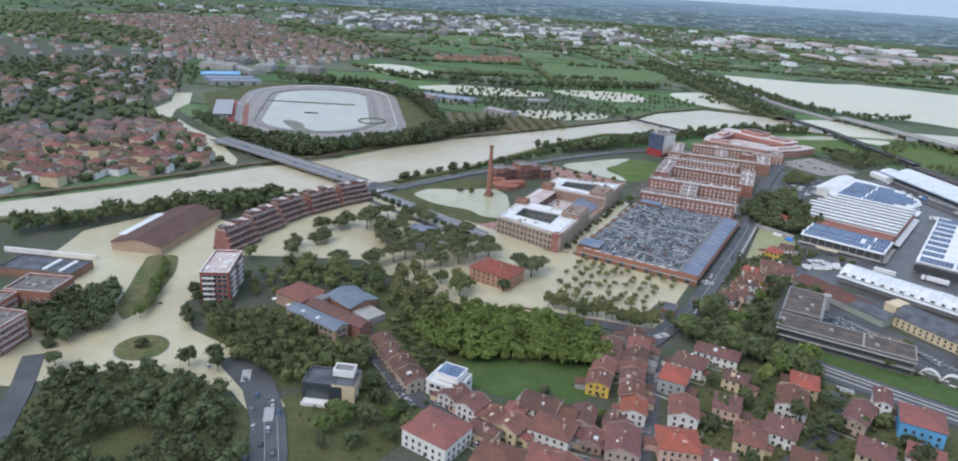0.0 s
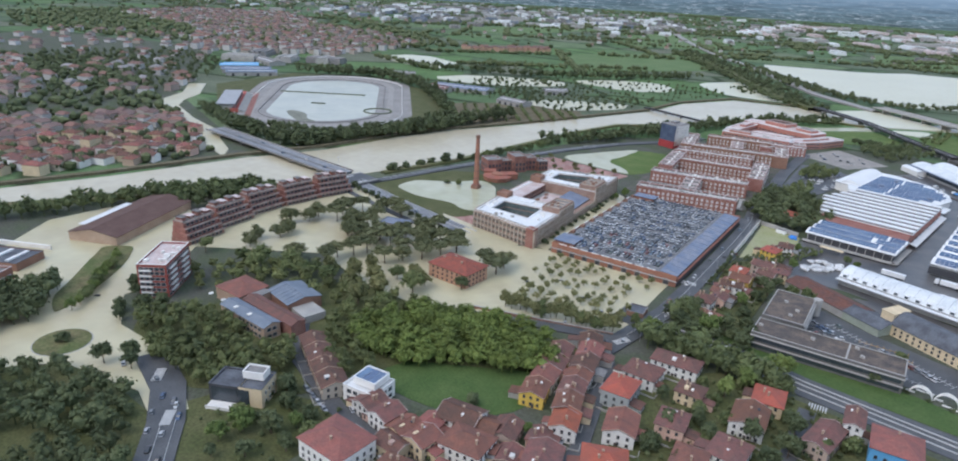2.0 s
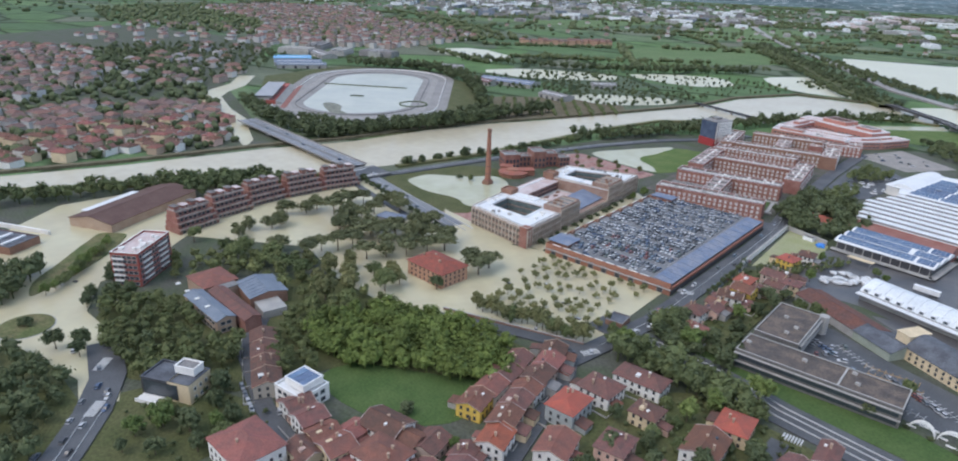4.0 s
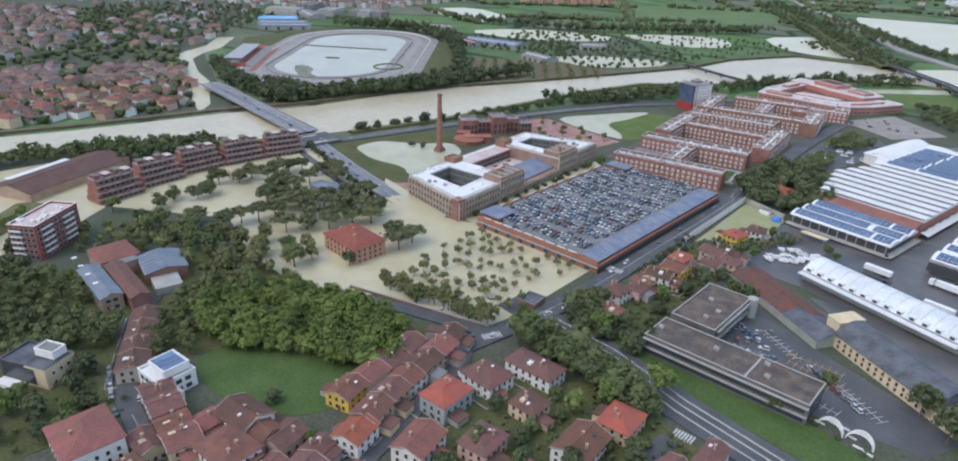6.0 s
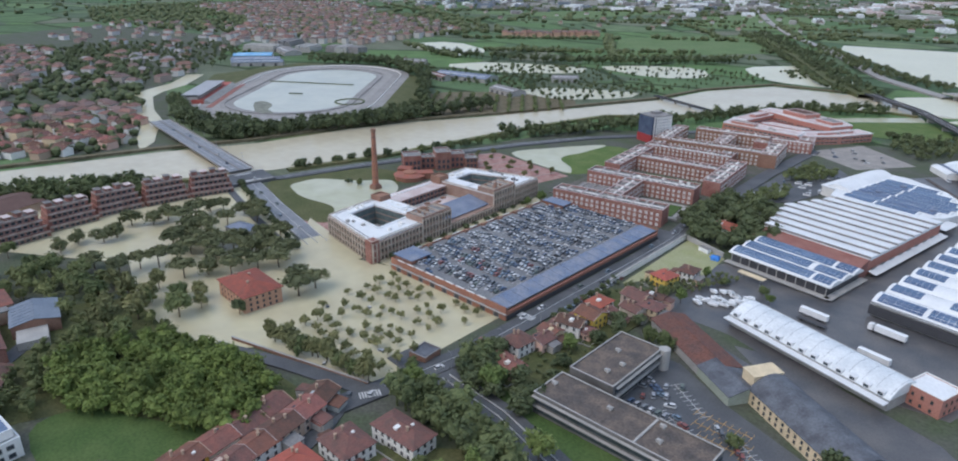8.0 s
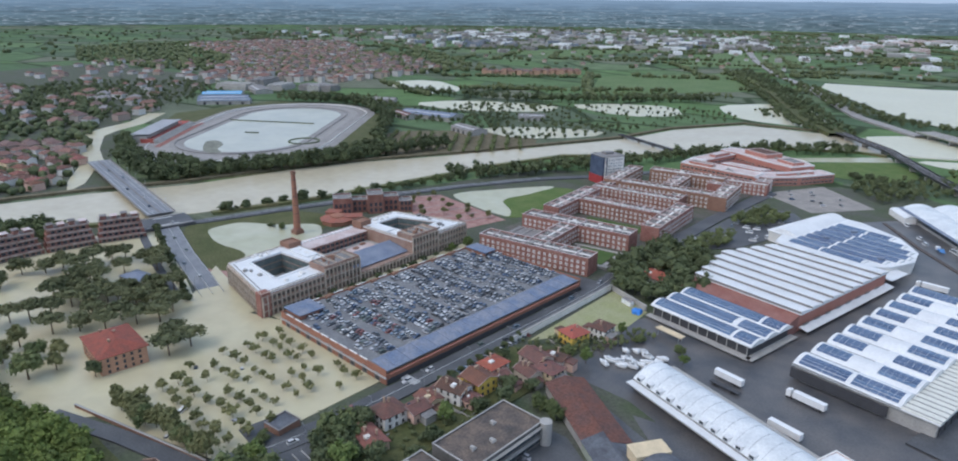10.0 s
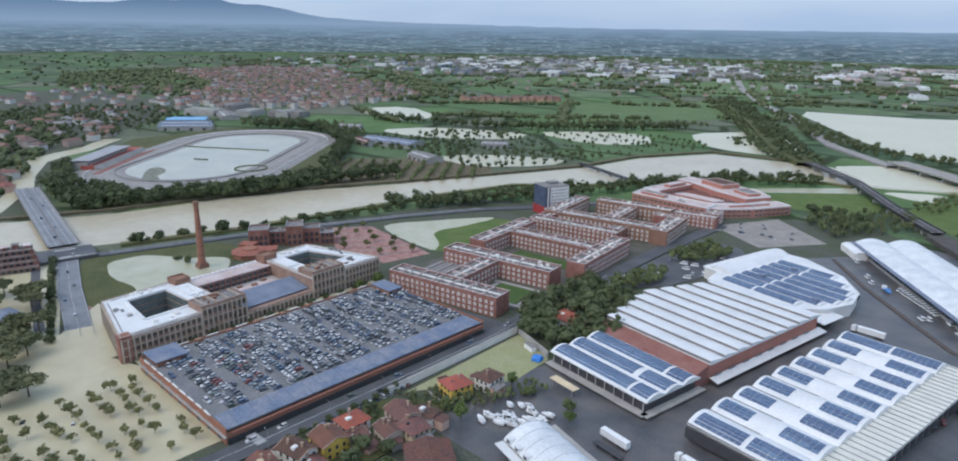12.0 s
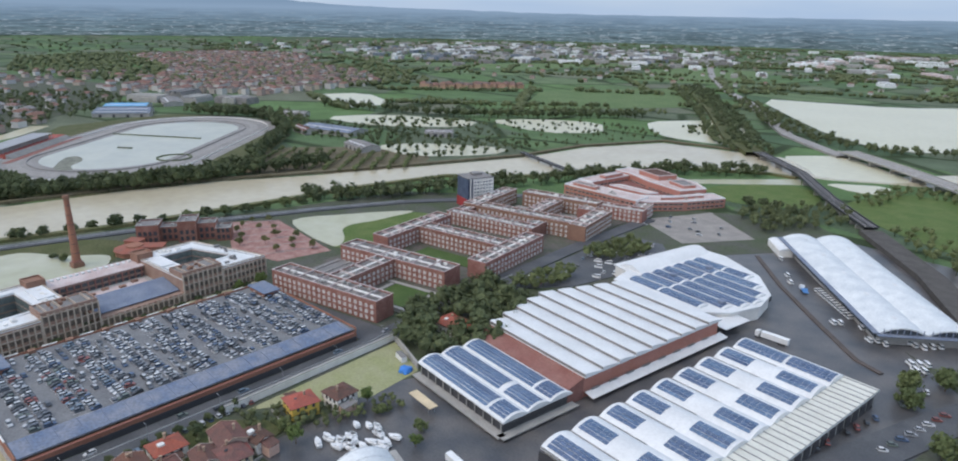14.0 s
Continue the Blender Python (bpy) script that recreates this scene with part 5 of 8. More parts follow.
# villas
vd = thing("modern_villa", -168, 201, 0, 22, "modern villa with black glazed fronts and a flat grey roof", "house")
flat_wing(vd, -5, 0, 13, 13, 8.2, DARKMETAL, ROOFDARK, 0.6, ROOFDARK)
flat_wing(vd, 6.5, -0.5, 9.9, 13, 9.0, CREAM, ROOFDARK, 0.6, ROOFDARK)
flat_wing(vd, 5, 2, 9, 6, 12.2, WHITEWALL, ROOFGREY, 0.5, WHITEWALL, z0=9.1)
part("glass_front", Solid().box(-5, -6.6, 1, 11, 0.2, 6.2), GLASS, vd)
part("glass_front", Solid().box(3.5, -7.1, 1, 5, 0.2, 6.8), GLASS, vd)
part("terrace", Solid().box(-5, -9.5, 0, 11, 5, 1.0).box(-5, -11.9, 1.0, 11, 0.2, 0.8), WHITEWALL, vd, "white terrace")
facade(vd, (11.5, -7), (11.5, 6), (1.2, 5.0), 4, WIN)
vw = thing("white_villa", -126, 230, 0, 2, "white modern villa with roof terraces and solar panels", "house")
flat_wing(vw, 0, 0, 16, 14, 7.4, WHITEWALL, ROOFWHITE, 0.8, ROOFWHITE)
flat_wing(vw, 0.5, 1, 11, 10, 10.4, WHITEWALL, ROOFWHITE, 0.3, ROOFWHITE, z0=7.41)
for i in range(3):
    part("solar_panel", Solid().box(-3 + i * 3.5, 1, 10.3, 3.3, 8.4, 0.12), PANEL, vw, "dark blue solar panel")
part("outside_stair", Solid().box(10, -3, 0, 4, 5, 3.4).box(13, -4, 0, 3, 4, 1.8), WHITEWALL, vw)
for p0, p1 in zip(corners(0, 0, 16, 14), corners(0, 0, 16, 14)[1:] + corners(0, 0, 16, 14)[:1]):
    facade(vw, p0, p1, (0.9, 4.2), 4, WIN_BIG)
rh = thing("red_roof_house", -163, 352, 0, -6, "three-storey brick house with a red hipped roof standing in the flood", "house")
gabled(rh, 28, 19.5, 9.0, 3.4, mat("rosy_brick", (0.42, 0.24, 0.16), 0.85, 0.16, 6, 0.5), mat("deep_red_tiles", (0.30, 0.085, 0.06), 0.85, 0.25, 3, 0.4, second=(0.22, 0.08, 0.06), bump=0.08), hip=True, over=0.8)
for p0, p1 in zip(corners(0, 0, 28, 19.5), corners(0, 0, 28, 19.5)[1:] + corners(0, 0, 28, 19.5)[:1]):
    facade(rh, p0, p1, (0.9, 3.6, 6.3), 3.6, WIN_SHUT)
for x, y in ((-3, 1.5), (5, -3), (-8, -3)):
    part("chimney", Solid().box(x, y, 9, 0.9, 0.9, 3.4).box(x, y, 12.4, 1.2, 1.2, 0.2), BRICK_PALE, rh)

# office block with its rear wing
OFFWALL = mat("grey_brown_cladding", (0.12, 0.115, 0.11), 0.8, 0.18, 6, 0.6, second=(0.17, 0.16, 0.15))
OFFROOF = mat("patched_felt_roof", (0.085, 0.075, 0.07), 0.85, 0.25, 5, 0.9, second=(0.17, 0.13, 0.105))
off = thing("office_block", 16, 390, 0, -2, "long brown flat-roofed office block with dark ribbon windows", "office building")
flat_wing(off, 15, -10, 66, 18, 9.2, OFFWALL, OFFROOF, 0.5, CONCRETE)
flat_wing(off, -8, 23, 20, 38, 9.2, OFFWALL, OFFROOF, 0.5, CONCRETE)
for z in (1.4, 5.2):
    part("ribbon_window", Solid().box(15, -19.15, z, 64, 0.3, 2.3), GLASS, off)
    part("ledge", Solid().box(15, -19.6, z + 2.3, 66.4, 1.2, 0.35), CONCRETE, off)
    part("ribbon_window", Solid().box(2.15, 23, z, 0.3, 34, 2.3), GLASS, off)
    part("ribbon_window", Solid().box(48.15, -10, z, 0.3, 15, 2.3), GLASS, off)
    part("ledge", Solid().box(2.6, 24, z + 2.3, 1.2, 36, 0.3), CONCRETE, off)
part("roof_joint", Solid().box(24, -10, 8.83, 0.8, 16.8, 0.5), CONCRETE, off)
for x, y in ((-4, 20), (-11, 28), (8, -8), (-16, -9), (27, -4), (30, -12), (-6, 12)):
    part("roof_unit", Solid().box(x, y, 8.8, 1.6, 1.2, 1.1).box(x + 0.9, y, 8.8, 0.6, 2.2, 0.7), CONCRETE, off)
part("stair_drum", Solid().ring(3, 42, 2.4, 2.4, 0, 9.6, 14), CONCRETE, off)

# sheds in the yards
rs = thing("rust_roof_shed", 24, 454, 0, -35, "long shed with a rust-red roof", "shed")
gabled(rs, 46, 17, 4.6, 2.2, CONCRETE, RUST)
gs = thing("grey_shed", 47, 437, 0, -35, "grey-green shed with a slate roof", "shed")
gabled(gs, 22, 16, 4.6, 2.4, mat("green_wall", (0.30, 0.33, 0.27), 0.85, 0.12, 4, 0.5), ROOFDARK)
yi = thing("vaulted_workshop", 82, 426, 0, -34, "cream workshop with a dark vaulted sheet roof", "workshop")
part("wall", Solid().box(0, 0, 0, 50, 19, 6), CREAM, yi)
part("roof", vault(-25.3, 25.3, -9.8, 9.8, 6.01, 5.2, 14), ROOFDARK, yi, "dark vaulted sheet roof")
part("wall", Solid().box(-29, -1, 0, 7, 13, 10.5).box(-29, -1, 10.5, 7.6, 13.6, 0.3), CREAM, yi, "tall cream end bay")
part("annex", Solid().box(28, -2, 0, 13, 15, 5.5), CREAM, yi)
part("annex_roof", Solid().box(28, -2, 5.5, 13.4, 15.4, 0.4), EARTH, yi)
facade(yi, (-25, -9.5), (25, -9.5), (1.0, 3.4), 3.4, WIN_SHUT)
ph = thing("pink_house", 110, 478, 0, -20, "pink house with a flat white roof", "house")
flat_wing(ph, 0, 0, 14, 14, 8.4, BRICK_PINK, ROOFWHITE, 0.4, WHITEWALL)
for p0, p1 in zip(corners(0, 0, 14, 14), corners(0, 0, 14, 14)[1:] + corners(0, 0, 14, 14)[:1]):
    facade(ph, p0, p1, (1.0, 4.6), 4, WIN_SHUT)
SEAM = mat("weathered_seam", (0.40, 0.43, 0.45), 0.7, 0.3, 2, 0.4, second=(0.58, 0.60, 0.61))
bh = thing("barrel_hall", 66, 484, 0, -20, "long hall with a stained white barrel roof and side windows", "hall")
part("wall", Solid().box(0, 0, 0, 76, 20, 5.4), CONCRETE, bh)
part("roof", vault(-38.4, 38.4, -10.4, 10.4, 5.41, 4.6, 16), ROOFSTAIN, bh, "stained white barrel roof")
part("eave_slab", Solid().box(0, -12.4, 4.2, 77, 3.6, 0.5), ROOFWHITE, bh)
part("eave_slab", Solid().box(0, 12.0, 4.2, 77, 2.6, 0.5), CONCRETE, bh)
for i in range(13):
    part("dormer", Solid().box(-35 + i * 5.8, -9.2, 5.5, 2.6, 2.6, 1.9), ROOFWHITE, bh)
    part("dormer_window", Solid().box(-35 + i * 5.8, -10.55, 5.8, 2.0, 0.15, 1.2), GLASS, bh)
for i in range(14):
    part("roof_seam", Solid().add(*[(lambda q: (q.v, q.f))(vault(-38 + i * 5.8, -37.7 + i * 5.8, -10.2, 10.2, 5.55, 4.6, 10))][0]), SEAM, bh)

# the vaulted factory
def solar_strip(parent, x0, x1, rows, y0, y1, z, rise, lo, hi):
    """Panels laid on one flank of a vault, in strips."""
    for r in range(rows):
        y = lo + (hi - lo) * (r + 0.5) / rows
        zz, sl = on_vault(y, y0, y1, z, rise)
        s, n = Solid(), max(1, round((x1 - x0) / 2.6))
        for i in range(n):
            s.box((i + 0.5) * (x1 - x0) / n - (x1 - x0) / 2, 0, 0, (x1 - x0) / n - 0.16, (hi - lo) / rows * 0.9, 0.1)
        ob = tagged(part("solar_panel", s, PANEL, parent, "blue solar panel strip" if r == 0 else ""), kind="stuff")
        ob.matrix_basis = pose((x0 + x1) / 2, y, zz + 0.12, sl, 0, 0)


f1 = thing("solar_shed", 30, 569, 0, -11.5, "low factory shed of three white vaults covered in solar panels", "factory")
# the shade on the shed front is put into the wall's dark colour
part("wall", Solid().box(0, 0, 0, 55, 34, 6.2), DARKMETAL, f1, "shed walls coloured dark to stand for a shaded front")
part("dock", Solid().box(0, -19, 0.9, 59, 4, 0.5).box(29.4, 0, 0.9, 4, 40, 0.5), CONCRETE, f1, "concrete loading ledge")
part("eave", Solid().box(0, 0, 6.2, 58, 36.5, 0.6), ROOFWHITE, f1)
for k in range(3):
    y0 = -18 + k * 12
    vr = part("vault_roof", vault(-29, 29, y0, y0 + 12, 6.81, 1.9), ROOFWHITE, f1)
    solar_strip(vr, -27.5, 17 if k != 1 else 10, 5, y0, y0 + 12, 6.81, 1.9, y0 + 0.8, y0 + 9.0)
    solar_strip(vr, 18.5 if k != 1 else 13, 28, 5, y0, y0 + 12, 6.81, 1.9, y0 + 0.8, y0 + 9.0)
for i in range(11):
    part("column", Solid().box(-27 + i * 5.4, -17.6, 1.4, 0.4, 0.4, 4.8), CONCRETE, f1)
tr = thing("canopy_roof", 6, 545, 0, -11.5, "cream flat canopy on posts in the factory yard", "canopy")
part("roof", Solid().box(12, -2, 3.4, 15, 4, 0.4), CREAM, tr)
for x in (6, 18):
    for y in (-3.4, -0.6):
        part("post", Solid().box(x, y, 0, 0.25, 0.25, 3.4), STEEL, tr)

f2 = thing("white_factory", 40, 642, 0, -12, "large red brick factory hall with a ribbed white roof", "factory")
n2, L2, W2 = 9, 96.0, 62.0
part("wall", Solid().prism([(-27, -47), (32, -47), (33, 47), (-29, 47), (-42, 0)], 0, 10.0), BRICK_PINK, f2, "red brick walls")
part("apron_roof", Solid().add([(-30, -58, 6.6), (32.5, -58, 6.6), (32.5, -46.8, 9.8), (-30, -46.8, 9.8), (-30, -58, 0), (32.5, -58, 0), (32.5, -46.8, 0), (-30, -46.8, 0)], [(0, 1, 2, 3), (4, 5, 1, 0), (5, 6, 2, 1), (7, 4, 0, 3)]), mat("rust_sheet", (0.25, 0.105, 0.085), 0.75, 0.16, 8, 0.8, second=(0.30, 0.15, 0.125)), f2, "rust-red sloping lower roof")
part("plinth_canopy", slab(32.9, 37.5, -46, 50, 3.2, 2.2), ROOFWHITE, f2, "white loading canopy")
for k in range(n2):
    y0 = -47 + k * L2 / n2
    x_in = -28 - 14 * (1 - abs(y0 + L2 / n2 / 2) / 47)
    yy = [y0 + L2 / n2 * q / 6 for q in range(7)]
    zz = [12.2 - 1.5 * (q / 6) ** 1.5 for q in range(7)]
    v = [(x, b, z) for x in (x_in, 33.6) for b, z in zip(yy, zz)] + [(x, b, 10.0) for x in (x_in, 33.6) for b in (yy[0], yy[-1])]
    f = [(i, i + 1, 8 + i, 7 + i) for i in range(6)] + [(6, 5, 4, 3, 2, 1, 0, 14, 15), (7, 8, 9, 10, 11, 12, 13, 17, 16), (0, 7, 16, 14), (6, 15, 17, 13)]
    part("roof_bay", Solid().add(v, f), ROOFWHITE, f2)
    # grey strip paints the shaded groove between two roof bays
    part("roof_glazing", Solid().box((x_in + 33.6) / 2, y0 - 0.12, 10.75, 33.4 - x_in, 0.16, 1.1), ROOFGREY, f2)
for i in range(8):
    part("loading_bay", Solid().box(33.2, -40 + i * 11, 0, 0.5, 5, 3.8), ROOFGREY, f2)

f3 = thing("solar_hall", 52, 735, 0, -14, "many-sided factory hall with a white roof and rows of solar panels", "factory")
poly3 = [(-29, -42), (27, -38), (36, -26), (40, -6), (34, 13), (14, 33), (-18, 46), (-44, 44), (-46, -24), (-34, -26)]
part("wall", Solid().prism(poly3, 0, 7), WHITEWALL, f3)
part("roof", Solid().prism([(a * 1.02, b * 1.02) for a, b in poly3], 7, 7.8), ROOFWHITE, f3, "white roof")
for k in range(7):
    y = -32 + k * 9.6
    xa, xb = ((-24, 23), (-24, 31), (-24, 35), (-24, 36), (-24, 32), (-24, 24), (-24, 12))[k]
    vr = part("vault_roof", vault(xa - 1.5, xb + 1.5, y - 4.6, y + 4.6, 7.81, 1.2), ROOFWHITE, f3)
    solar_strip(vr, xa, -4 + k % 2, 5, y - 4.6, y + 4.6, 7.81, 1.2, y - 4.3, y + 4.2)
    solar_strip(vr, -2.5 + k % 2, xb, 5, y - 4.6, y + 4.6, 7.81, 1.2, y - 4.3, y + 4.2)
part("north_vault", vault(-33, 33, -8.5, 8.5, 0, 3.0, 12), ROOFWHITE, f3, "plain white vault").matrix_basis = pose(-35, 9.5, 7.81, 0, 0, 91)
for x, y in ((-12, -12), (-8, 16), (28, -22)):
    part("roof_duct", Solid().ring(x, y, 2.2, 2.0, 7.8, 10.4, 12), SLATE, f3)
part("loading_canopy", slab(33, 44, -40, -20, 5.2, 4.6), ROOFWHITE, f3)
part("dark_band", Solid().box(33.6, -2, 3.5, 1.2, 34, 2.6), DARKMETAL, f3)

f4 = thing("vaulted_hall", 108, 606, 0, -10.5, "wide factory hall of white vaults with solar panels", "factory")
part("wall", Solid().box(7, 0, 0, 56, 136, 6.6), CONCRETE, f4)
part("eave", Solid().box(7, 0, 6.6, 58, 138, 0.6), ROOFWHITE, f4)
nb = 9
for k in range(nb):
    y0 = -69 + k * 138 / nb
    y1 = y0 + 138 / nb
    for a, b, lo, hi in ((-22, 1, -20.5, -7), (1, 22, 5.5, 20.5)):
        vr = part("vault_roof", vault(a, b, y0, y1, 7.21 + (0.0 if a < 0 else 0.35), 2.5, 12), ROOFWHITE, f4)
        if k == 0 and a < 0:
            solar_strip(vr, -20, 0, 4, y0, y1, 7.21, 2.5, y0 + 1.0, y0 + 8.2)
        elif k == nb - 1:
            solar_strip(vr, a + 1, b - 0.5, 4, y0, y1, 7.21 + (0.0 if a < 0 else 0.35), 2.5, y0 + 2.0, y0 + 9.5)
        elif k == 0:
            solar_strip(vr, 2, 20.5, 4, y0, y1, 7.56, 2.5, y0 + 1.0, y0 + 8.2)
        else:
            solar_strip(vr, lo, hi, 4, y0, y1, 7.21 + (0.0 if a < 0 else 0.35), 2.5, y0 + 2.2, y0 + 9.2)
    part("gutter", Solid().box(0, y0, 7.22, 44, 0.5, 0.3), ROOFGREY, f4)
part("flat_roof", Solid().box(29, 0, 7.21, 14, 137, 0.5), mat("cream_sheet", (0.66, 0.65, 0.58), 0.6, 0.08, 8, 0.8), f4, "cream ribbed sheet roof")
for i in range(34):
    part("roof_rib", Solid().box(29, -67 + i * 4.06, 7.715, 14, 0.35, 0.2), ROOFGREY, f4)
for i in range(20):
    part("bay_door", Solid().box(35.2, -64 + i * 6.7, 0, 0.5, 4.4, 4.4), DARKMETAL, f4)
part("end_wall", Solid().box(-2, -69.4, 1.2, 40, 0.6, 4.6), DARKMETAL, f4)

dp = thing("depot_hall", 120, 806, 0, -56, "depot hall with twin white vaulted roofs and arched glass ends", "hall")
part("wall", Solid().box(0, 0, 0, 150, 44, 6.4), CONCRETE, dp)
part("glass_band", Solid().box(0, -22.3, 2.2, 146, 0.4, 3.2), GLASS, dp)
for k in range(2):
    part("vault_roof", vault(-76, 76, -22.6 + k * 22.6, k * 22.6, 6.41, 3.2, 14), ROOFSTAIN, dp, "stained white vaulted roof")
    for i in range(7):
        part("arch_mullion", Solid().box(76.2, -20.6 + k * 22.6 + i * 3.1, 6.0, 0.3, 0.4, 2.6), SLATE, dp)
part("eave", Solid().box(0, -24, 6.0, 153, 3, 0.4), SLATE, dp)
part("eave", Solid().box(77.5, 0, 5.6, 3, 48, 0.4), SLATE, dp)
for k in range(2):
    part("arched_glass", vault(76.02, 76.2, -20.6 + k * 22.6, -2 + k * 22.6, 6.45, 2.5, 14), GLASS, dp, "arched glass gable")
for i in range(9):
    part("skylight", Solid().box(-64 + i * 16, -11 + (i % 2) * 22, 9.55, 3, 2, 0.4), ROOFWHITE, dp)
part("porch", Solid().box(-64, -27, 0, 26, 9, 4.5), WHITEWALL, dp)
part("porch_roof", vault(-77, -51, -31.6, -22.7, 4.51, 1.4), ROOFWHITE, dp)

# wall of the building pit
pw = thing("retaining_wall", -36, 529, 0, -1.2, "long white concrete retaining wall beside the main road", "wall")
part("wall", Solid().box(0, 0, 0, 0.8, 88, 3.2), WHITEWALL, pw)
part("wall", Solid().box(15, 38.5, 0, 30, 0.8, 3.2, -22), CONCRETE, pw)
part("coping", Solid().box(0, 0, 3.2, 1.2, 88.4, 0.3), CONCRETE, pw)
lw = thing("lane_wall", -98, 333, 0, 13.5, "dark retaining wall along the flooded car park", "wall")
part("wall", Solid().box(0, 0, 0, 74, 0.6, 1.6), BRICK_BROWN, lw)
part("coping", Solid().box(0, 0, 1.6, 74.2, 0.9, 0.2), CONCRETE, lw)

# bridges
def bridge(name, pts, width, z, label, piers, rail_mat, deck_mat, thick=1.6, side_mat=CONCRETE):
    b = thing(name, pts[0][0], pts[0][1], 0, 0, label, "bridge")
    o = Vector((pts[0][0], pts[0][1], 0))
    loc = [(x - o.x, y - o.y, z) for x, y in pts]
    w = width / 2
    part("deck", Solid().sweep(loc, [(-w, 0), (-w * 0.8, -thick), (w * 0.8, -thick), (w, 0), (-w, 0)]), side_mat, b)
    part("carriageway", Solid().sweep(loc, [(-w + 1.2, -0.1), (-w + 1.2, 0.06), (w - 1.2, 0.06), (w - 1.2, -0.1)]), deck_mat, b)
    for side in (-1, 1):
        part("parapet", Solid().sweep(loc, [(side * w - 0.2, -0.2), (side * w - 0.2, 1.1), (side * w + 0.2, 1.1), (side * w + 0.2, -0.2)]), rail_mat, b)
    part("median", Solid().sweep(loc, [(-0.6, 0), (-0.5, 0.5), (0.5, 0.5), (0.6, 0)]), rail_mat, b)
    for a in (-w * 0.78, -w * 0.42, w * 0.42, w * 0.78):
        part("lane_line", Solid().sweep(loc, [(a - 0.12, 0.0), (a - 0.12, 0.075), (a + 0.12, 0.075), (a + 0.12, 0.0)]), PAINT, b)
    for x, y, h in along(pts, piers, start=piers / 2):
        part("pier", Solid().box(x - o.x, y - o.y, -2, 2.0, width * 0.7, z + 2 - thick, h), CONCRETE, b)
    return b


bridge("road_bridge", [(-566, 499), (-460, 480), (-352, 461)], 20, 4.2, "grey concrete road bridge of several lanes over the flooded river", 42, ROOFGREY, WETROAD)
xr = thing("bridge_crossing", -338, 458, 0, -11, "grey crossing with pale kerbs at the bridge head", "crossing")
part("slab", Solid().box(0, 0, 0, 28, 34, 2.2), ASPHALT, xr)
for x in (-12, 12):
    part("kerb", Solid().box(x, 0, 2.2, 1.2, 31, 0.5), CONCRETE, xr)
for x in (-9, 9):
    part("zebra", Solid().box(x, 0, 2.21, 2, 13, 0.03), PAINT, xr)
bridge("foot_bridge", [(-268, 986), (-160, 936)], 4.5, 3.2, "narrow dark bridge over the flooded river", 26, DARKMETAL, ASPHALT, 0.8, DARKMETAL)
bridge("motorway_viaduct", [(9, 1252), (72, 1190), (133, 1119), (220, 1010), (330, 860)], 22, 7, "grey motorway viaduct crossing flooded fields", 36, CONCRETE, PAVING)
bridge("rail_bridge", [(-68, 1176), (4, 1091), (52, 1004)], 11, 6, "dark railway bridge over the flooded river", 40, DARKMETAL, mat("ballast", (0.075, 0.068, 0.064), 0.95, 0.2, 5, 0.6), side_mat=DARKMETAL)
bridge("rail_viaduct", [(52.2, 1003.6), (76, 966), (100, 930)], 11, 5.8, "dark railway viaduct on many pale concrete piers", 11, DARKMETAL, bpy.data.materials["ballast"], side_mat=DARKMETAL)
strip("embankment", [(-472, 1908), (-257, 1518), (-128, 1261), (-68, 1176)], 26, GRASS, "grassy railway embankment", "embankment", 4.5)
strip("embankment", [(100, 930), (150, 850), (215, 700), (240, 600)], 16, mat("rail_ballast", (0.085, 0.078, 0.072), 0.95, 0.2, 6, 0.7), "railway embankment with dark ballast", "embankment", 3.0)
gst = thing("grandstand", -682, 618, 0, -45, "racecourse grandstand with a red front and grey roof", "grandstand")
part("body", Solid().box(0, 4, 0, 124, 14, 5), mat("grandstand_red", (0.36, 0.10, 0.08), 0.8, 0.15, 6, 0.7), gst, "red front")
part("roof", slab(-40, 62, -14, 8, 10.5, 10.5), mat("stand_roof", (0.33, 0.33, 0.34), 0.6, 0.1, 8, 1), gst, "grey stand roof")
part("stand", Solid().box(11, -4, 0, 100, 16, 8.5), CONCRETE, gst)
part("apron", Solid().box(6, 22.5, 0, 156, 7, 0.7), mat("apron_red", (0.25, 0.115, 0.095), 0.85, 0.2, 6, 0.7), gst, "red paved apron")
for k in range(5):
    part("step", Solid().box(0, 11.8 + k * 1.6, 0, 124, 1.6, 4.6 - k * 0.8), CONCRETE, gst)
for i in range(12):
    part("column", Solid().box(-38 + i * 8.8, 7.4, 5, 0.5, 0.5, 5.2), STEEL, gst)

gh = thing("grove_pavilion", -246, 398, 0, 10, "low pavilion with a slate roof in the flooded grove", "pavilion")
gabled(gh, 18, 11, 3.4, 1.6, CONCRETE, SLATE, hip=True)
kio = thing("kiosk", -60.5, 372, 0, 4, "dark flat-roofed kiosk at the edge of the flooded car park", "kiosk")
flat_wing(kio, 0, 0, 9, 10, 3.2, BRICK_BROWN, ROOFDARK, 0.3, ROOFGREY)

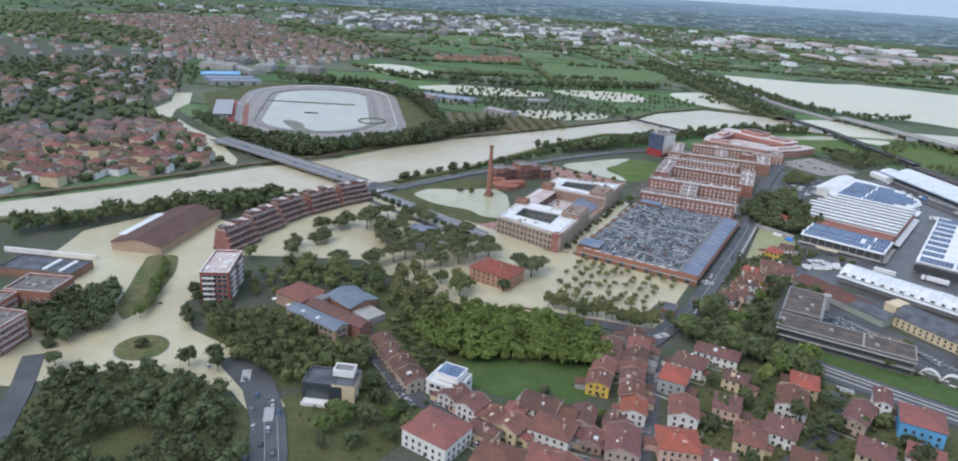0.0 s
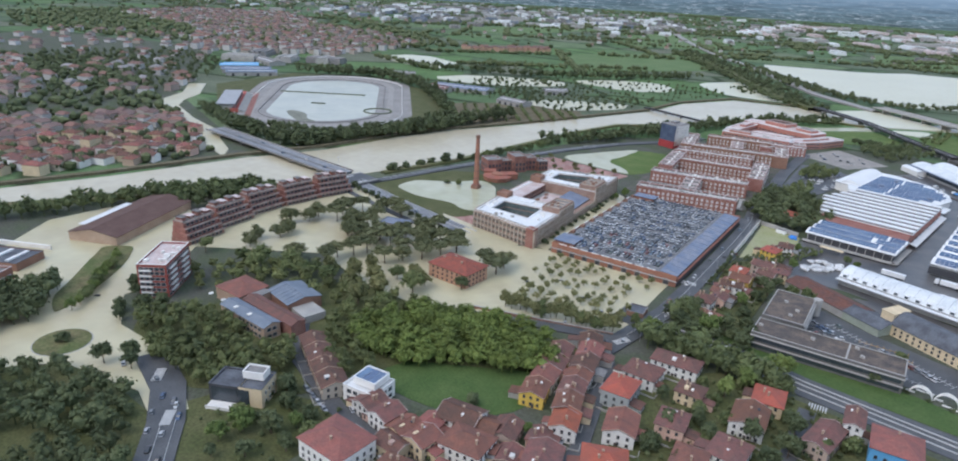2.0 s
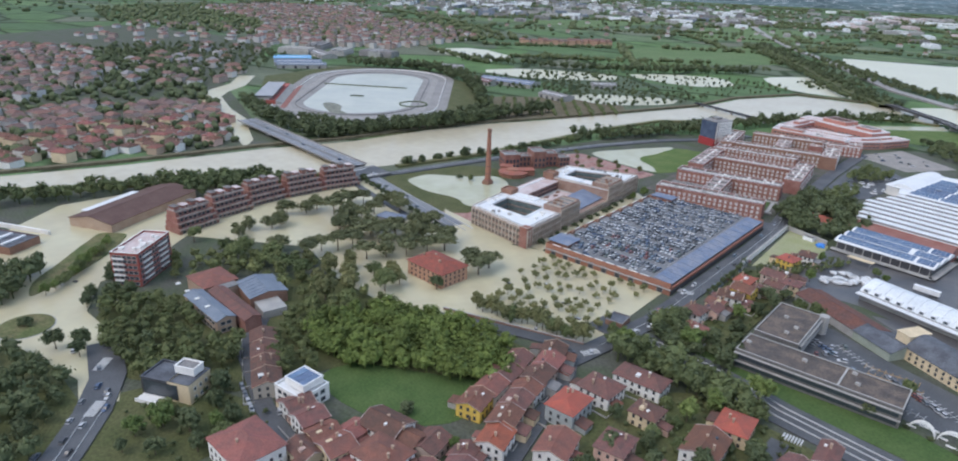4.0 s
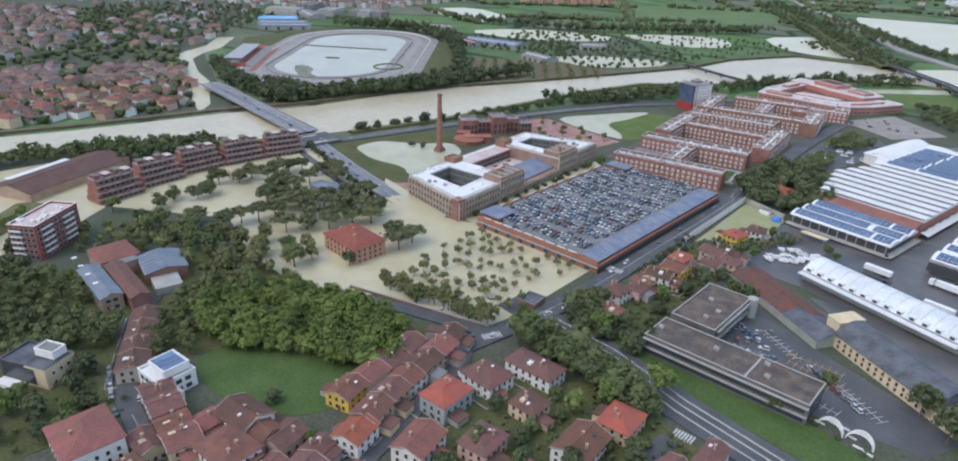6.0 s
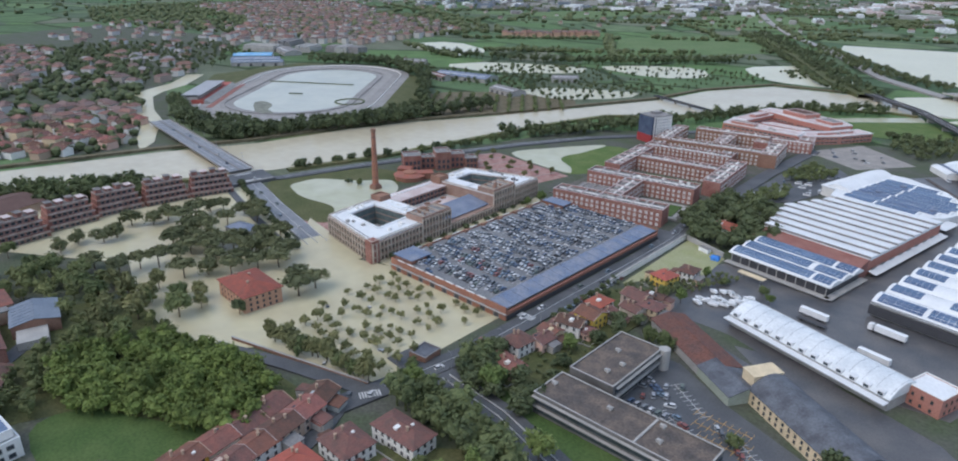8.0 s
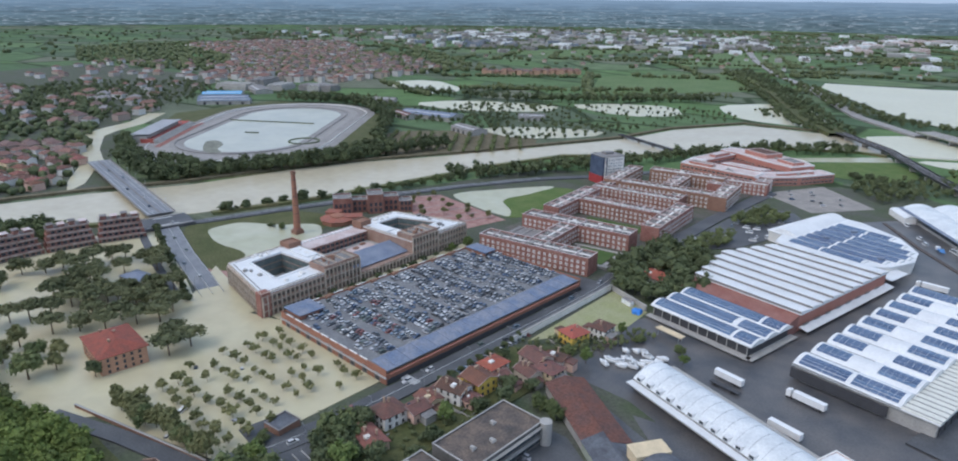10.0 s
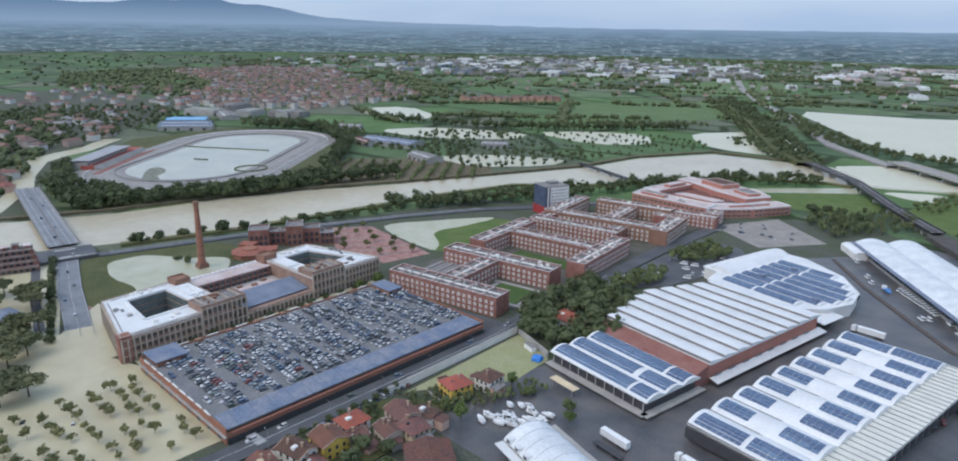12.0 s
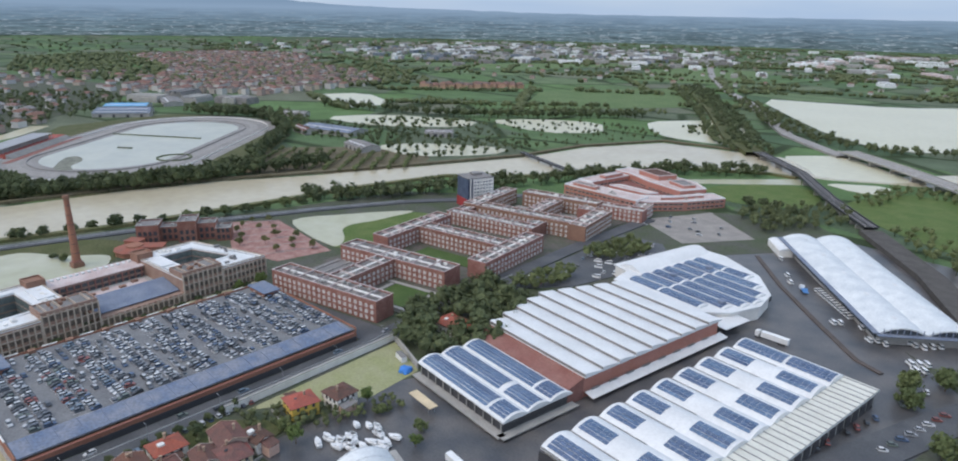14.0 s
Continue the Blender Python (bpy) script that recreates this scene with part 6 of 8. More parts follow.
# ---- trees ----
def unit_ball(cuts):
    """Directions and triangles of a low ball, made once."""
    bm = bmesh.new()
    bmesh.ops.create_icosphere(bm, subdivisions=cuts, radius=1)
    out = [q.co.copy() for q in bm.verts], [tuple(x.index for x in face.verts) for face in bm.faces]
    bm.free()
    return out


BALL = {1: unit_ball(1), 2: unit_ball(2)}


def blob(c, r, rnd, squash=1.0, cuts=1):
    """A lumpy low ball."""
    dirs, f = BALL[cuts]
    off = Vector((rnd.uniform(0, 50), rnd.uniform(0, 50), 0))
    v = []
    for q in dirs:
        k = r * (1 + 0.5 * noise.noise(q * 1.9 + off))
        v.append((c[0] + q.x * k, c[1] + q.y * k, c[2] + q.z * k * squash))
    return v, f


def clump(s, c, r, flat, rnd, per, leaf, up=0.25):
    """A small knot of foliage: a ragged core and loose leaf sprays round it."""
    s.add(*blob(c, r * 0.62, rnd, flat, 1))
    for _ in range(int(per * 1.5)):
        d = Vector((rnd.gauss(0, 1), rnd.gauss(0, 1), rnd.gauss(up, 1))).normalized()
        p = Vector(c) + Vector((d.x * r, d.y * r, d.z * r * flat)) * rnd.uniform(0.55, 1.4)
        n = (d + Vector((rnd.uniform(-1, 1), rnd.uniform(-1, 1), rnd.uniform(-1, 1))) * 0.75 + Vector((0, 0, 0.35))).normalized()
        t = n.orthogonal().normalized()
        b = n.cross(t)
        t, b = t * leaf * rnd.uniform(0.6, 1.6), b * leaf * rnd.uniform(0.5, 1.3)
        s.add([p + t, p + b, p - t, p - b], [(0, 1, 2, 3)])


def crown(kind, rnd, leaf=0.42, per=18, knots=30):
    """Many small knots set unevenly over a rough dome; unit: metres."""
    H, R, low, flat = {"round": (9, 3.6, 0.30, 0.9), "pine": (8.4, 4.7, 0.60, 0.5), "small": (3.6, 1.7, 0.36, 0.85), "tall": (13, 2.0, 0.14, 1.4), "bush": (2.4, 2.0, 0.0, 0.8), "spread": (8, 4.6, 0.33, 0.75), "low": (6.6, 3.5, 0.06, 0.95)}[kind]
    s = Solid()
    mid, half = H * (low + (1 - low) * 0.5), H * (1 - low) * 0.5
    s.add(*blob((0, 0, mid), R * 0.55, rnd, half / R, 2))
    lean, wobble = rnd.uniform(0, 6.28), rnd.uniform(0.12, 0.3)
    for i in range(knots):
        a, u = rnd.uniform(0, 6.283), rnd.uniform(-0.7, 1.0)
        ring = math.sqrt(max(0.03, 1 - u * u))
        k = rnd.uniform(0.55, 0.92) * (1 + wobble * math.sin(2 * a + lean))
        r = R * rnd.uniform(0.2, 0.36)
        clump(s, (R * k * ring * math.cos(a), R * k * ring * math.sin(a), mid + u * half * min(k, 0.9)), r, flat, rnd, per, leaf)
    return s, H, low


def trunk(H, low, rnd, thick):
    s = Solid().ring(0, 0, thick, thick * 0.6, -0.6, H * (low + 0.15), 7)
    for i in range(4):
        a = i * 1.57 + rnd.uniform(-0.4, 0.4)
        z = H * (low + 0.02 + 0.04 * i)
        e = (math.cos(a) * H * 0.16, math.sin(a) * H * 0.16, z + H * 0.17)
        k = thick * 0.4
        s.add([(k, 0, z), (-k / 2, k, z), (-k / 2, -k, z), (e[0] + k / 3, e[1], e[2]), (e[0] - k / 4, e[1] + k / 3, e[2]), (e[0] - k / 4, e[1] - k / 3, e[2])], [(0, 1, 4, 3), (1, 2, 5, 4), (2, 0, 3, 5)])
    return s


trnd = random.Random(21)
TREES = {}
for key, kind, leafmat, thick, opts in (
    ("tree", "round", LEAF, 0.28, {}), ("fresh", "round", LEAF_FRESH, 0.28, {}), ("dark", "round", LEAF_DARK, 0.28, {}), ("dull", "round", LEAF_DRY, 0.26, {}),
    ("pine", "pine", LEAF_PINE, 0.32, dict(knots=34)), ("lot", "small", LEAF_LOT, 0.09, dict(leaf=0.26, per=10, knots=16)), ("lot2", "small", LEAF_LOT, 0.09, dict(leaf=0.26, per=12, knots=12)),
    ("low", "low", LEAF_DARK, 0.26, {}), ("low_fresh", "low", LEAF, 0.26, {}), ("bush", "bush", LEAF_DARK, 0.08, dict(leaf=0.3, per=12, knots=14)), ("spread", "spread", LEAF, 0.3, dict(knots=34)), ("spread_dark", "spread", LEAF_PINE, 0.3, dict(knots=34))):
    TREES[key] = []
    for k in range(3):
        s, H, low = crown(kind, trnd, **opts)
        TREES[key].append((trunk(H, low, trnd, thick).mesh("trunk", BARK), s.mesh("crown", leafmat)))
NAMES = {"tree": ("tree", "broad-crowned green tree in leaf"), "fresh": ("tree", "fresh light-green broadleaf tree"), "dark": ("tree", "dark green broadleaf tree"), "dull": ("tree", "thin olive-green tree in spring leaf"), "pine": ("pine_tree", "dark umbrella pine with a flat crown"), "lot": ("young_tree", "small young tree standing in flood water"), "lot2": ("young_tree", "small dark young tree in flood water"), "low": ("tree", "round dark green tree branching near the ground"), "low_fresh": ("tree", "round green tree branching near the ground"), "bush": ("bush", "low dark green bush"), "spread": ("tree", "wide spreading green tree"), "spread_dark": ("tree", "wide dark green tree standing in flood water")}


def tree(key, x, y, size=1.0, group="", label="", z=0.0):
    name, lab = NAMES[key]
    me_t, me_c = TREES[key][trnd.randrange(3)]
    t = thing(name, x, y, z, trnd.uniform(0, 360), label or lab, "bush" if key == "bush" else "tree", group)
    t.scale = (size * trnd.uniform(0.9, 1.1),) * 2 + (size * trnd.uniform(0.88, 1.12),)
    put("trunk", me_t, t, Matrix())
    put("crown", me_c, t, Matrix())
    return t


def wood(name, places, leafmat, label, rnd, size=(0.8, 1.2), flat=0.9, leaf=0.42, per=7, lobes=12):
    """A stand of trees that nobody could count, as one mesh of lobes and leaf clumps."""
    s = Solid()
    for x, y in places:
        k = rnd.uniform(*size)
        R, H = 3.7 * k, 8.4 * k * rnd.uniform(0.85, 1.15)
        s.add(*blob((x, y, H * 0.55), R * 0.72, rnd, 0.9, 1))
        for i in range(lobes):
            a, u = rnd.uniform(0, 6.283), rnd.uniform(-0.35, 1.0)
            ring = R * math.sqrt(max(0.03, 1 - u * u)) * rnd.uniform(0.6, 0.95)
            clump(s, (x + ring * math.cos(a), y + ring * math.sin(a), H * (0.55 + 0.36 * u)), R * rnd.uniform(0.24, 0.42), flat, rnd, per, leaf * k, 0.5)
        s.add(*(lambda q: (q.v, q.f))(Solid().ring(x, y, 0.3 * k, 0.2 * k, -0.3, H * 0.5, 5)))
    me = bpy.data.meshes.new(name)
    me.from_pydata(s.v, [], s.f)
    me.materials.append(leafmat)
    ob = new(name, me)
    return tagged(ob, label, "trees", "", "stuff")


def wood_mat(name, a, b):
    m = leaves(name, a, b)
    n, l = m.node_tree.nodes, m.node_tree.links
    big = n.new("ShaderNodeTexNoise")
    big.inputs["Scale"].default_value = 0.07
    l.new(n["Geometry"].outputs["Position"], big.inputs["Vector"])
    mul = n.new("ShaderNodeHueSaturation")
    rng = n.new("ShaderNodeMapRange")
    rng.inputs["From Min"].default_value, rng.inputs["From Max"].default_value = 0.3, 0.7
    rng.inputs["To Min"].default_value, rng.inputs["To Max"].default_value = 0.72, 1.3
    l.new(big.outputs["Fac"], rng.inputs["Value"])
    l.new(rng.outputs["Result"], mul.inputs["Value"])
    src = n["Principled BSDF"].inputs["Base Color"].links[0].from_socket
    l.new(src, mul.inputs["Color"])
    l.new(mul.outputs["Color"], n["Principled BSDF"].inputs["Base Color"])
    return m


WOODF = wood_mat("thicket_foliage", (0.094, 0.133, 0.033), (0.125, 0.165, 0.043))
WOODL = wood_mat("olive_wood_foliage", (0.098, 0.115, 0.043), (0.133, 0.147, 0.058))
WOODG = wood_mat("wood_foliage", (0.088, 0.111, 0.045), (0.118, 0.140, 0.058))
WOODD = wood_mat("dark_wood_foliage", (0.075, 0.095, 0.045), (0.107, 0.126, 0.056))
wr = random.Random(5)
wood("thicket", scatter([(-150, 255), (-172, 272), (-150, 306), (-112, 318), (-90, 316), (-68, 300), (-75, 285), (-108, 272), (-128, 258)], 3.7, wr, 5000), WOODF, "dense fresh green thicket beside a lawn", wr, (0.55, 1.4), leaf=0.42, per=13, lobes=15)
wood("wood", scatter([(-184, 268), (-176, 254), (-160, 238), (-146, 232), (-138, 246), (-152, 258), (-170, 274), (-186, 284)], 6.2, wr, 900), WOODL, "green trees between the lane houses and the thicket", wr, (0.7, 1.2))
wood("park_trees", [p for p in scatter([(-272, 146), (-250, 170), (-225, 172), (-196, 174), (-186, 160), (-165, 145), (-150, 110), (-130, 60), (-190, 60), (-235, 100)], 6.2, wr) if math.hypot(p[0] + 212, p[1] - 128) > 12], WOODD, "dense dark park trees", wr, (0.8, 1.35))
wood("wood", scatter([(-262, 214), (-240, 238), (-222, 240), (-200, 226), (-178, 236), (-165, 225), (-182, 196), (-210, 196), (-235, 198)], 6.6, wr), WOODL, "dense green trees round the school", wr, (0.8, 1.3))
wood("wood", scatter([(-195, 284), (-170, 270), (-150, 306), (-165, 312), (-225, 316), (-258, 300), (-262, 268), (-232, 280)], 9.5, wr), WOODL, "green trees between school and flood", wr, (0.8, 1.25))
wood("wood", [p for p in scatter([(-54, 606), (-30, 572), (-6, 572), (14, 606), (-8, 650), (-42, 655)], 5.6, wr) if (p[0] + 20) ** 2 + (p[1] - 597) ** 2 > 120], WOODD, "dark dense trees round a red-roofed house", wr, (0.9, 1.75))
wood("wood", scatter([(-335, 160), (-300, 165), (-298, 185), (-318, 206), (-330, 214), (-336, 190)], 5.0, wr), WOODD, "dark trees beside the red flats", wr, (1.0, 1.5))
wood("wood", scatter([(-292, 266), (-262, 300), (-238, 286), (-252, 262), (-262, 250), (-272, 256)], 7.5, wr), WOODL, "green trees beside the tall flats", wr, (0.7, 1.1))
wood("hedge_wood", scatter([(-700, 580), (-640, 545), (-575, 522), (-450, 512), (-415, 640), (-392, 668), (-402, 745), (-440, 735), (-440, 660), (-475, 560), (-590, 545)], 7.0, wr), WOODD, "dark tree belt round the racecourse", wr, (1.1, 1.6))
wood("hedge_wood", [(x + wr.uniform(-5, 5), y + wr.uniform(-5, 5)) for x, y, h in along([(-566, 519), (-510, 511), (-462, 512), (-436, 572), (-408, 634), (-397, 690), (-390, 740), (-376, 795)], 4.2)] + [(x + wr.uniform(-6, 6), y + wr.uniform(-6, 6)) for x, y, h in along([(-446, 752), (-490, 800), (-560, 870), (-640, 915), (-720, 935), (-800, 880)], 6)], WOODD, "tall dark tree belt between racecourse and river", wr, (1.5, 2.1))
wood("riverside_wood", scatter([(-292, 705), (-250, 745), (-205, 860), (-172, 905), (-140, 985), (-100, 1045), (-30, 1090), (-30, 1065), (-100, 1010), (-145, 925), (-180, 850), (-240, 735), (-270, 700)], 7.4, wr), WOODD, "dark riverside trees", wr, (1.1, 1.7))
wood("riverside_wood", scatter([(-470, 235), (-452, 275), (-420, 345), (-385, 395), (-372, 385), (-410, 322), (-438, 262), (-455, 228)], 7.0, wr), WOODG, "dark trees along the river bank", wr, (1.0, 1.6))
wood("riverside_wood", scatter([(-420, 345), (-385, 400), (-355, 405), (-350, 380), (-385, 330)], 7.2, wr), WOODG, "green trees behind the terraced flats", wr, (1.1, 1.6))
wood("rail_wood", scatter([(-480, 1880), (-250, 1490), (-120, 1235), (-70, 1175), (-40, 1180), (-95, 1270), (-225, 1530), (-440, 1900)], 8.5, wr, 3500), WOODD, "trees along the railway embankment", wr, (1.1, 1.7), lobes=8, per=4)
wood("rail_wood", [(x + wr.uniform(-4, 4), y + wr.uniform(-4, 4)) for x, y, h in along([(-500, 1880), (-285, 1510), (-155, 1255), (-100, 1185)], 6)], WOODD, "dark trees along the railway", wr, (1.0, 1.6), lobes=8, per=4)
wood("lake_wood", scatter([(-290, 1760), (-95, 1440), (-10, 1345), (40, 1320), (110, 1370), (120, 1345), (40, 1290), (-40, 1320), (-140, 1430), (-320, 1740)], 9, wr, 2500), WOODD, "dark trees along the flooded lake", wr, (0.9, 1.5))
wood("verge_wood", scatter([(60, 905), (90, 960), (60, 1000), (20, 950), (10, 905), (40, 880)], 7, wr), WOODD, "dark bushes and trees by the railway", wr, (0.6, 1.1))
wood("verge_wood", scatter([(64, 1030), (86, 1100), (110, 1118), (180, 1110), (150, 1082), (98, 1076), (84, 1010)], 8.5, wr) + scatter([(112, 940), (128, 968), (180, 900), (236, 800), (216, 790), (165, 860)], 8.5, wr), WOODG, "trees and bushes between railway and motorway", wr, (0.6, 1.1), lobes=8, per=5)
wood("verge_wood", scatter([(140, 1060), (230, 960), (300, 800), (330, 820), (260, 980), (160, 1090)], 9, wr), WOODG, "trees beside the motorway", wr, (0.8, 1.3))
wood("verge_wood", scatter([(-34, 664), (-20, 672), (-14, 700), (-26, 706)], 5, wr) + scatter([(-30, 740), (-10, 745), (0, 775), (-24, 790)], 5.5, wr), WOODG, "green trees and bushes beside the main road", wr, (0.7, 1.1))
wood("verge_wood", scatter([(-52, 350), (-30, 354), (-8, 350), (12, 344), (24, 336), (14, 332), (-8, 336), (-44, 340)], 4.6, wr) + scatter([(-44, 374), (-32, 372), (-28, 386), (-42, 386)], 6, wr, 200), WOODG, "green trees along the underpass", wr, (0.9, 1.6))
wood("orchard_rows", [(-478 + 13 * r + 0.72 * k * 5 + wr.uniform(-1, 1), 812 + 8 * r - 0.0 * k + (-1.0 + 0.0) * k * 5 * 0.95 + wr.uniform(-1, 1)) for r in range(11) for k in range(17) if inside(-478 + 13 * r + 3.6 * k, 812 + 8 * r - 4.75 * k, [(-405, 712), (-345, 770), (-300, 850), (-340, 920), (-440, 880), (-500, 815)])], WOODG, "rows of orchard trees", wr, (0.55, 0.95), lobes=4, per=4)
plant = []
for r in range(16):
    for k in range(26):
        x, y = -620 + r * 21 + k * 9.5, 1010 + r * 17 - k * 4.0 + (r % 3) * 3
        if wr.random() < 0.62:
            plant.append((x + wr.uniform(-2, 2), y + wr.uniform(-2, 2)))
wood("plantation", [p for p in plant if inside(p[0], p[1], [(-600, 1010), (-480, 1190), (-300, 1290), (-200, 1215), (-250, 1090), (-290, 1000), (-420, 960)])], WOODD, "plantation rows standing in flood water", wr, (0.5, 1.0), lobes=6, per=3)
wood("far_wood", scatter([(-560, 880), (-420, 900), (-330, 880), (-290, 960), (-270, 1060), (-360, 1010), (-480, 1000), (-600, 960)], 11, wr, 1500), WOODD, "dark trees beyond the river", wr, (0.7, 1.2), lobes=6, per=3)
wood("far_wood", scatter([(-830, 870), (-700, 940), (-560, 890), (-540, 915), (-700, 1000), (-900, 930)], 10, wr, 1800), WOODD, "dark trees behind the racecourse", wr, (0.8, 1.4), lobes=6, per=3)
wood("far_wood", [(x + wr.uniform(-6, 6), y + wr.uniform(-6, 6)) for x, y, h in along([(-560, 1130), (-460, 1205), (-313, 1366)], 4.5)] + [(x + wr.uniform(-8, 8), y + wr.uniform(-8, 8)) for x, y, h in along([(-760, 1090), (-640, 1110), (-560, 1140)], 7)], WOODD, "tall dark tree belt beside flooded fields", wr, (1.4, 2.1), lobes=7, per=4)
wood("far_wood", scatter([(-680, 1220), (-500, 1300), (-440, 1260), (-300, 1420), (-310, 1460), (-480, 1330), (-700, 1280)], 10, wr, 1800), WOODG, "belt of trees along flooded fields", wr, (0.8, 1.3), lobes=6, per=3)
wood("far_wood", scatter([(-1010, 540), (-890, 500), (-790, 560), (-800, 600), (-850, 680), (-900, 760), (-1000, 880), (-1180, 900), (-1300, 700)], 12.5, wr, 2000), WOODD, "dark trees between houses and racecourse", wr, (0.9, 1.5), lobes=6, per=3)

# single trees
gtr = "trees in the flooded car park"
for i in range(9):
    for j in range(9):
        x, y = -128 + i * 7.7 + trnd.uniform(-1.6, 1.6), 344 + j * 8.6 + trnd.uniform(-1.8, 1.8)
        if inside(x, y, [(-122, 340), (-62, 350), (-62, 416), (-136, 420), (-140, 400)]) and trnd.random() < 0.86:
            tree(trnd.choice(["lot", "lot", "lot2"]), x, y, trnd.uniform(0.85, 1.35) * (1.3 if j < 4 else 1.15), gtr)
for i in range(15):
    x = -122 + i * 4.2
    tree(trnd.choice(["low_fresh", "dull", "dull"]), x + trnd.uniform(-1, 1), 336 + (x + 122) * 0.13 + trnd.uniform(-1.5, 1.5), trnd.uniform(0.9, 1.2), "row of trees by the lane")
for x, y in ((-255, 314), (-235, 319), (-238, 331), (-231, 338), (-228, 347), (-236, 359), (-223, 364), (-248, 355), (-221, 377), (-214, 387), (-203, 391), (-191, 392), (-201, 370), (-190, 373), (-184, 382), (-159, 377), (-148, 380), (-147, 369)):
    tree("pine", x, y, trnd.uniform(1.15, 1.5), "umbrella pines in the flood")
for x, y in ((-209, 341), (-203, 351), (-195, 360), (-282, 378), (-267, 376), (-256, 380), (-288, 390), (-250, 368), (-284, 407), (-271, 414), (-262, 419), (-262, 397), (-224, 397), (-230, 385), (-242, 376), (-274, 386), (-292, 402), (-252, 412), (-236, 369), (-216, 395), (-208, 381), (-228, 374), (-262, 372), (-258, 362), (-212, 361), (-214, 404)):
    tree(trnd.choice(["pine", "spread_dark"]), x, y, trnd.uniform(1.15, 1.5), "dark trees in the flooded grove")
for x, y in ((-305, 356), (-297, 366), (-298, 376), (-290, 333), (-299, 322), (-292, 310), (-291, 341)):
    tree("spread_dark", x, y, trnd.uniform(1.0, 1.3), "trees before the terraced flats")
for x, y in ((-275, 290), (-266, 297), (-234, 300), (-244, 295), (-226, 312), (-216, 301), (-206, 311), (-183, 305), (-171, 319), (-186, 291), (-171, 293), (-189, 328), (-181, 335), (-171, 330), (-206, 326), (-306, 288), (-251, 306), (-258, 284), (-200, 298), (-195, 316)):
    tree(trnd.choice(["tree", "dull", "dull", "spread"]), x, y, trnd.uniform(1.05, 1.5), "olive-green trees in the flooded park")
tree("dark", -152, 339, 1.0, "", "dark round tree before the flooded house")
riverline = along([(-330, 505), (-318, 551), (-300, 585), (-286, 620), (-276, 660), (-266, 700), (-250, 735), (-222, 790)], 15)
for x, y, h in riverline:
    tree(trnd.choice(["low", "low", "low_fresh"]), x - 3 + trnd.uniform(-1, 1), y + trnd.uniform(-2, 2), trnd.uniform(1.0, 1.5), "row of trees along the riverside road")
for x, y, h in along([(-200, 402), (-268, 424), (-335, 446)], 9):
    tree("low", x + 1.5, y + 2, trnd.uniform(0.6, 0.9), "trees along the avenue")
for x, y in ((-248, 621), (-236, 627), (-212, 625), (-193, 625), (-224, 606), (-205, 612), (-256, 634), (-182, 618), (-240, 612), (-228, 634), (-200, 634), (-186, 608), (-214, 598), (-246, 642), (-174, 628)):
    tree("dull", x, y, trnd.uniform(0.5, 0.75), "trees on the red square")
for x, y, k in ((8, 938, 1.1), (16, 946, 1.2), (1, 950, 1.0), (22, 958, 1.0), (34, 924, 1.1), (26, 934, 1.2), (44, 934, 1.0), (12, 926, 0.9)):
    tree(trnd.choice(["dark", "low"]), x, y, k, "dark trees between the campus car park and the railway")
for x, y, k in ((167, 674, 1.3), (176, 700, 1.6), (182, 641, 1.6), (163, 689, 1.4), (190, 668, 1.5), (200, 700, 1.6)):
    tree("low_fresh", x, y, k, "trees beside the road")
for x, y, k in ((-267, 181, 0.6), (-290, 232, 0.8), (-282, 228, 0.7), (-268, 222, 0.9), (-258, 226, 0.9), (-276, 214, 0.8), (-266, 208, 0.6), (-228, 190, 0.8), (-222, 186, 0.7), (-236, 182, 0.8), (-215, 204, 0.9), (-208, 208, 0.7), (-302, 158, 0.6), (-310, 164, 0.5), (-284, 150, 0.7)):
    tree(trnd.choice(["low", "dark"]), x, y, k * 1.3, "street trees at the roundabout")
for x, y, h in along([(-299, 204), (-316, 228), (-346, 256)], 4.2):
    tree("spread" if trnd.random() < 0.4 else "fresh", x + 4 + trnd.uniform(-2, 2), y - 2 + trnd.uniform(-2, 2), trnd.uniform(0.45, 0.8), "trees on the flooded verge")
for x, y, k in ((-266, 508, 0.55), (-140, 190, 0.8), (-150, 185, 0.9), (-146, 205, 0.8), (-155, 212, 0.9), (-135, 204, 0.7), (-182, 214, 0.9), (-128, 186, 0.6), (-8, 300, 0.7), (-2, 318, 0.8), (4, 330, 0.8), (-6, 338, 0.9), (26, 310, 0.7), (30, 296, 0.8), (-24, 300, 0.6), (-18, 268, 0.7), (-6, 292, 0.6), (0, 282, 0.6), (22, 282, 0.7), (-60, 246, 0.5)):
    tree(trnd.choice(["low", "low_fresh", "dark", "fresh"]), x, y, k * 1.4, "garden trees")
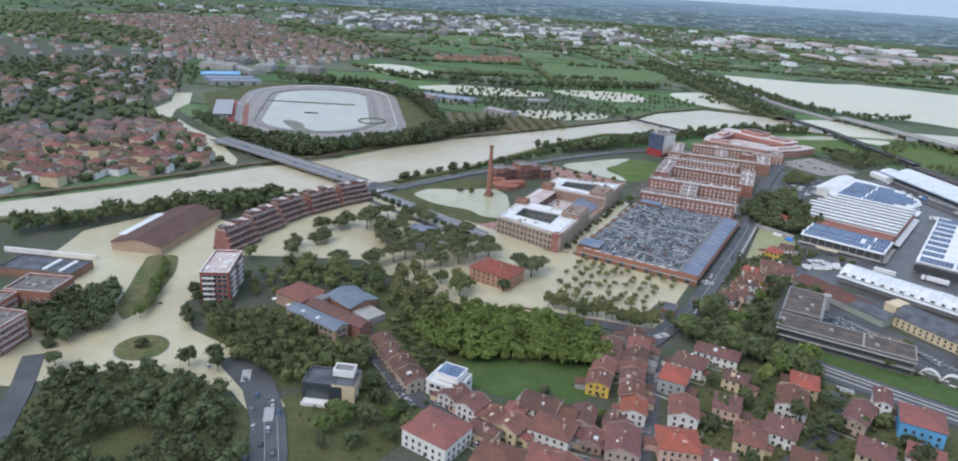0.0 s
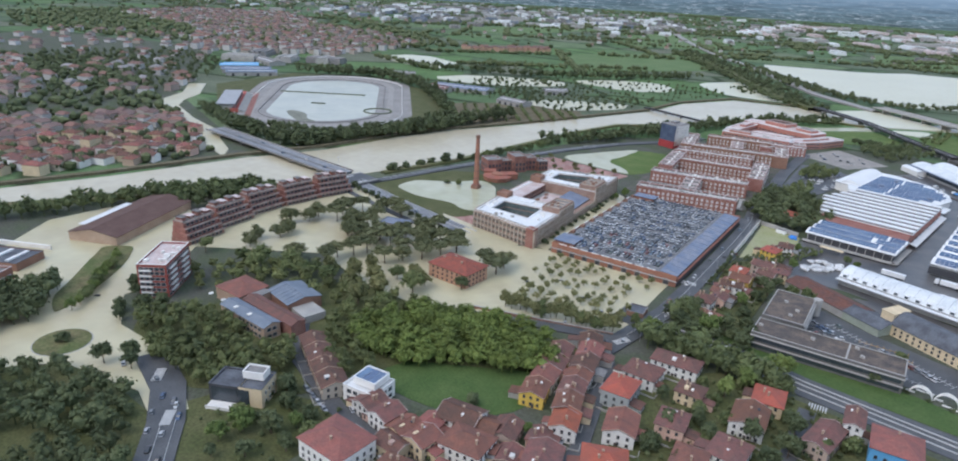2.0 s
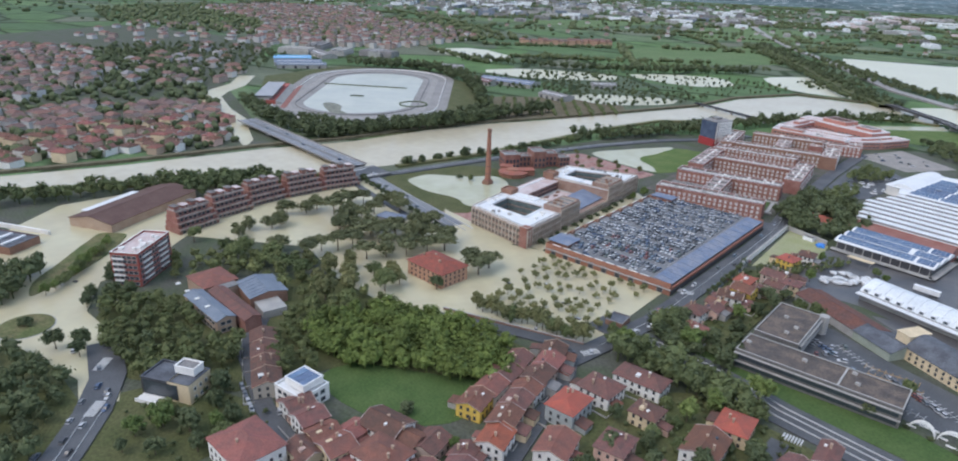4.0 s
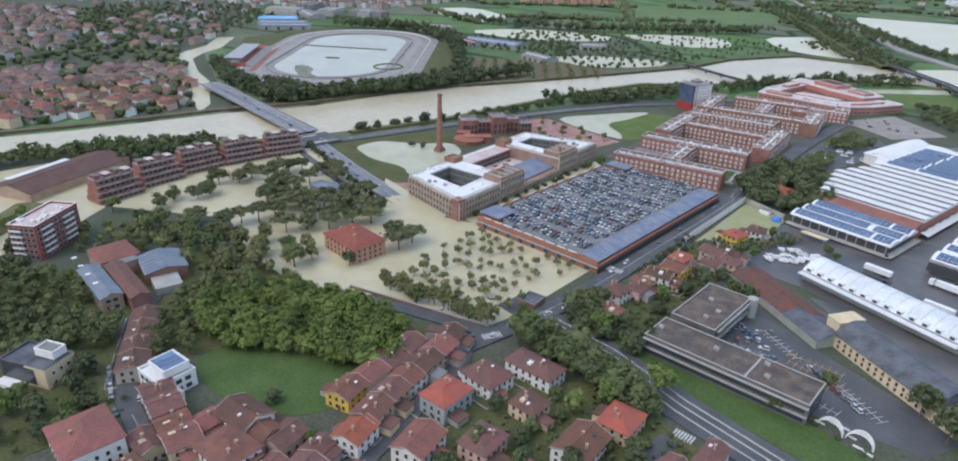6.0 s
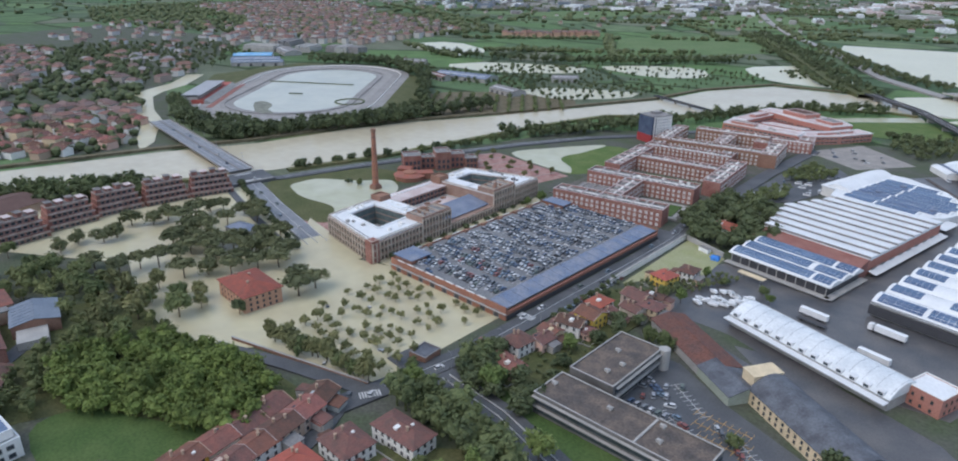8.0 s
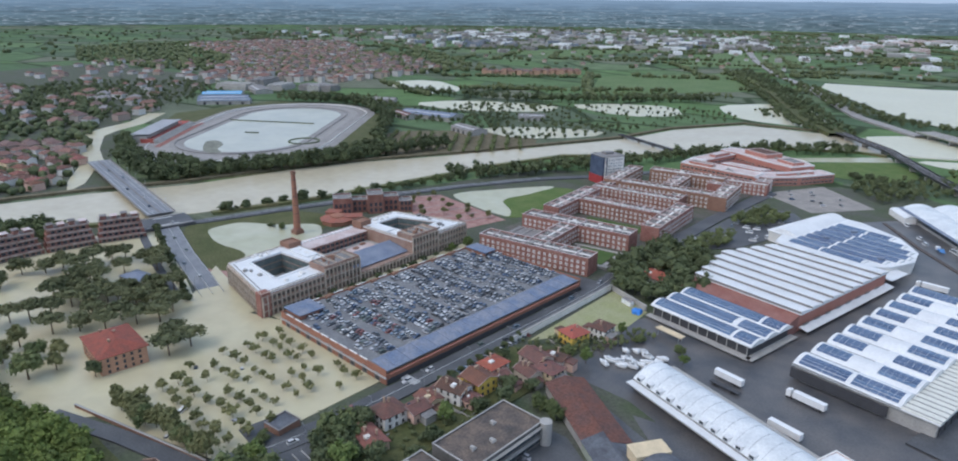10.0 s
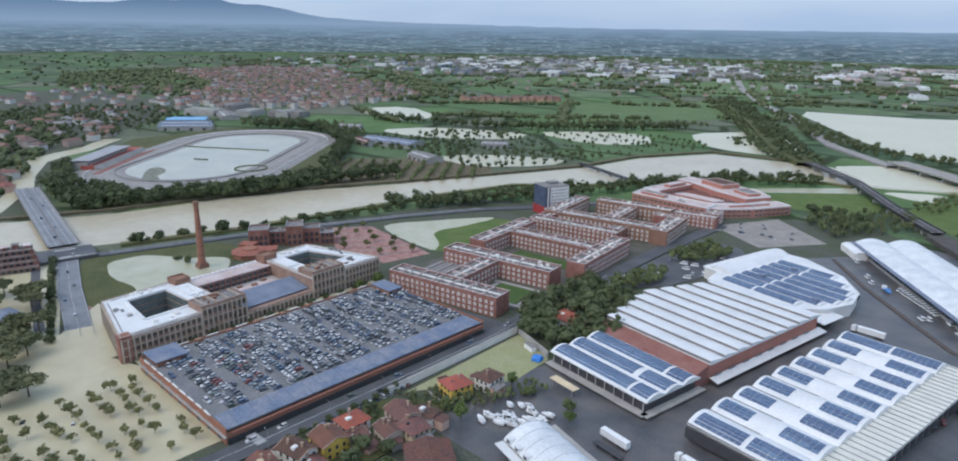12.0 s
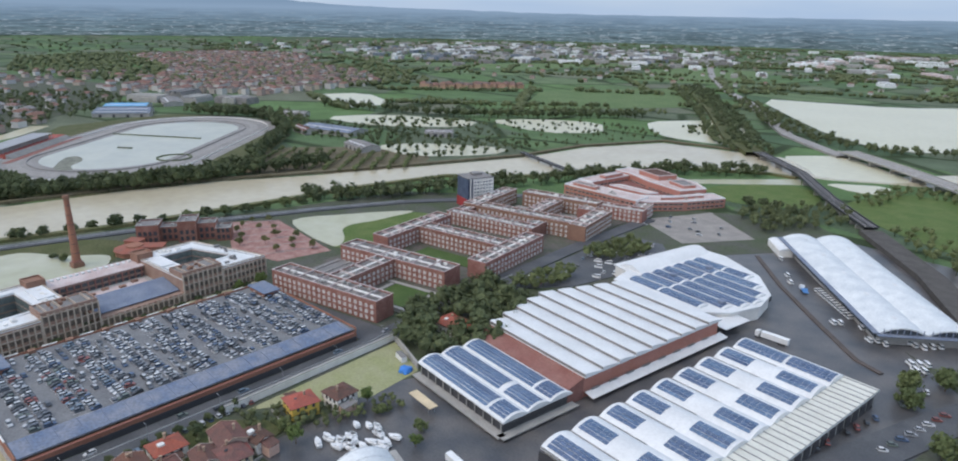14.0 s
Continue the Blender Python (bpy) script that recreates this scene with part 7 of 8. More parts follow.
for x, y, k in ((-88, 250, 0.6), (-58, 362, 0.6), (-36, 392, 0.8), (-30, 378, 1.0), (-22, 372, 1.0), (-16, 380, 0.8), (-8, 392, 0.7), (-12, 404, 0.7), (-10, 430, 0.8), (-12, 450, 0.7), (-6, 440, 0.8), (-4, 456, 0.6), (-16, 416, 0.7), (14, 446, 0.8), (6, 448, 0.7), (-30, 470, 0.5), (-10, 494, 0.6), (0, 492, 0.6), (8, 526, 0.5), (-2, 528, 0.5), (34, 520, 0.5), (28, 528, 0.5), (62, 402, 0.6), (94, 404, 1.0), (104, 392, 1.1), (112, 400, 0.9), (120, 385, 0.9), (52, 370, 0.5)):
    tree(trnd.choice(["low", "low_fresh", "dark", "fresh"]), x, y, k * 1.4, "garden trees")
for x, y, h in along([(-12, 386), (20, 372), (66, 366), (100, 356)], 9):
    tree("bush", x, y + 6 + trnd.uniform(-1, 1), trnd.uniform(0.5, 0.8), "bushes on the verge")
for x, y, h in along([(-38, 436), (-36, 470), (-38, 500)], 6):
    tree("dark", x, y, trnd.uniform(0.35, 0.55), "trees beside the main road")
for i in range(14):
    tree("bush", -147 + trnd.uniform(-1, 1), 434 + i * 10 + trnd.uniform(-2, 2), trnd.uniform(0.9, 1.4), "bushes behind the shopping centre")
tree("fresh", -141, 568, 0.9, "", "yellow-green tree at the corner of the shopping centre")
tree("fresh", -144, 556, 0.7)
tree("fresh", 15, 351, 1.3, "", "tall green tree between the carriageways")
tree("fresh", -46, 352, 1.2, "", "yellow-green tree beside the underpass")
tree("bush", -276, 506, 1.4, "", "dark bush beside the flooded pond")

for poly, gap, kinds, lo, hi, grp in (
    ([(-20, 255), (-20, 318), (0, 335), (30, 320), (70, 300), (60, 270), (20, 245)], 11, ["dark", "low", "low_fresh"], 0.7, 1.2, "garden trees"),
    ([(-48, 382), (-38, 394), (-22, 378), (2, 380), (0, 366), (-34, 368)], 7.0, ["dark", "low", "low"], 0.9, 1.35, "garden trees"),
    ([(-160, 190), (-120, 205), (-128, 178), (-150, 165)], 8, ["tree", "fresh", "dark"], 0.6, 1.0, "garden trees")):
    for x, y in scatter(poly, gap, trnd, 700):
        tree(trnd.choice(kinds), x, y, trnd.uniform(lo, hi), grp)
HEDGE = wood_mat("hedge_foliage", (0.074, 0.093, 0.041), (0.105, 0.122, 0.054))
wood("garden_shrubs", scatter([(-25, 235), (-22, 318), (0, 338), (40, 332), (90, 315), (70, 260), (20, 225)], 3.4, wr, 1500) + scatter([(-100, 180), (-50, 180), (-55, 215), (-100, 212)], 5, wr, 300) + scatter([(-34, 378), (-10, 378), (-6, 470), (-16, 500), (-34, 480)], 4.0, wr, 900) + scatter([(-172, 180), (-128, 170), (-122, 215), (-160, 215)], 5, wr, 300), HEDGE, "shrubs and hedges in the gardens", wr, (0.18, 0.42), lobes=4, per=5)
wood("site_shrubs", scatter([(-34, 488), (-12, 516), (-4, 530), (4, 540), (12, 535), (0, 505), (-20, 485)], 2.6, wr, 700), HEDGE, "dense shrubs beside the building pit", wr, (0.35, 0.6), lobes=4, per=5)

# ---- houses ----
hrnd = random.Random(11)
WALLTONES = {"white": WHITEWALL, "cream": CREAM, "mixed": WALLS, "yellow": mat("yellow_render", (0.66, 0.45, 0.10), 0.8, 0.1, 5, 0.5), "pink": mat("pink_render", (0.60, 0.40, 0.32), 0.8, 0.1, 5, 0.5), "blue": mat("blue_render", (0.12, 0.36, 0.60), 0.8, 0.1, 5, 0.5), "grey": mat("grey_render", (0.36, 0.38, 0.37), 0.8, 0.1, 5, 0.5)}
ROOFTONES = {"red": TERRA_RED, "tile": TERRACOTTA, "old": TERRA_OLD}
TONEWORD = {"white": "white", "cream": "cream", "mixed": "pale rendered", "yellow": "yellow", "pink": "pink", "blue": "blue", "grey": "grey"}
ROOFWORD = {"red": "bright red tile", "tile": "terracotta tile", "old": "weathered brown tile"}


def house(x, y, w, d, rot, h=6.4, wall="mixed", roof="tile", hip=False, rise=None, note=""):
    t = thing("house", x, y, 0, rot, f"{TONEWORD[wall]} house with a {ROOFWORD[roof]} {'hipped' if hip else 'gable'} roof{note}" if not note else f"{TONEWORD[wall]} terraced house with a {ROOFWORD[roof]} roof", "house", "houses")
    gabled(t, w, d, h, rise or min(w, d) * 0.19, WALLTONES[wall], ROOFTONES[roof], 0.6, hip, verge=hrnd.choice((None, FLATPALE, BRICK_PALE)))
    if hrnd.random() < 0.6:
        sx, sy = hrnd.uniform(-0.25, 0.25) * w, hrnd.choice((-0.22, 0.22)) * d
        part("roof_window", Solid().box(sx, sy, h + 0.3, 0.9, 1.2, (rise or min(w, d) * 0.19) * 0.6 + 0.1), hrnd.choice((WHITEWALL, GLASS)), t)
    levels = (1.0, 4.0, 7.0)[: max(1, int(h / 3.0))]
    c = corners(0, 0, w, d)
    for i in (0, 1, 3):
        facade(t, c[i], c[(i + 1) % 4], levels, 3.6, WIN_SHUT, margin=0.8)
    put("door", DOOR, t, pose(hrnd.uniform(-1, 1), -d / 2, 0, 0, 0, 0))
    for k in range(hrnd.choice((1, 2, 2))):
        cx, cy = hrnd.uniform(-0.3, 0.3) * w, hrnd.uniform(-0.25, 0.25) * d
        part("chimney", Solid().box(cx, cy, h, 0.7, 0.7, 3.2).box(cx, cy, h + 3.2, 1.0, 1.0, 0.18), BRICK_PALE, t)
    for k in range(hrnd.choice((0, 1, 1, 2))):
        side = hrnd.choice((-1, 1))
        aw, ad, ah = hrnd.uniform(3, 6), hrnd.uniform(3.5, min(7, d)), hrnd.uniform(2.6, 4.2)
        ax, ay = side * (w / 2 + aw / 2 + 0.02), hrnd.uniform(-0.2, 0.2) * d
        part("annex", Solid().box(ax, ay, 0, aw, ad, ah), hrnd.choice((WALLTONES[wall], CREAM, WALLTONES["pink"], CONCRETE)), t)
        lo, hi = (ax - aw / 2, ax + aw / 2)
        part("annex_roof", slab(lo - 0.3, hi + 0.3, ay - ad / 2 - 0.3, ay + ad / 2 + 0.3, ah + (1.0 if side > 0 else 0.25), ah + (0.25 if side > 0 else 1.0)), hrnd.choice((TERRA_OLD, TERRACOTTA, ROOFTONES[roof], ROOFGREY)), t)
    if hrnd.random() < 0.55:
        part("garden_wall", Solid().box(0, -d / 2 - 4.0, 0, w + 5, 0.25, 1.2).box(w / 2 + 2.4, -d / 2 - 1.8, 0, 0.25, 4.2, 1.2), CONCRETE, t)
    if hrnd.random() < 0.3:
        part("dormer", Solid().box(hrnd.uniform(-0.2, 0.2) * w, -d * 0.2, h + 0.2, 1.8, 2.2, 1.6), WALLTONES[wall], t)
    return t


for row in (
    (-39, 290, 12, 15, 0, 8.0, "grey", "red", True), (-36, 310, 15, 13, -4, 6.4, "white", "old", True), (-26, 327, 21, 11, 0, 6.4, "white", "old", True), (-14, 307, 11, 10, -2, 6.4, "cream", "old", True),
    (-30, 267, 12, 15, 12, 6.4, "white", "tile", False), (-14, 281, 11, 13, 4, 7.0, "pink", "old", True), (11, 302, 13, 17, 2, 6.4, "white", "tile", False), (15, 322, 12, 14, 3, 6.4, "cream", "red", True),
    (-111, 195, 21, 18, -6, 8.6, "white", "tile", True), (9, 276, 13, 15, -6, 6.4, "white", "old", True), (38, 306, 10, 20, -14, 6.4, "mixed", "old", False), (47, 322, 7, 14, 0, 9.0, "white", "old", False),
    (62, 314, 17, 17, 0, 8.6, "blue", "tile", True), (-27, 242, 16, 15, 20, 7.0, "pink", "red", True), (-46, 230, 13, 18, 14, 6.4, "mixed", "old", False), (-73, 223, 17, 14, 2, 7.0, "white", "tile", True), (-84, 195, 17, 15, 4, 6.4, "white", "tile", True),
    (-33, 402, 10, 11, -6, 6.4, "white", "old", True), (-27, 411, 8, 9, -4, 5.4, "pink", "old", False), (-28, 419, 9, 8, -8, 5.6, "cream", "tile", False), (-25, 431, 12, 9, 8, 6.4, "white", "old", False), (-22, 443, 11, 11, -6, 6.8, "yellow", "tile", False), (-27, 387, 14, 9, -12, 4.5, "mixed", "tile", False), (-26, 457, 9, 11, -4, 6.0, "white", "red", True), (-17, 432, 7, 7, 0, 4.2, "pink", "old", False), (-18, 452, 7, 8, 4, 4.6, "mixed", "old", False),
    (-15, 474, 12, 10, -10, 6.6, "mixed", "old", False), (-5, 470, 11, 9, -6, 6.2, "cream", "old", True), (-11, 463, 10, 8, -12, 5.4, "mixed", "old", False), (-9, 482, 9, 7, 4, 5.0, "white", "old", False), (-16, 506, 10, 11, -14, 6.0, "yellow", "red", True), (-9, 520, 9, 10, 0, 6.2, "white", "old", True), (-22, 601, 14, 13, -4, 5.0, "white", "red", True),
    (-2, 262, 12, 14, 4, 6.4, "cream", "tile", True), (20, 258, 12, 13, 0, 6.4, "white", "tile", True), (44, 280, 13, 14, -6, 6.4, "mixed", "old", True), (62, 288, 13, 13, -6, 6.4, "white", "tile", True), (-60, 200, 14, 15, 8, 6.4, "mixed", "tile", False), (-10, 238, 13, 13, 14, 6.4, "white", "old", True), (30, 232, 12, 12, 0, 6.4, "cream", "tile", True), (-58, 228, 9, 10, 10, 4.0, "mixed", "old", False), (-66, 240, 10, 12, 8, 5.0, "mixed", "old", False), (-54, 244, 8, 9, 10, 4.4, "pink", "old", False), (-96, 208, 12, 9, -8, 5.4, "mixed", "old", False), (-70, 205, 12, 11, 6, 6.0, "cream", "tile", True), (-46, 208, 12, 12, 12, 6.4, "white", "old", True)):
    house(*row)
# terraces that share side walls
for x, y, r, h, wl, rf in ((-69, 269, 12, 6.0, "yellow", "tile"), (-70.5, 281, 8, 5.6, "mixed", "tile"), (-72, 293, 8, 5.0, "mixed", "old"), (-74.5, 305, 10, 5.0, "white", "old"), (-49, 256, 14, 6.4, "white", "red"), (-53, 267, 14, 6.8, "mixed", "tile"), (-56, 278, 10, 6.4, "mixed", "old"), (-58, 289, 8, 6.0, "white", "tile"), (-60, 300, 8, 6.4, "mixed", "old"), (-62, 311, 10, 6.4, "mixed", "tile"), (-66, 321, 20, 5.4, "grey", "old")):
    house(x, y, 10.4, 12.2, r, h, wl, rf, False, 2.0, "terrace")
for i in range(4):
    house(-119 + i * 10.4, 222.5 - i * 2.4, 10.2, 10.5, -10, (6.0, 6.4, 5.6, 7.0)[i], ("mixed", "white", "cream", "cream")[i], ("old", "old", "tile", "tile")[i], False, 2.0, "terrace")
for i in range(4):
    house(-170 + i * 9.6, 243 - i * 6.2, 11.6, 11, -33, 6.2, "mixed", "old", False, 2.0, "terrace")
house(-84, 236, 16, 13, 4, 6.4, "white", "old", False, 2.6)
house(-74, 236, 9, 12, 94, 5.6, "pink", "tile", False, 2.0)
house(-92, 226, 9, 10, 0, 5.0, "cream", "tile", False, 1.8)

# the quarter beyond the river: a few house types set along streets
lot = [(-487, 436), (-520, 355), (-555, 262), (-600, 170), (-660, 120), (-820, 190), (-800, 330), (-740, 420), (-680, 520), (-600, 500)]
protos = []
for w, d, h, wl, rf, hp in ((12, 10, 6.4, "mixed", "tile", True), (14, 10, 6.4, "white", "old", False), (11, 11, 6.8, "pink", "tile", True), (15, 11, 9.0, "cream", "tile", True), (10, 9, 6.0, "mixed", "old", False), (13, 12, 6.4, "white", "old", True)):
    t = thing("house", -620, 260, 0, 0, f"{TONEWORD[wl]} house with a {ROOFWORD[rf]} roof beyond the river", "house", "houses beyond the river")
    gabled(t, w, d, h, 2.2, WALLTONES[wl], ROOFTONES[rf], 0.5, hp)
    part("chimney", Solid().box(1.5, 1, h, 0.8, 0.8, 3.4), BRICK_PALE, t)
    protos.append(t)
places = []
for i in range(24):
    for j in range(26):
        x, y = -830 + i * 16.5 + j * 3.0 + hrnd.uniform(-3, 3), 110 + j * 17 - i * 1.5 + hrnd.uniform(-3, 3)
        if inside(x, y, lot) and hrnd.random() < 0.74:
            places.append((x, y))
places.sort(key=lambda p: p[0] * -0.9 + p[1] * 0.2)
near_places = places[:105]
for k, (x, y) in enumerate(near_places):
    if k < len(protos):
        protos[k].matrix_basis = pose(x, y, 0, 0, 0, 20 + hrnd.choice((0, 90)) + hrnd.uniform(-6, 6))
    else:
        copy_thing(hrnd.choice(protos), pose(x, y, 0, 0, 0, 20 + hrnd.choice((0, 90, 180)) + hrnd.uniform(-6, 6)))

# ---- cars and lorries ----
def car_meshes(L=4.3, Wd=1.76, Hh=1.46, van=False):
    """Hull with bonnet and boot, painted roof, dark glasshouse; nose to +y."""
    def loft(sections):
        s, n = Solid(), len(sections)
        v = []
        for y, half, z0, z1 in sections:
            v += [(-half, y, z0), (half, y, z0), (half * 0.96, y, z1), (-half * 0.96, y, z1)]
        f = [(3, 2, 1, 0), tuple(4 * (n - 1) + i for i in range(4))]
        for i in range(n - 1):
            for j in range(4):
                a, b = 4 * i + j, 4 * i + (j + 1) % 4
                f.append((a, b, b + 4, a + 4))
        return s.add(v, f)
    w = Wd / 2
    belt = Hh * (0.62 if not van else 0.66)
    hull = loft([(-L / 2, w * 0.86, 0.32, belt * 0.86), (-L / 2 + 0.25, w, 0.22, belt), (L * 0.10, w, 0.22, belt), (L * 0.20, w, 0.22, belt * 0.97), (L / 2 - 0.4, w * 0.97, 0.22, belt * 0.80), (L / 2, w * 0.82, 0.32, belt * 0.62)])
    r0, r1 = (-L * 0.40, L * 0.05) if not van else (-L * 0.48, L * 0.24)
    hull.add([(-w * 0.74, r0, Hh), (w * 0.74, r0, Hh), (w * 0.74, r1, Hh), (-w * 0.74, r1, Hh), (-w * 0.74, r0, Hh - 0.06), (w * 0.74, r0, Hh - 0.06), (w * 0.74, r1, Hh - 0.06), (-w * 0.74, r1, Hh - 0.06)], [(0, 1, 2, 3), (7, 6, 5, 4), (0, 4, 5, 1), (1, 5, 6, 2), (2, 6, 7, 3), (3, 7, 4, 0)])
    g = Solid()
    q0, q1 = r0 - 0.28, r1 + (0.75 if not van else 0.45)
    g.add([(-w * 0.93, q0, belt - 0.03), (w * 0.93, q0, belt - 0.03), (w * 0.93, q1, belt - 0.03), (-w * 0.93, q1, belt - 0.03), (-w * 0.76, r0 - 0.02, Hh - 0.03), (w * 0.76, r0 - 0.02, Hh - 0.03), (w * 0.76, r1 + 0.02, Hh - 0.03), (-w * 0.76, r1 + 0.02, Hh - 0.03)], [(3, 2, 1, 0), (4, 5, 6, 7), (0, 1, 5, 4), (1, 2, 6, 5), (2, 3, 7, 6), (3, 0, 4, 7)])
    return hull, g


def wheel_mesh(r=0.31, wd=0.2):
    s = Solid()
    n = 12
    v = [(x, r * math.cos(6.2832 * i / n), r + r * math.sin(6.2832 * i / n)) for x in (-wd / 2, wd / 2) for i in range(n)]
    f = [(i, (i + 1) % n, n + (i + 1) % n, n + i) for i in range(n)] + [tuple(range(n - 1, -1, -1)), tuple(range(n, 2 * n))]
    return s.add(v, f).mesh("wheel", RUBBER)


WHEEL = wheel_mesh()
crnd = random.Random(3)
CARS = []
for dims in ((4.3, 1.76, 1.47), (3.8, 1.66, 1.5), (4.6, 1.8, 1.62)):
    hull, g = car_meshes(*dims)
    CARS.append((hull, g, hull.mesh("body", CARPAINT), g.mesh("windows", GLASS)))
vh, vg = car_meshes(5.2, 1.95, 2.1, True)
VAN = (vh, vg, vh.mesh("body", VANWHITE), vg.mesh("windows", GLASS))


def car(x, y, z, rot, group, wheels=True, van=False, label=""):
    _, _, body, glass = VAN if van else crnd.choice(CARS)
    t = thing("van" if van else "car", x, y, z, rot, label or ("white delivery van parked in rows" if van else "parked car with dark windows"), "van" if van else "car", group)
    put("body", body, t, Matrix())
    put("glasshouse", glass, t, Matrix())
    if wheels:
        for a in (-0.78, 0.78):
            for b in (-1.3, 1.3):
                put("wheel", WHEEL, t, pose(a, b, 0))
    return t


deck_spots = []
for y, h in DECK_ROWS:
    for i in range(25):
        if crnd.random() < 0.96:
            deck_spots.append((*(deck.matrix_basis @ Vector((ROWX[0] + (i + 0.5) * 2.6 + crnd.uniform(-0.15, 0.15), y + crnd.uniform(-0.25, 0.25), 0))).to_2d(), h - 3 + crnd.uniform(-2, 2) + crnd.choice((0, 180))))
for k in range(9):
    ya = -D / 2 + 4.8 + k * 15.4
    for i in range(13):
        if crnd.random() < (0.62 if k else 0.3):
            p = deck.matrix_basis @ Vector((ROWX[0] + 2.5 + i * 5.0 + crnd.uniform(-0.6, 0.6), ya + crnd.choice((-1.5, 0.0, 1.5)), 0))
            deck_spots.append((p.x, p.y, 87 + crnd.choice((0, 180)) + crnd.uniform(-4, 4)))
solo = [q for q in deck_spots if q[1] < 470][:150]
for x, y, h in solo:
    car(x, y, 6.2, h, "cars on the roof deck", False, False, "parked car on the full roof deck")
rest_hull, rest_glass = Solid(), Solid()
for x, y, h in deck_spots:
    if (x, y, h) in solo:
        continue
    hull, g, _, _ = crnd.choice(CARS)
    M = pose(x, y, 6.2, 0, 0, h)
    rest_hull.add([tuple(M @ Vector(v)) for v in hull.v], hull.f)
    rest_glass.add([tuple(M @ Vector(v)) for v in g.v], g.f)
if rest_hull.v:
    more = tagged(new("parked_cars", rest_hull.mesh("parked_cars", CARPAINT_MIX)), "many parked cars at the far end of the roof deck", "cars", "", "stuff")
    tagged(part("glasshouse", rest_glass, GLASS, more), kind="stuff")

# streets and yards
for x, y in scatter([(-40, 662), (-10, 694), (4, 735), (10, 770), (-6, 798), (-34, 735)], 6.2, crnd, 120)[:26]:
    car(x, y, 0.3, crnd.choice((20, 110)) + crnd.uniform(-8, 8), "cars on the north car park", False, crnd.random() < 0.3, "car parked between bushes on the north lot")
for x, y, r in ((-406, 472, 79), (-376, 463, 79), (-301, 446, 76), (-251, 428, 76), (-514, 488, 79), (-480, 487, -101), (-438, 473, 79), (-272, 440, -104), (-224, 424, 76), (-330, 459, 76)):
    car(x, y, 4.3 if x < -352 else 0.6 if x > -325 else 2.2, r, "cars on the avenue")
for i, (x, y, h) in enumerate(along([(-54, 352), (-48, 385), (-45.5, 440), (-42, 520), (-41, 565), (-45, 660)], 15)):
    if crnd.random() < 0.75:
        car(x + crnd.choice((-2.6, 2.6)), y + crnd.uniform(-3, 3), 0.62, h - 90 + crnd.choice((0, 180)), "cars on the main road")
for i, (x, y, h) in enumerate(along([(-40, 438), (-38, 500)], 3.4)):
    if crnd.random() < 0.75:
        car(x + 1.5, y, 0.05, 90 + crnd.uniform(-6, 6), "cars beside the main road", False)
for x, y, h in along([(-150, 221), (-131, 213.5), (-88, 202.5), (-60, 212)], 5.6):
    if crnd.random() < 0.8:
        car(x, y - 2.6, 0.33, h - 90, "cars parked along the lane", False)
for x, y, r in ((-125, 218.5, 60), (-106, 212, 80), (-52, 300, 8), (-50, 270, 6), (-62, 332, 40), (-56, 338, 30), (-48, 262, 8), (-47, 250, 188)):
    car(x, y, 0.5, r, "cars in the streets")
for x, y, r in ((-228, 186, 60), (-206, 187, 70), (-187, 172, 50), (-193, 181, 45), (-178, 164, 40), (-172, 166, 40), (-168, 158, 40), (-160, 156, 216), (-166, 148, 38), (-176, 176, 220), (-183, 180, 220)):
    car(x, y, 0.5, r, "cars on the boulevard")
car(-186, 181, 0.5, 222, "cars on the boulevard", True, False, "red car leaving the flooded boulevard")
for x, y, r in ((-318, 226, 20), (-300, 216, 120), (-100, 352, 30), (-92, 372, 80), (-78, 362, 95), (-112, 385, 70), (-128, 372, 60), (-88, 340, 40)):
    car(x, y, -0.55, r, "cars stranded in the flood", False, crnd.random() < 0.3, "car half under flood water")
gb = "cars in the office car park"
for x, y, r in ((24, 408, 20), (27, 411, 25), (31, 414, 20), (35, 409, 110), (28, 420, 15), (33, 424, 20), (20, 414, 100), (40, 404, 75), (44, 401, 75), (12, 412, 5), (12, 418, 5), (13, 424, 5), (72, 396, 50), (76, 392, 50)):
    car(x, y, 0.15, r, gb, False)
for k, (x0, y0, n, r) in enumerate(((22, 402, 7, 0), (20, 420, 5, 90), (62, 402, 6, 35), (54, 408, 3, 35))):
    for i in range(n):
        if crnd.random() < 0.85:
            car(x0 + i * 2.9 * math.cos(radians(-35 if r else 0)), y0 + i * 2.9 * math.sin(radians(-35 if r else 0)), 0.1, r, gb)
bays = tagged(new("bay_markings"), "white and yellow painted parking bays on the office yard", "road marking")
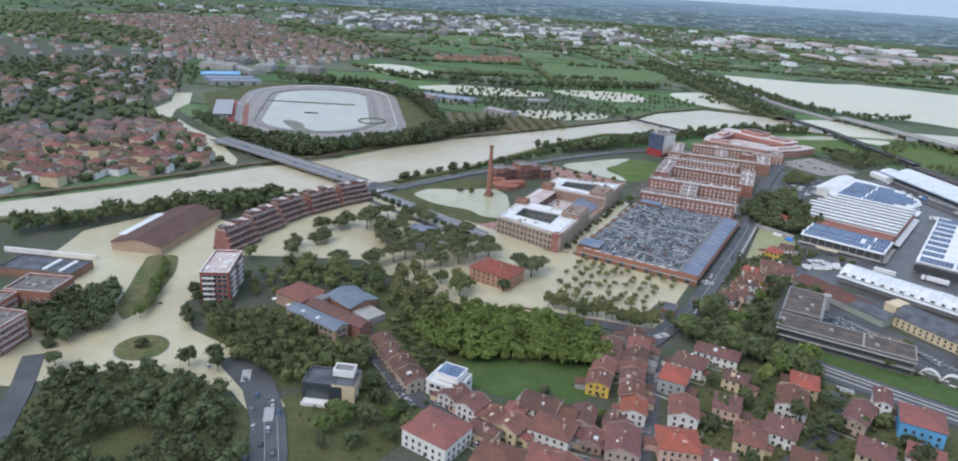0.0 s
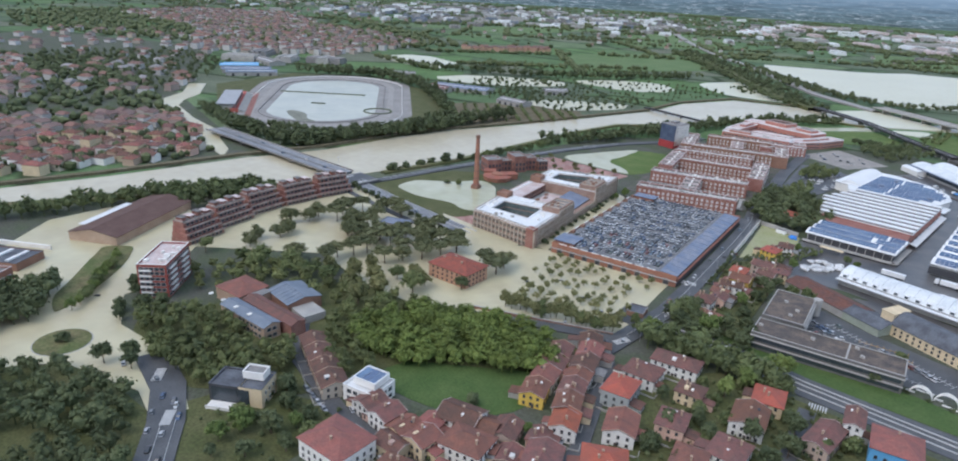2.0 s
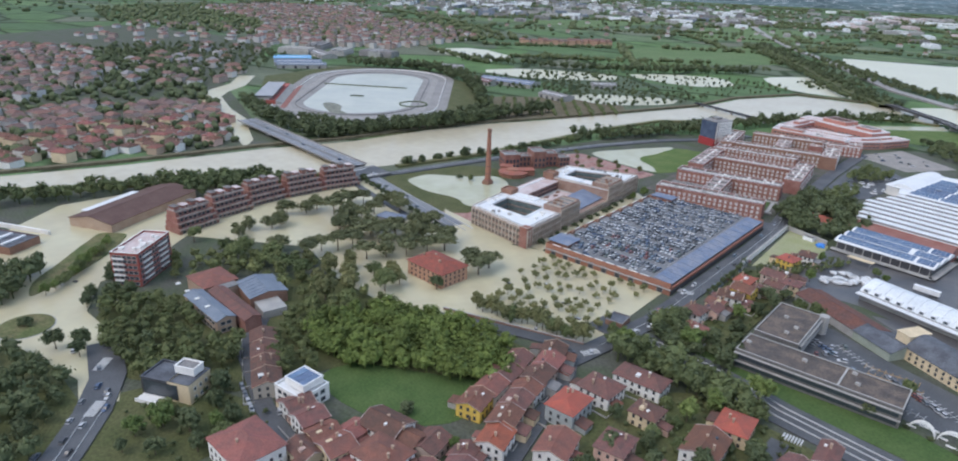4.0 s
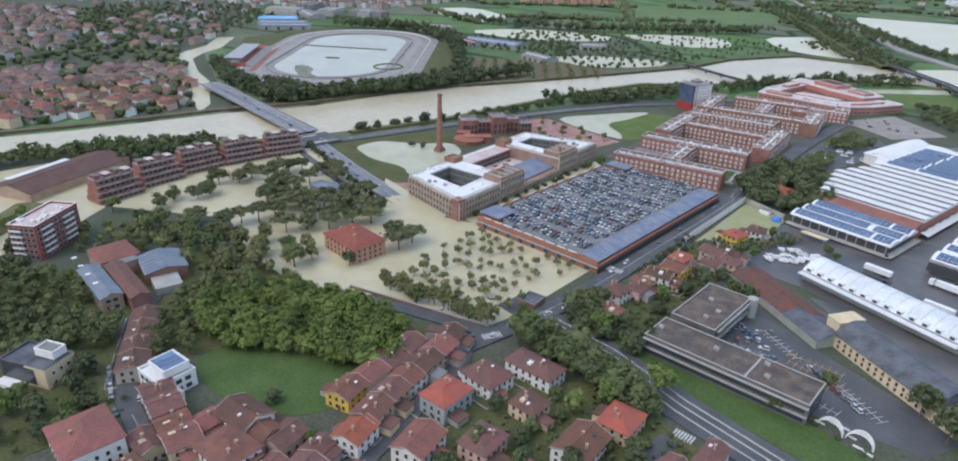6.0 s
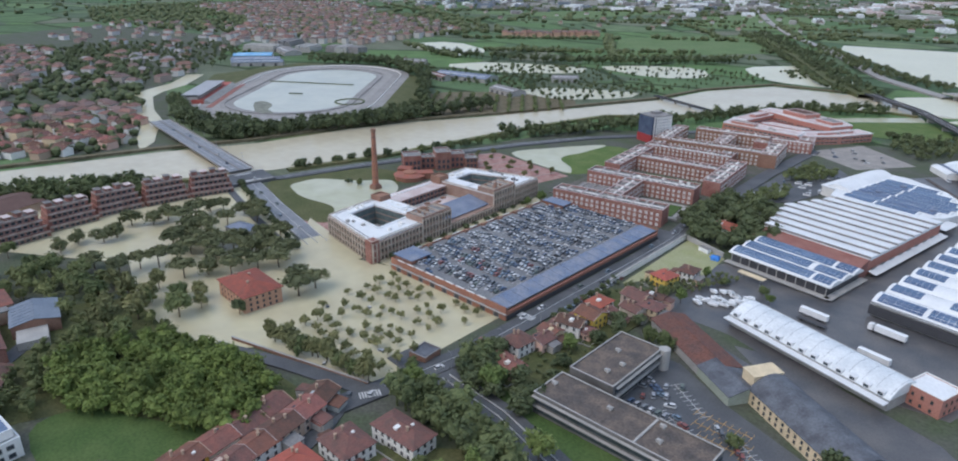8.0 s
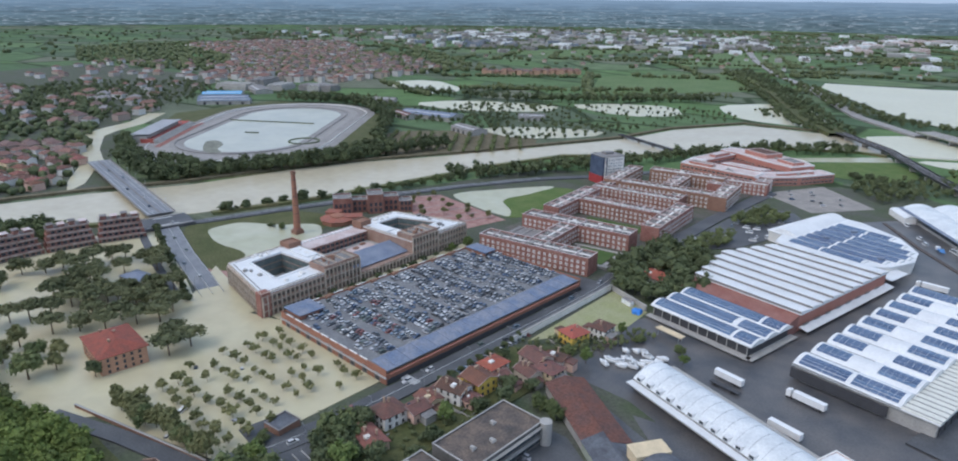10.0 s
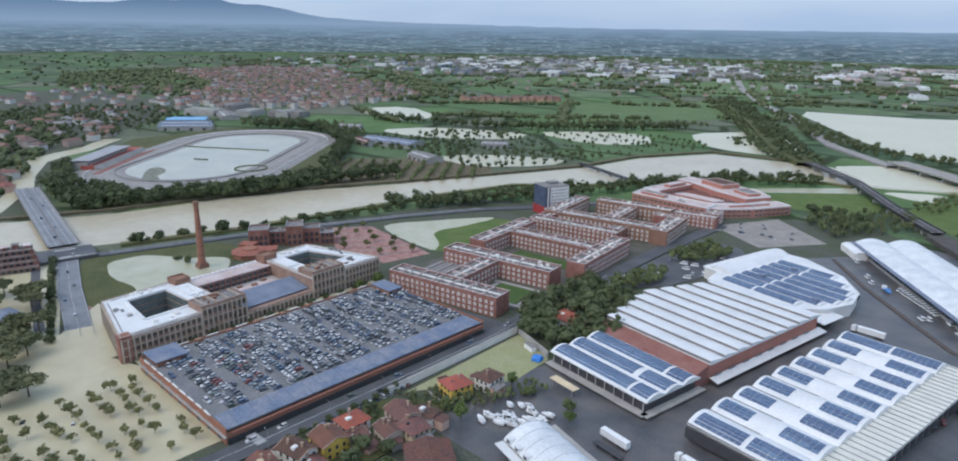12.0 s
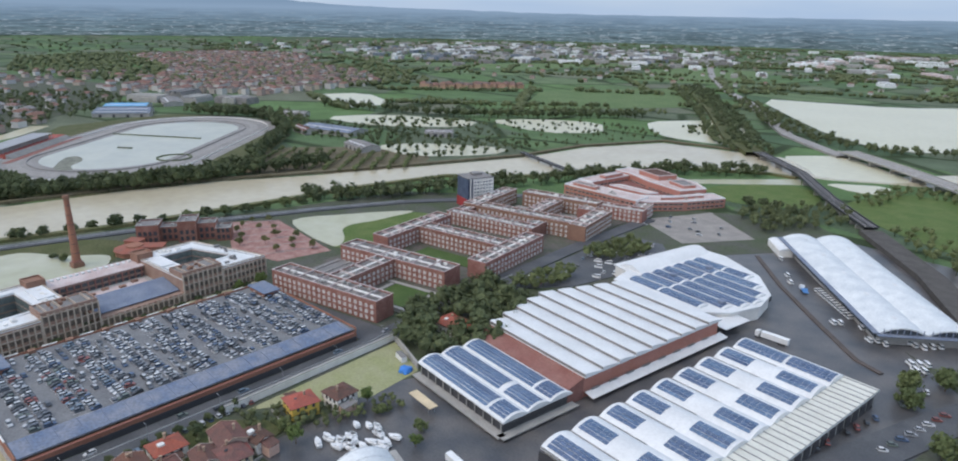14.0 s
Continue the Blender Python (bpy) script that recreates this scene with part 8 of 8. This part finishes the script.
for x0, y0, n, ang, m_ in ((30, 424, 9, -35, PAINT), (34, 404, 10, -18, PAINT), (44, 413, 9, -4, mat("yellow_paint", (0.50, 0.31, 0.13), 0.6, 0.1, 3, 0.4)), (46, 406.6, 9, -4, bpy.data.materials["yellow_paint"]), (50, 400.5, 8, -4, bpy.data.materials["yellow_paint"]), (60, 408, 12, -35, PAINT), (52, 388, 8, -10, PAINT)):
    s = Solid()
    for i in range(n):
        a = radians(ang)
        s.box(x0 + i * 2.7 * math.cos(a), y0 + i * 2.7 * math.sin(a), 0.1, 0.16, 5, 0.16, ang)
    s.box(x0 + (n - 1) * 1.35 * math.cos(radians(ang)), y0 + (n - 1) * 1.35 * math.sin(radians(ang)), 0.1, (n - 1) * 2.7, 0.16, 0.155, ang)
    tagged(part("bay_line", s, m_, bays), kind="stuff")
for x, y, h in along([(150, 610), (165, 655), (178, 695), (190, 735)], 6.5):
    for o in (-6.5, 6.5):
        if crnd.random() < 0.75:
            car(x + o, y - o * 0.3, 0.55, h - 90 + 45 * (1 if o < 0 else -1), "cars beside the vaulted hall", False)
for i in range(12):
    car(-40 + 5.2 * i + crnd.uniform(-1, 1), 855 + crnd.uniform(-16, 26) - abs(i - 6) * 2, 0.2, crnd.uniform(0, 360), "cars on the gravel lot", False)


for x, y, h in along([(103, 783), (127, 754)], 3.4):
    car(x, y, 0.3, h + 10, "vans beside the depot", False, True)
for x, y in ((121, 741), (124, 743), (134, 744), (140, 731), (143, 733), (147, 731.5), (155, 742), (158, 740), (162, 740), (165, 744), (168, 747), (160, 717), (163, 719), (166, 721), (163, 711), (166, 713)):
    car(x, y, 0.3, 35 + crnd.uniform(-8, 8), "vans beside the depot", False, True)


def lorry(x, y, rot, label="white articulated lorry with a box trailer", tractor=True):
    t = thing("lorry", x, y, 0.06, rot, label, "lorry", "lorries in the yards")
    part("trailer", Solid().box(0, -2, 1.1, 2.55, 13.4, 2.75), VANWHITE, t)
    part("trailer_frame", Solid().box(0, -2, 0.75, 1.6, 12.6, 0.35), DARKMETAL, t)
    if tractor:
        part("cab", Solid().box(0, 6.6, 0.8, 2.45, 2.1, 2.7).box(0, 6.2, 3.5, 2.2, 1.2, 0.4), VANWHITE, t)
        part("windscreen", Solid().box(0, 7.68, 1.9, 2.2, 0.06, 1.0), GLASS, t)
    for a in (-1.05, 1.05):
        for b in (-7.2, -5.9, -4.6) + ((4.9, 6.9) if tractor else ()):
            ob = put("wheel", WHEEL, t, pose(a, b, 0) @ Matrix.Diagonal((1.4, 1.6, 1.6, 1)))
    return t


lorry(85, 525, 78)
lorry(84, 498, 76, "white parked box trailer", False)
lorry(103, 698, 84)
lorry(53, 521, 78, "white parked box trailer", False)
flatbed = thing("flatbed", 56, 514, 0.06, 78, "empty dark flatbed trailers", "trailer")
part("bed", Solid().box(0, 0, 0.9, 2.5, 14, 0.3), DARKMETAL, flatbed)
for a in (-1, 1):
    for b in (-5, -3.8, 4.5):
        put("wheel", WHEEL, flatbed, pose(a, b, 0) @ Matrix.Diagonal((1.4, 1.5, 1.5, 1)))
for x, y, r in ((54, 853, 30), (60, 843, 30), (68, 826, 32), (81, 797, 40), (86, 786, 40)):
    car(x, y, 0.08, r, "white vans at the depot", False, True)
blue_truck = thing("tank_lorry", 97, 776, 0.06, 35, "blue tanker lorry at the depot", "lorry")
part("tank", vault(-1.4, 1.4, -1.2, 1.2, 1.2, 1.6).box(0, 0, 1.0, 2.6, 7, 0.4), mat("blue_paint", (0.10, 0.25, 0.50), 0.4, 0.1, 3, 0.5), blue_truck, "blue tank")
part("cab", Solid().box(0, 4.6, 0.7, 2.4, 2.0, 2.2), VANWHITE, blue_truck)
# wrapped boats and trailers stored beside the barrel hall
for i in range(34):
    x, y = 2 + crnd.uniform(0, 26), 497 + crnd.uniform(0, 22)
    if inside(x, y, [(0, 492), (6, 516), (26, 524), (32, 510), (18, 494)]):
        b = thing("stored_boat", x, y, 0, crnd.uniform(60, 110), "white wrapped boat stored on the yard", "boat", "boats stored on the yard")
        L = crnd.uniform(4, 6.5)
        part("hull", Solid().prism([(-0.9, -L / 2), (0.9, -L / 2), (1.1, 0), (0.5, L / 2 - 0.6), (0, L / 2), (-0.5, L / 2 - 0.6), (-1.1, 0)], 0.5, 1.5, [(-1.0, -L / 2), (1.0, -L / 2), (1.25, 0), (0.6, L / 2 - 0.6), (0, L / 2 + 0.2), (-0.6, L / 2 - 0.6), (-1.25, 0)]), VANWHITE, b)
        part("cover", Solid().box(0, -L * 0.15, 1.5, 1.5, L * 0.45, 0.6), ROOFWHITE, b)
        part("cradle", Solid().box(0, 0, 0, 1.2, L * 0.6, 0.5), STEEL, b)
# building site in the pit
cab1 = thing("site_cabin", -18, 562, 0, -20, "white site cabin in the building pit", "cabin")
part("body", Solid().box(0, 0, 0.2, 7, 2.6, 2.6), VANWHITE, cab1)
part("roof", Solid().box(0, 0, 2.8, 7.2, 2.8, 0.15), ROOFGREY, cab1)
tarp = thing("tarpaulin_heap", -9, 556, 0, 10, "heap under a bright blue tarpaulin", "tarpaulin")
part("cover", Solid().add(*blob((0, 0, 0.5), 3.2, crnd, 0.6, 2)), mat("blue_tarpaulin", (0.05, 0.20, 0.55), 0.5, 0.15, 1.5, 0.3), tarp)
# white arched pergola on the verge
perg = thing("pergola", 76, 374, 0, -8, "white arched steel pergola on the grass verge", "pergola")
def tube(pts, r):
    """A square bar bent along a line in space."""
    v, f = [], []
    for i, p in enumerate(pts):
        d = (Vector(pts[min(i + 1, len(pts) - 1)]) - Vector(pts[max(i - 1, 0)])).normalized()
        a = d.cross(Vector((0.31, 0.95, 0.05))).normalized() * r
        b = d.cross(a).normalized() * r
        v += [tuple(Vector(p) + a + b), tuple(Vector(p) - a + b), tuple(Vector(p) - a - b), tuple(Vector(p) + a - b)]
    n = len(pts)
    f = [(4 * i + q, 4 * i + (q + 1) % 4, 4 * i + 4 + (q + 1) % 4, 4 * i + 4 + q) for i in range(n - 1) for q in range(4)]
    return Solid().add(v, f + [(3, 2, 1, 0), tuple(4 * n - 4 + q for q in range(4))])


for k in range(2):
    for lean in (0.0, 1.2, 2.4):
        part("arch", tube([(-5 + k * 10 + 4.6 * math.cos(a), k - 2 + lean * math.sin(a), 4.4 * math.sin(a)) for a in (math.pi * i / 20 for i in range(21))], 0.2), WHITEWALL, perg)
for i in range(6):
    part("bench_wall", Solid().box(-9 + i * 3.6, 4 * math.sin(i), 0, 3.4, 0.5, 0.6), WHITEWALL, perg)

# painted lines on the roads
lines = tagged(new("lane_markings"), "white lane lines painted on the streets", "road marking")
for pts, off in (([(-352, 462), (-268, 436), (-196, 417)], (0, 6, -6)), ([(-56, 345), (-48, 385), (-46, 420), (-45, 450), (-42, 520), (-41, 565), (-44, 600), (-45, 680)], (0,)), ([(-43, 364), (-11, 360), (25, 349), (65, 341), (140, 326)], (-4, 0.4, 4)), ([(-180, 172), (-160, 152), (-130, 110)], (0, 5)), ([(-322, 480), (-299, 554), (-275, 620), (-250, 683), (-215, 752)], (0, 3.8))):
    s = Solid()
    for o in off:
        s.sweep([(a, b, 0.1) for a, b in pts], [(o - 0.08, 0.0), (o - 0.08, LEVEL[0] + 0.42), (o + 0.08, LEVEL[0] + 0.42), (o + 0.08, 0.0)])
    part("lane_line", s, PAINT, lines)
zeb = Solid()
for x0, y0, ang, n in ((-58, 334, 60, 8), (-52, 428, 0, 8), (30, 334, 0, 7), (-205, 186, 130, 9), (-176, 170, 130, 9)):
    for i in range(n):
        a = radians(ang)
        zeb.box(x0 + i * 1.1 * math.cos(a), y0 + i * 1.1 * math.sin(a), 0.3, 0.55, 4, LEVEL[0] + 0.24, ang)
tagged(part("zebra", zeb, PAINT, lines), kind="stuff")


def street_lamp(x, y, rot, h=9.0, z=0.0):
    t = thing("street_lamp", x, y, z, rot, "grey steel street lamp with a curved arm", "street lamp", "street lamps")
    part("pole", Solid().ring(0, 0, 0.11, 0.07, 0, h, 6), STEEL, t)
    part("arm", Solid().box(0.8, 0, h - 0.1, 1.8, 0.09, 0.09), STEEL, t)
    part("lamp_head", Solid().box(1.7, 0, h - 0.2, 0.7, 0.28, 0.14), CONCRETE, t)


for x, y, h in along([(-560, 498), (-460, 480), (-352, 461)], 30, off=9.4, start=12):
    street_lamp(x, y, h - 90, 8.5, 4.2)
for x, y, h in along([(-340, 458), (-196, 418)], 26, off=-7.5, start=8):
    street_lamp(x, y, h + 90, 8.5)
for x, y, h in along([(-55, 345), (-47, 400), (-43, 520), (-43, 600)], 28, off=-6.0):
    street_lamp(x, y, h + 90, 8.5)

# ---- distance: town, sheds, tree belts ----
frnd = random.Random(17)
def far_houses(name, places, label, wall_mat, roof_mat, size=(9, 16), h=(5.5, 10)):
    """Far houses nobody could count: walls, and gable roofs as a part."""
    w, r = Solid(), Solid()
    for x, y in places:
        a, b, hh, t = frnd.uniform(*size), frnd.uniform(size[0], size[1] * 0.8), frnd.uniform(*h), frnd.choice((20, 110)) + frnd.uniform(-10, 10)
        w.box(x, y, 0, a, b, hh, t)
        M = pose(x, y, hh, 0, 0, t)
        a, b = a / 2 + 0.6, b / 2 + 0.6
        v = [(-a, -b, 0), (a, -b, 0), (a, b, 0), (-a, b, 0), (-a * 0.6, 0, b * 0.45), (a * 0.6, 0, b * 0.45)]
        r.add([tuple(M @ Vector(p)) for p in v], [(0, 1, 5, 4), (2, 3, 4, 5), (1, 2, 5), (3, 0, 4)])
    ob = new(name)
    tagged(ob, label, "houses", "", "stuff")
    part("walls", w, wall_mat, ob)
    part("roofs", r, roof_mat, ob)
    return ob


FARWALL = island_palette("far_render", [(0.446, 0.394, 0.351), (0.531, 0.510, 0.489), (0.383, 0.297, 0.255), (0.425, 0.361, 0.297), (0.595, 0.585, 0.564)], 0.9)
FARROOF = island_palette("far_tiles", [(0.217, 0.121, 0.098), (0.178, 0.112, 0.098), (0.246, 0.132, 0.103), (0.160, 0.126, 0.114), (0.206, 0.137, 0.121)], 0.9)
ORANGE = mat("orange_render", (0.42, 0.27, 0.19), 0.9, 0.15, 20, 2)
far_houses("town_beyond", [p for p in places if p not in near_places] + scatter([(-810, 190), (-1200, 260), (-1450, 520), (-1250, 640), (-900, 500), (-800, 330)], 17, frnd, 2600), "red-roofed houses of the town beyond the river", FARWALL, FARROOF)
far_houses("far_town", scatter([(-1590, 1240), (-2150, 1380), (-2250, 1700), (-1950, 1900), (-1480, 1600), (-1230, 1560), (-980, 1400), (-950, 1090), (-1064, 1017), (-1100, 960), (-1210, 950)], 19, frnd, 5200), "dense red-roofed town on the plain", FARWALL, FARROOF, (9, 20), (6, 12))
far_houses("far_town", scatter([(-1500, 700), (-1100, 760), (-1020, 900), (-1150, 960), (-1500, 1180), (-1750, 950)], 46, frnd, 900), "scattered houses among trees", FARWALL, FARROOF, (10, 20), (5, 9))
far_houses("far_terrace", [(-855 + k * 6.2 + frnd.uniform(-2, 2), 1412 + k * 7.5 + frnd.uniform(-9, 9)) for k in range(23)] + [(-840 + k * 6.2, 1440 + k * 7.5) for k in range(20)], "row of orange apartment houses at the edge of fields", ORANGE, FARROOF, (11, 17), (8, 12))
far_houses("far_farms", scatter([(-2500, 1800), (-900, 1750), (-300, 2000), (300, 2200), (200, 3600), (-1500, 4000), (-3200, 2600)], 95, frnd, 1600), "scattered farmhouses on the plain", FARWALL, FARROOF, (8, 15), (4, 7))


def far_sheds(name, places, label, mats, size=(30, 80)):
    ob = tagged(new(name), label, "industrial buildings", "", "stuff")
    for m_ in mats:
        s = Solid()
        for x, y in places:
            if frnd.random() < 1 / len(mats):
                a, b, t = frnd.uniform(*size), frnd.uniform(size[0] * 0.6, size[1] * 0.5), frnd.choice((25, 115)) + frnd.uniform(-8, 8)
                s.box(x, y, 0, a, b, frnd.uniform(6, 10), t)
                for q in range(3):
                    c, d = math.cos(radians(t)), math.sin(radians(t))
                    o = (q - 1) * b / 3.2
                    s.box(x - o * d, y + o * c, 6, a * 0.98, b / 5, frnd.uniform(4.3, 5.4), t)
        if s.v:
            part("shed", s, m_, ob)
    return ob


far_sheds("far_sheds", scatter([(-1900, 2300), (-1200, 2100), (-700, 2700), (-900, 3300), (-1800, 3600), (-2700, 3000)], 95, frnd, 900), "white and grey industrial sheds on the plain", (ROOFWHITE, ROOFGREY, CONCRETE))
far_sheds("far_sheds", scatter([(-1500, 2050), (-1300, 2350), (-700, 2450), (-850, 3200), (-1900, 3300), (-2300, 2600), (-2000, 2100)], 52, frnd, 900), "crowded grey and white sheds of an industrial quarter", (ROOFGREY, CONCRETE, ROOFWHITE, SCHOOLROOF), (22, 62))
far_sheds("far_sheds", scatter([(-600, 2900), (300, 2600), (700, 3000), (300, 3900), (-500, 4000)], 100, frnd, 700), "white and grey industrial sheds on the plain", (ROOFWHITE, CONCRETE, ROOFPINK), (40, 130))
far_sheds("far_sheds", scatter([(-2900, 1900), (-1500, 1900), (-600, 2150), (200, 2250), (800, 2500), (600, 3900), (-900, 4300), (-2400, 3700)], 110, frnd, 420), "small white and grey sheds and greenhouses over the plain", (ROOFWHITE, ROOFGREY, CONCRETE), (18, 60))
far_sheds("far_sheds", [(-1010, 905), (-1045, 985), (-950, 960), (-890, 1000), (-1100, 900)], "pale flat-roofed halls behind the racecourse", (ROOFGREY, CONCRETE), (40, 70))
for x, y, w, d, r, m_, lab in ((-935, 838, 62, 34, 50, mat("sky_blue_roof", (0.16, 0.38, 0.60), 0.5, 0.1, 8, 1), "pool hall with a bright blue roof"), (-886, 812, 76, 24, 50, SLATE, "sports hall with a blue-grey roof"), (-856, 796, 78, 20, 50, SCHOOLROOF, "sports hall with a blue-grey roof"), (-950, 915, 80, 30, -20, ROOFGREY, "wide sports hall with a grey roof"), (-536, 930, 88, 36, 8, SLATE, "slate roofed riding hall with white ends"), (-420, 880, 46, 24, -14, ROOFGREY, "long stable hall with a grey roof"), (-560, 900, 40, 14, -14, TERRA_OLD, "long stable hall with a brown roof"), (-690, 980, 36, 18, 30, ROOFGREY, "long stable hall with a grey roof"), (-420, 1010, 36, 20, 40, ROOFGREY, "grey roofed shed by flooded fields")):
    b = thing("hall", x, y, 0, r, lab, "hall", "halls beyond the river")
    gabled(b, w, d, 6, 3.0, CONCRETE, m_)
    part("skylight", Solid().box(0, -d * 0.27, 7.3, w * 0.9, 1.4, 0.5), ROOFWHITE, b)
    for i in range(4):
        part("bay_door", Solid().box(-w * 0.36 + i * w * 0.24, -d / 2 - 0.1, 0, 4, 0.3, 4), DARKMETAL, b)


def tree_belt(name, places, label, leafmat, size=(3, 7)):
    """Far trees as uneven lumps in one mesh."""
    s = Solid()
    for x, y in places:
        k = frnd.uniform(*size)
        for _ in range(2):
            s.add(*blob((x + frnd.uniform(-1, 1) * k, y + frnd.uniform(-1, 1) * k, k * 0.7), k * frnd.uniform(0.6, 1.0), frnd, 0.9, 1))
    me = bpy.data.meshes.new(name)
    me.from_pydata(s.v, [], s.f)
    me.materials.append(leafmat)
    return tagged(new(name, me), label, "trees", "", "stuff")


tree_belt("town_trees", scatter([(-490, 440), (-600, 160), (-820, 190), (-1200, 260), (-1450, 520), (-1150, 760), (-700, 540)], 10.5, frnd, 4600), "garden trees between houses beyond the river", WOODD, (3.6, 6.6))
tree_belt("town_trees", scatter([(-1750, 900), (-1050, 1100), (-900, 1500), (-1250, 1720), (-2350, 1520), (-2300, 1100)], 17, frnd, 5200), "trees among the far town", WOODD, (4, 9))
tree_belt("field_trees", scatter([(-3800, 1200), (-2300, 800), (-1400, 1000), (-900, 1500), (-500, 1900), (0, 2000), (600, 2000), (900, 3300), (0, 4300), (-2200, 4200)], 58, frnd, 4000), "trees and copses scattered over the plain", WOODD, (3, 8))
rows_ = []
for k in range(170):
    x, y = frnd.uniform(-3000, 700), frnd.uniform(1500, 4200)
    a, L = radians(frnd.choice((28, 34, 118, 124)) + frnd.uniform(-6, 6)), frnd.uniform(80, 380)
    if not inside(x, y, [(-330, 1850), (60, 2000), (700, 1950), (800, 1300), (-100, 1400)]):
        rows_ += [(x + math.cos(a) * d + frnd.uniform(-5, 5), y + math.sin(a) * d + frnd.uniform(-5, 5)) for d in range(0, int(L), 11)]
tree_belt("field_trees", [p for p in rows_ if math.hypot(p[0] - 100, p[1] - 200) < 4400 and not inside(p[0], p[1], [(-300, 1780), (60, 1960), (510, 1920), (640, 1500), (300, 1270), (50, 1320), (-100, 1450)])], "hedgerows dividing the plain", WOODD, (3.5, 7.5))
tree_belt("field_trees", [(x + frnd.uniform(-6, 6), y + frnd.uniform(-6, 6)) for a, b in [((-700, 1600), (-480, 1250)), ((-480, 1890), (-290, 1580)), ((-900, 1330), (-640, 1560)), ((-1000, 1900), (-300, 2150)), ((-1500, 1900), (-900, 2750)), ((-350, 2000), (250, 2050)), ((-900, 1160), (-700, 1080)), ((-720, 1200), (-420, 1450)), ((-100, 2500), (300, 2700)), ((-1900, 2000), (-1300, 1750))] for x, y, h in along([a, b], 9)], "hedgerow trees between fields", WOODD, (3.5, 7))
tree_belt("wet_bushes", scatter([(-230, 1330), (-170, 1380), (-130, 1300), (-190, 1270)], 9, frnd, 300) + scatter([(-560, 1010), (-600, 1080), (-480, 1140), (-450, 1090)], 14, frnd, 400) + scatter([(420, 1480), (600, 1550), (480, 1850), (250, 1700)], 40, frnd, 200), "drowned bushes standing in flood water", WOODD, (2, 4))
far_houses("far_halls", scatter([(-1030, 560), (-890, 520), (-790, 560), (-830, 680), (-1050, 780), (-1120, 700)], 33, frnd, 500), "pale houses and halls among dark trees", FARWALL, island_palette("far_flat_roofs", [(0.20, 0.12, 0.10), (0.22, 0.12, 0.09), (0.27, 0.25, 0.245), (0.17, 0.115, 0.10), (0.24, 0.135, 0.105)], 0.85), (10, 22), (6, 9))
tree_belt("left_trees", scatter([(-700, 60), (-560, 60), (-520, 200), (-560, 240)], 12, frnd, 400), "trees along the far river bank", WOODD, (3, 6))
# railing of the racecourse
fence = thing("track_rail", -628, 732, 0, 0, "pale railing round the racecourse infield", "railing")
q = [(a + 628, b - 732, 0.2) for a, b in oval(90, 75, **OV)]
part("rail", Solid().sweep(q + q[:1], [(-0.25, 0), (-0.25, 1.2), (0.25, 1.2), (0.25, 0)]), ROOFGREY, fence, "dark rail")
q = [(a + 628, b - 732, 0.2) for a, b in oval(99, 100, **OV)]
part("rail", Solid().sweep(q + q[:1], [(-0.3, 0), (-0.3, 1.2), (0.3, 1.2), (0.3, 0)]), WHITEWALL, fence, "white rail")
for k, (x, y, w, d) in enumerate(((-30, 20, 120, 1.6), (20, -40, 18, 2))):
    part("hedge", Solid().box(x, y, 0.1, w, d, 1.4, 30), LEAF_DARK, fence)
part("ring_hedge", Solid().sweep([(-519.2 + 628 + 17 * math.cos(a), 705.1 - 732 + 17 * math.sin(a), 0.2) for a in (2 * math.pi * i / 28 for i in range(29))], [(-1.0, 0), (-0.8, 1.3), (0.8, 1.3), (1.0, 0)]), LEAF_DARK, fence, "round clipped hedge")
isl = Solid()
isl.ring(-255 + 255, 0, 12, 12, 0.0, 0.6, 20)
ri = thing("roundabout", -267, 181, 0, 0, "grassy roundabout island ringed by flood water", "roundabout")
part("island", isl, ROUGHGRASS, ri)
part("kerb", Solid().ring(0, 0, 12.8, 12.5, 0.0, 0.35, 24), CONCRETE, ri)
vg_ = thing("verge_island", -322, 232, 0, 0, "long grassy verge island in the flooded street", "verge")
part("grass", Solid().prism(curvy([(26, -40), (16, -36), (4, -26), (-30, 14), (-38, 24), (-26, 34), (-18, 30), (8, 2)]), 0, 0.7), ROUGHGRASS, vg_)
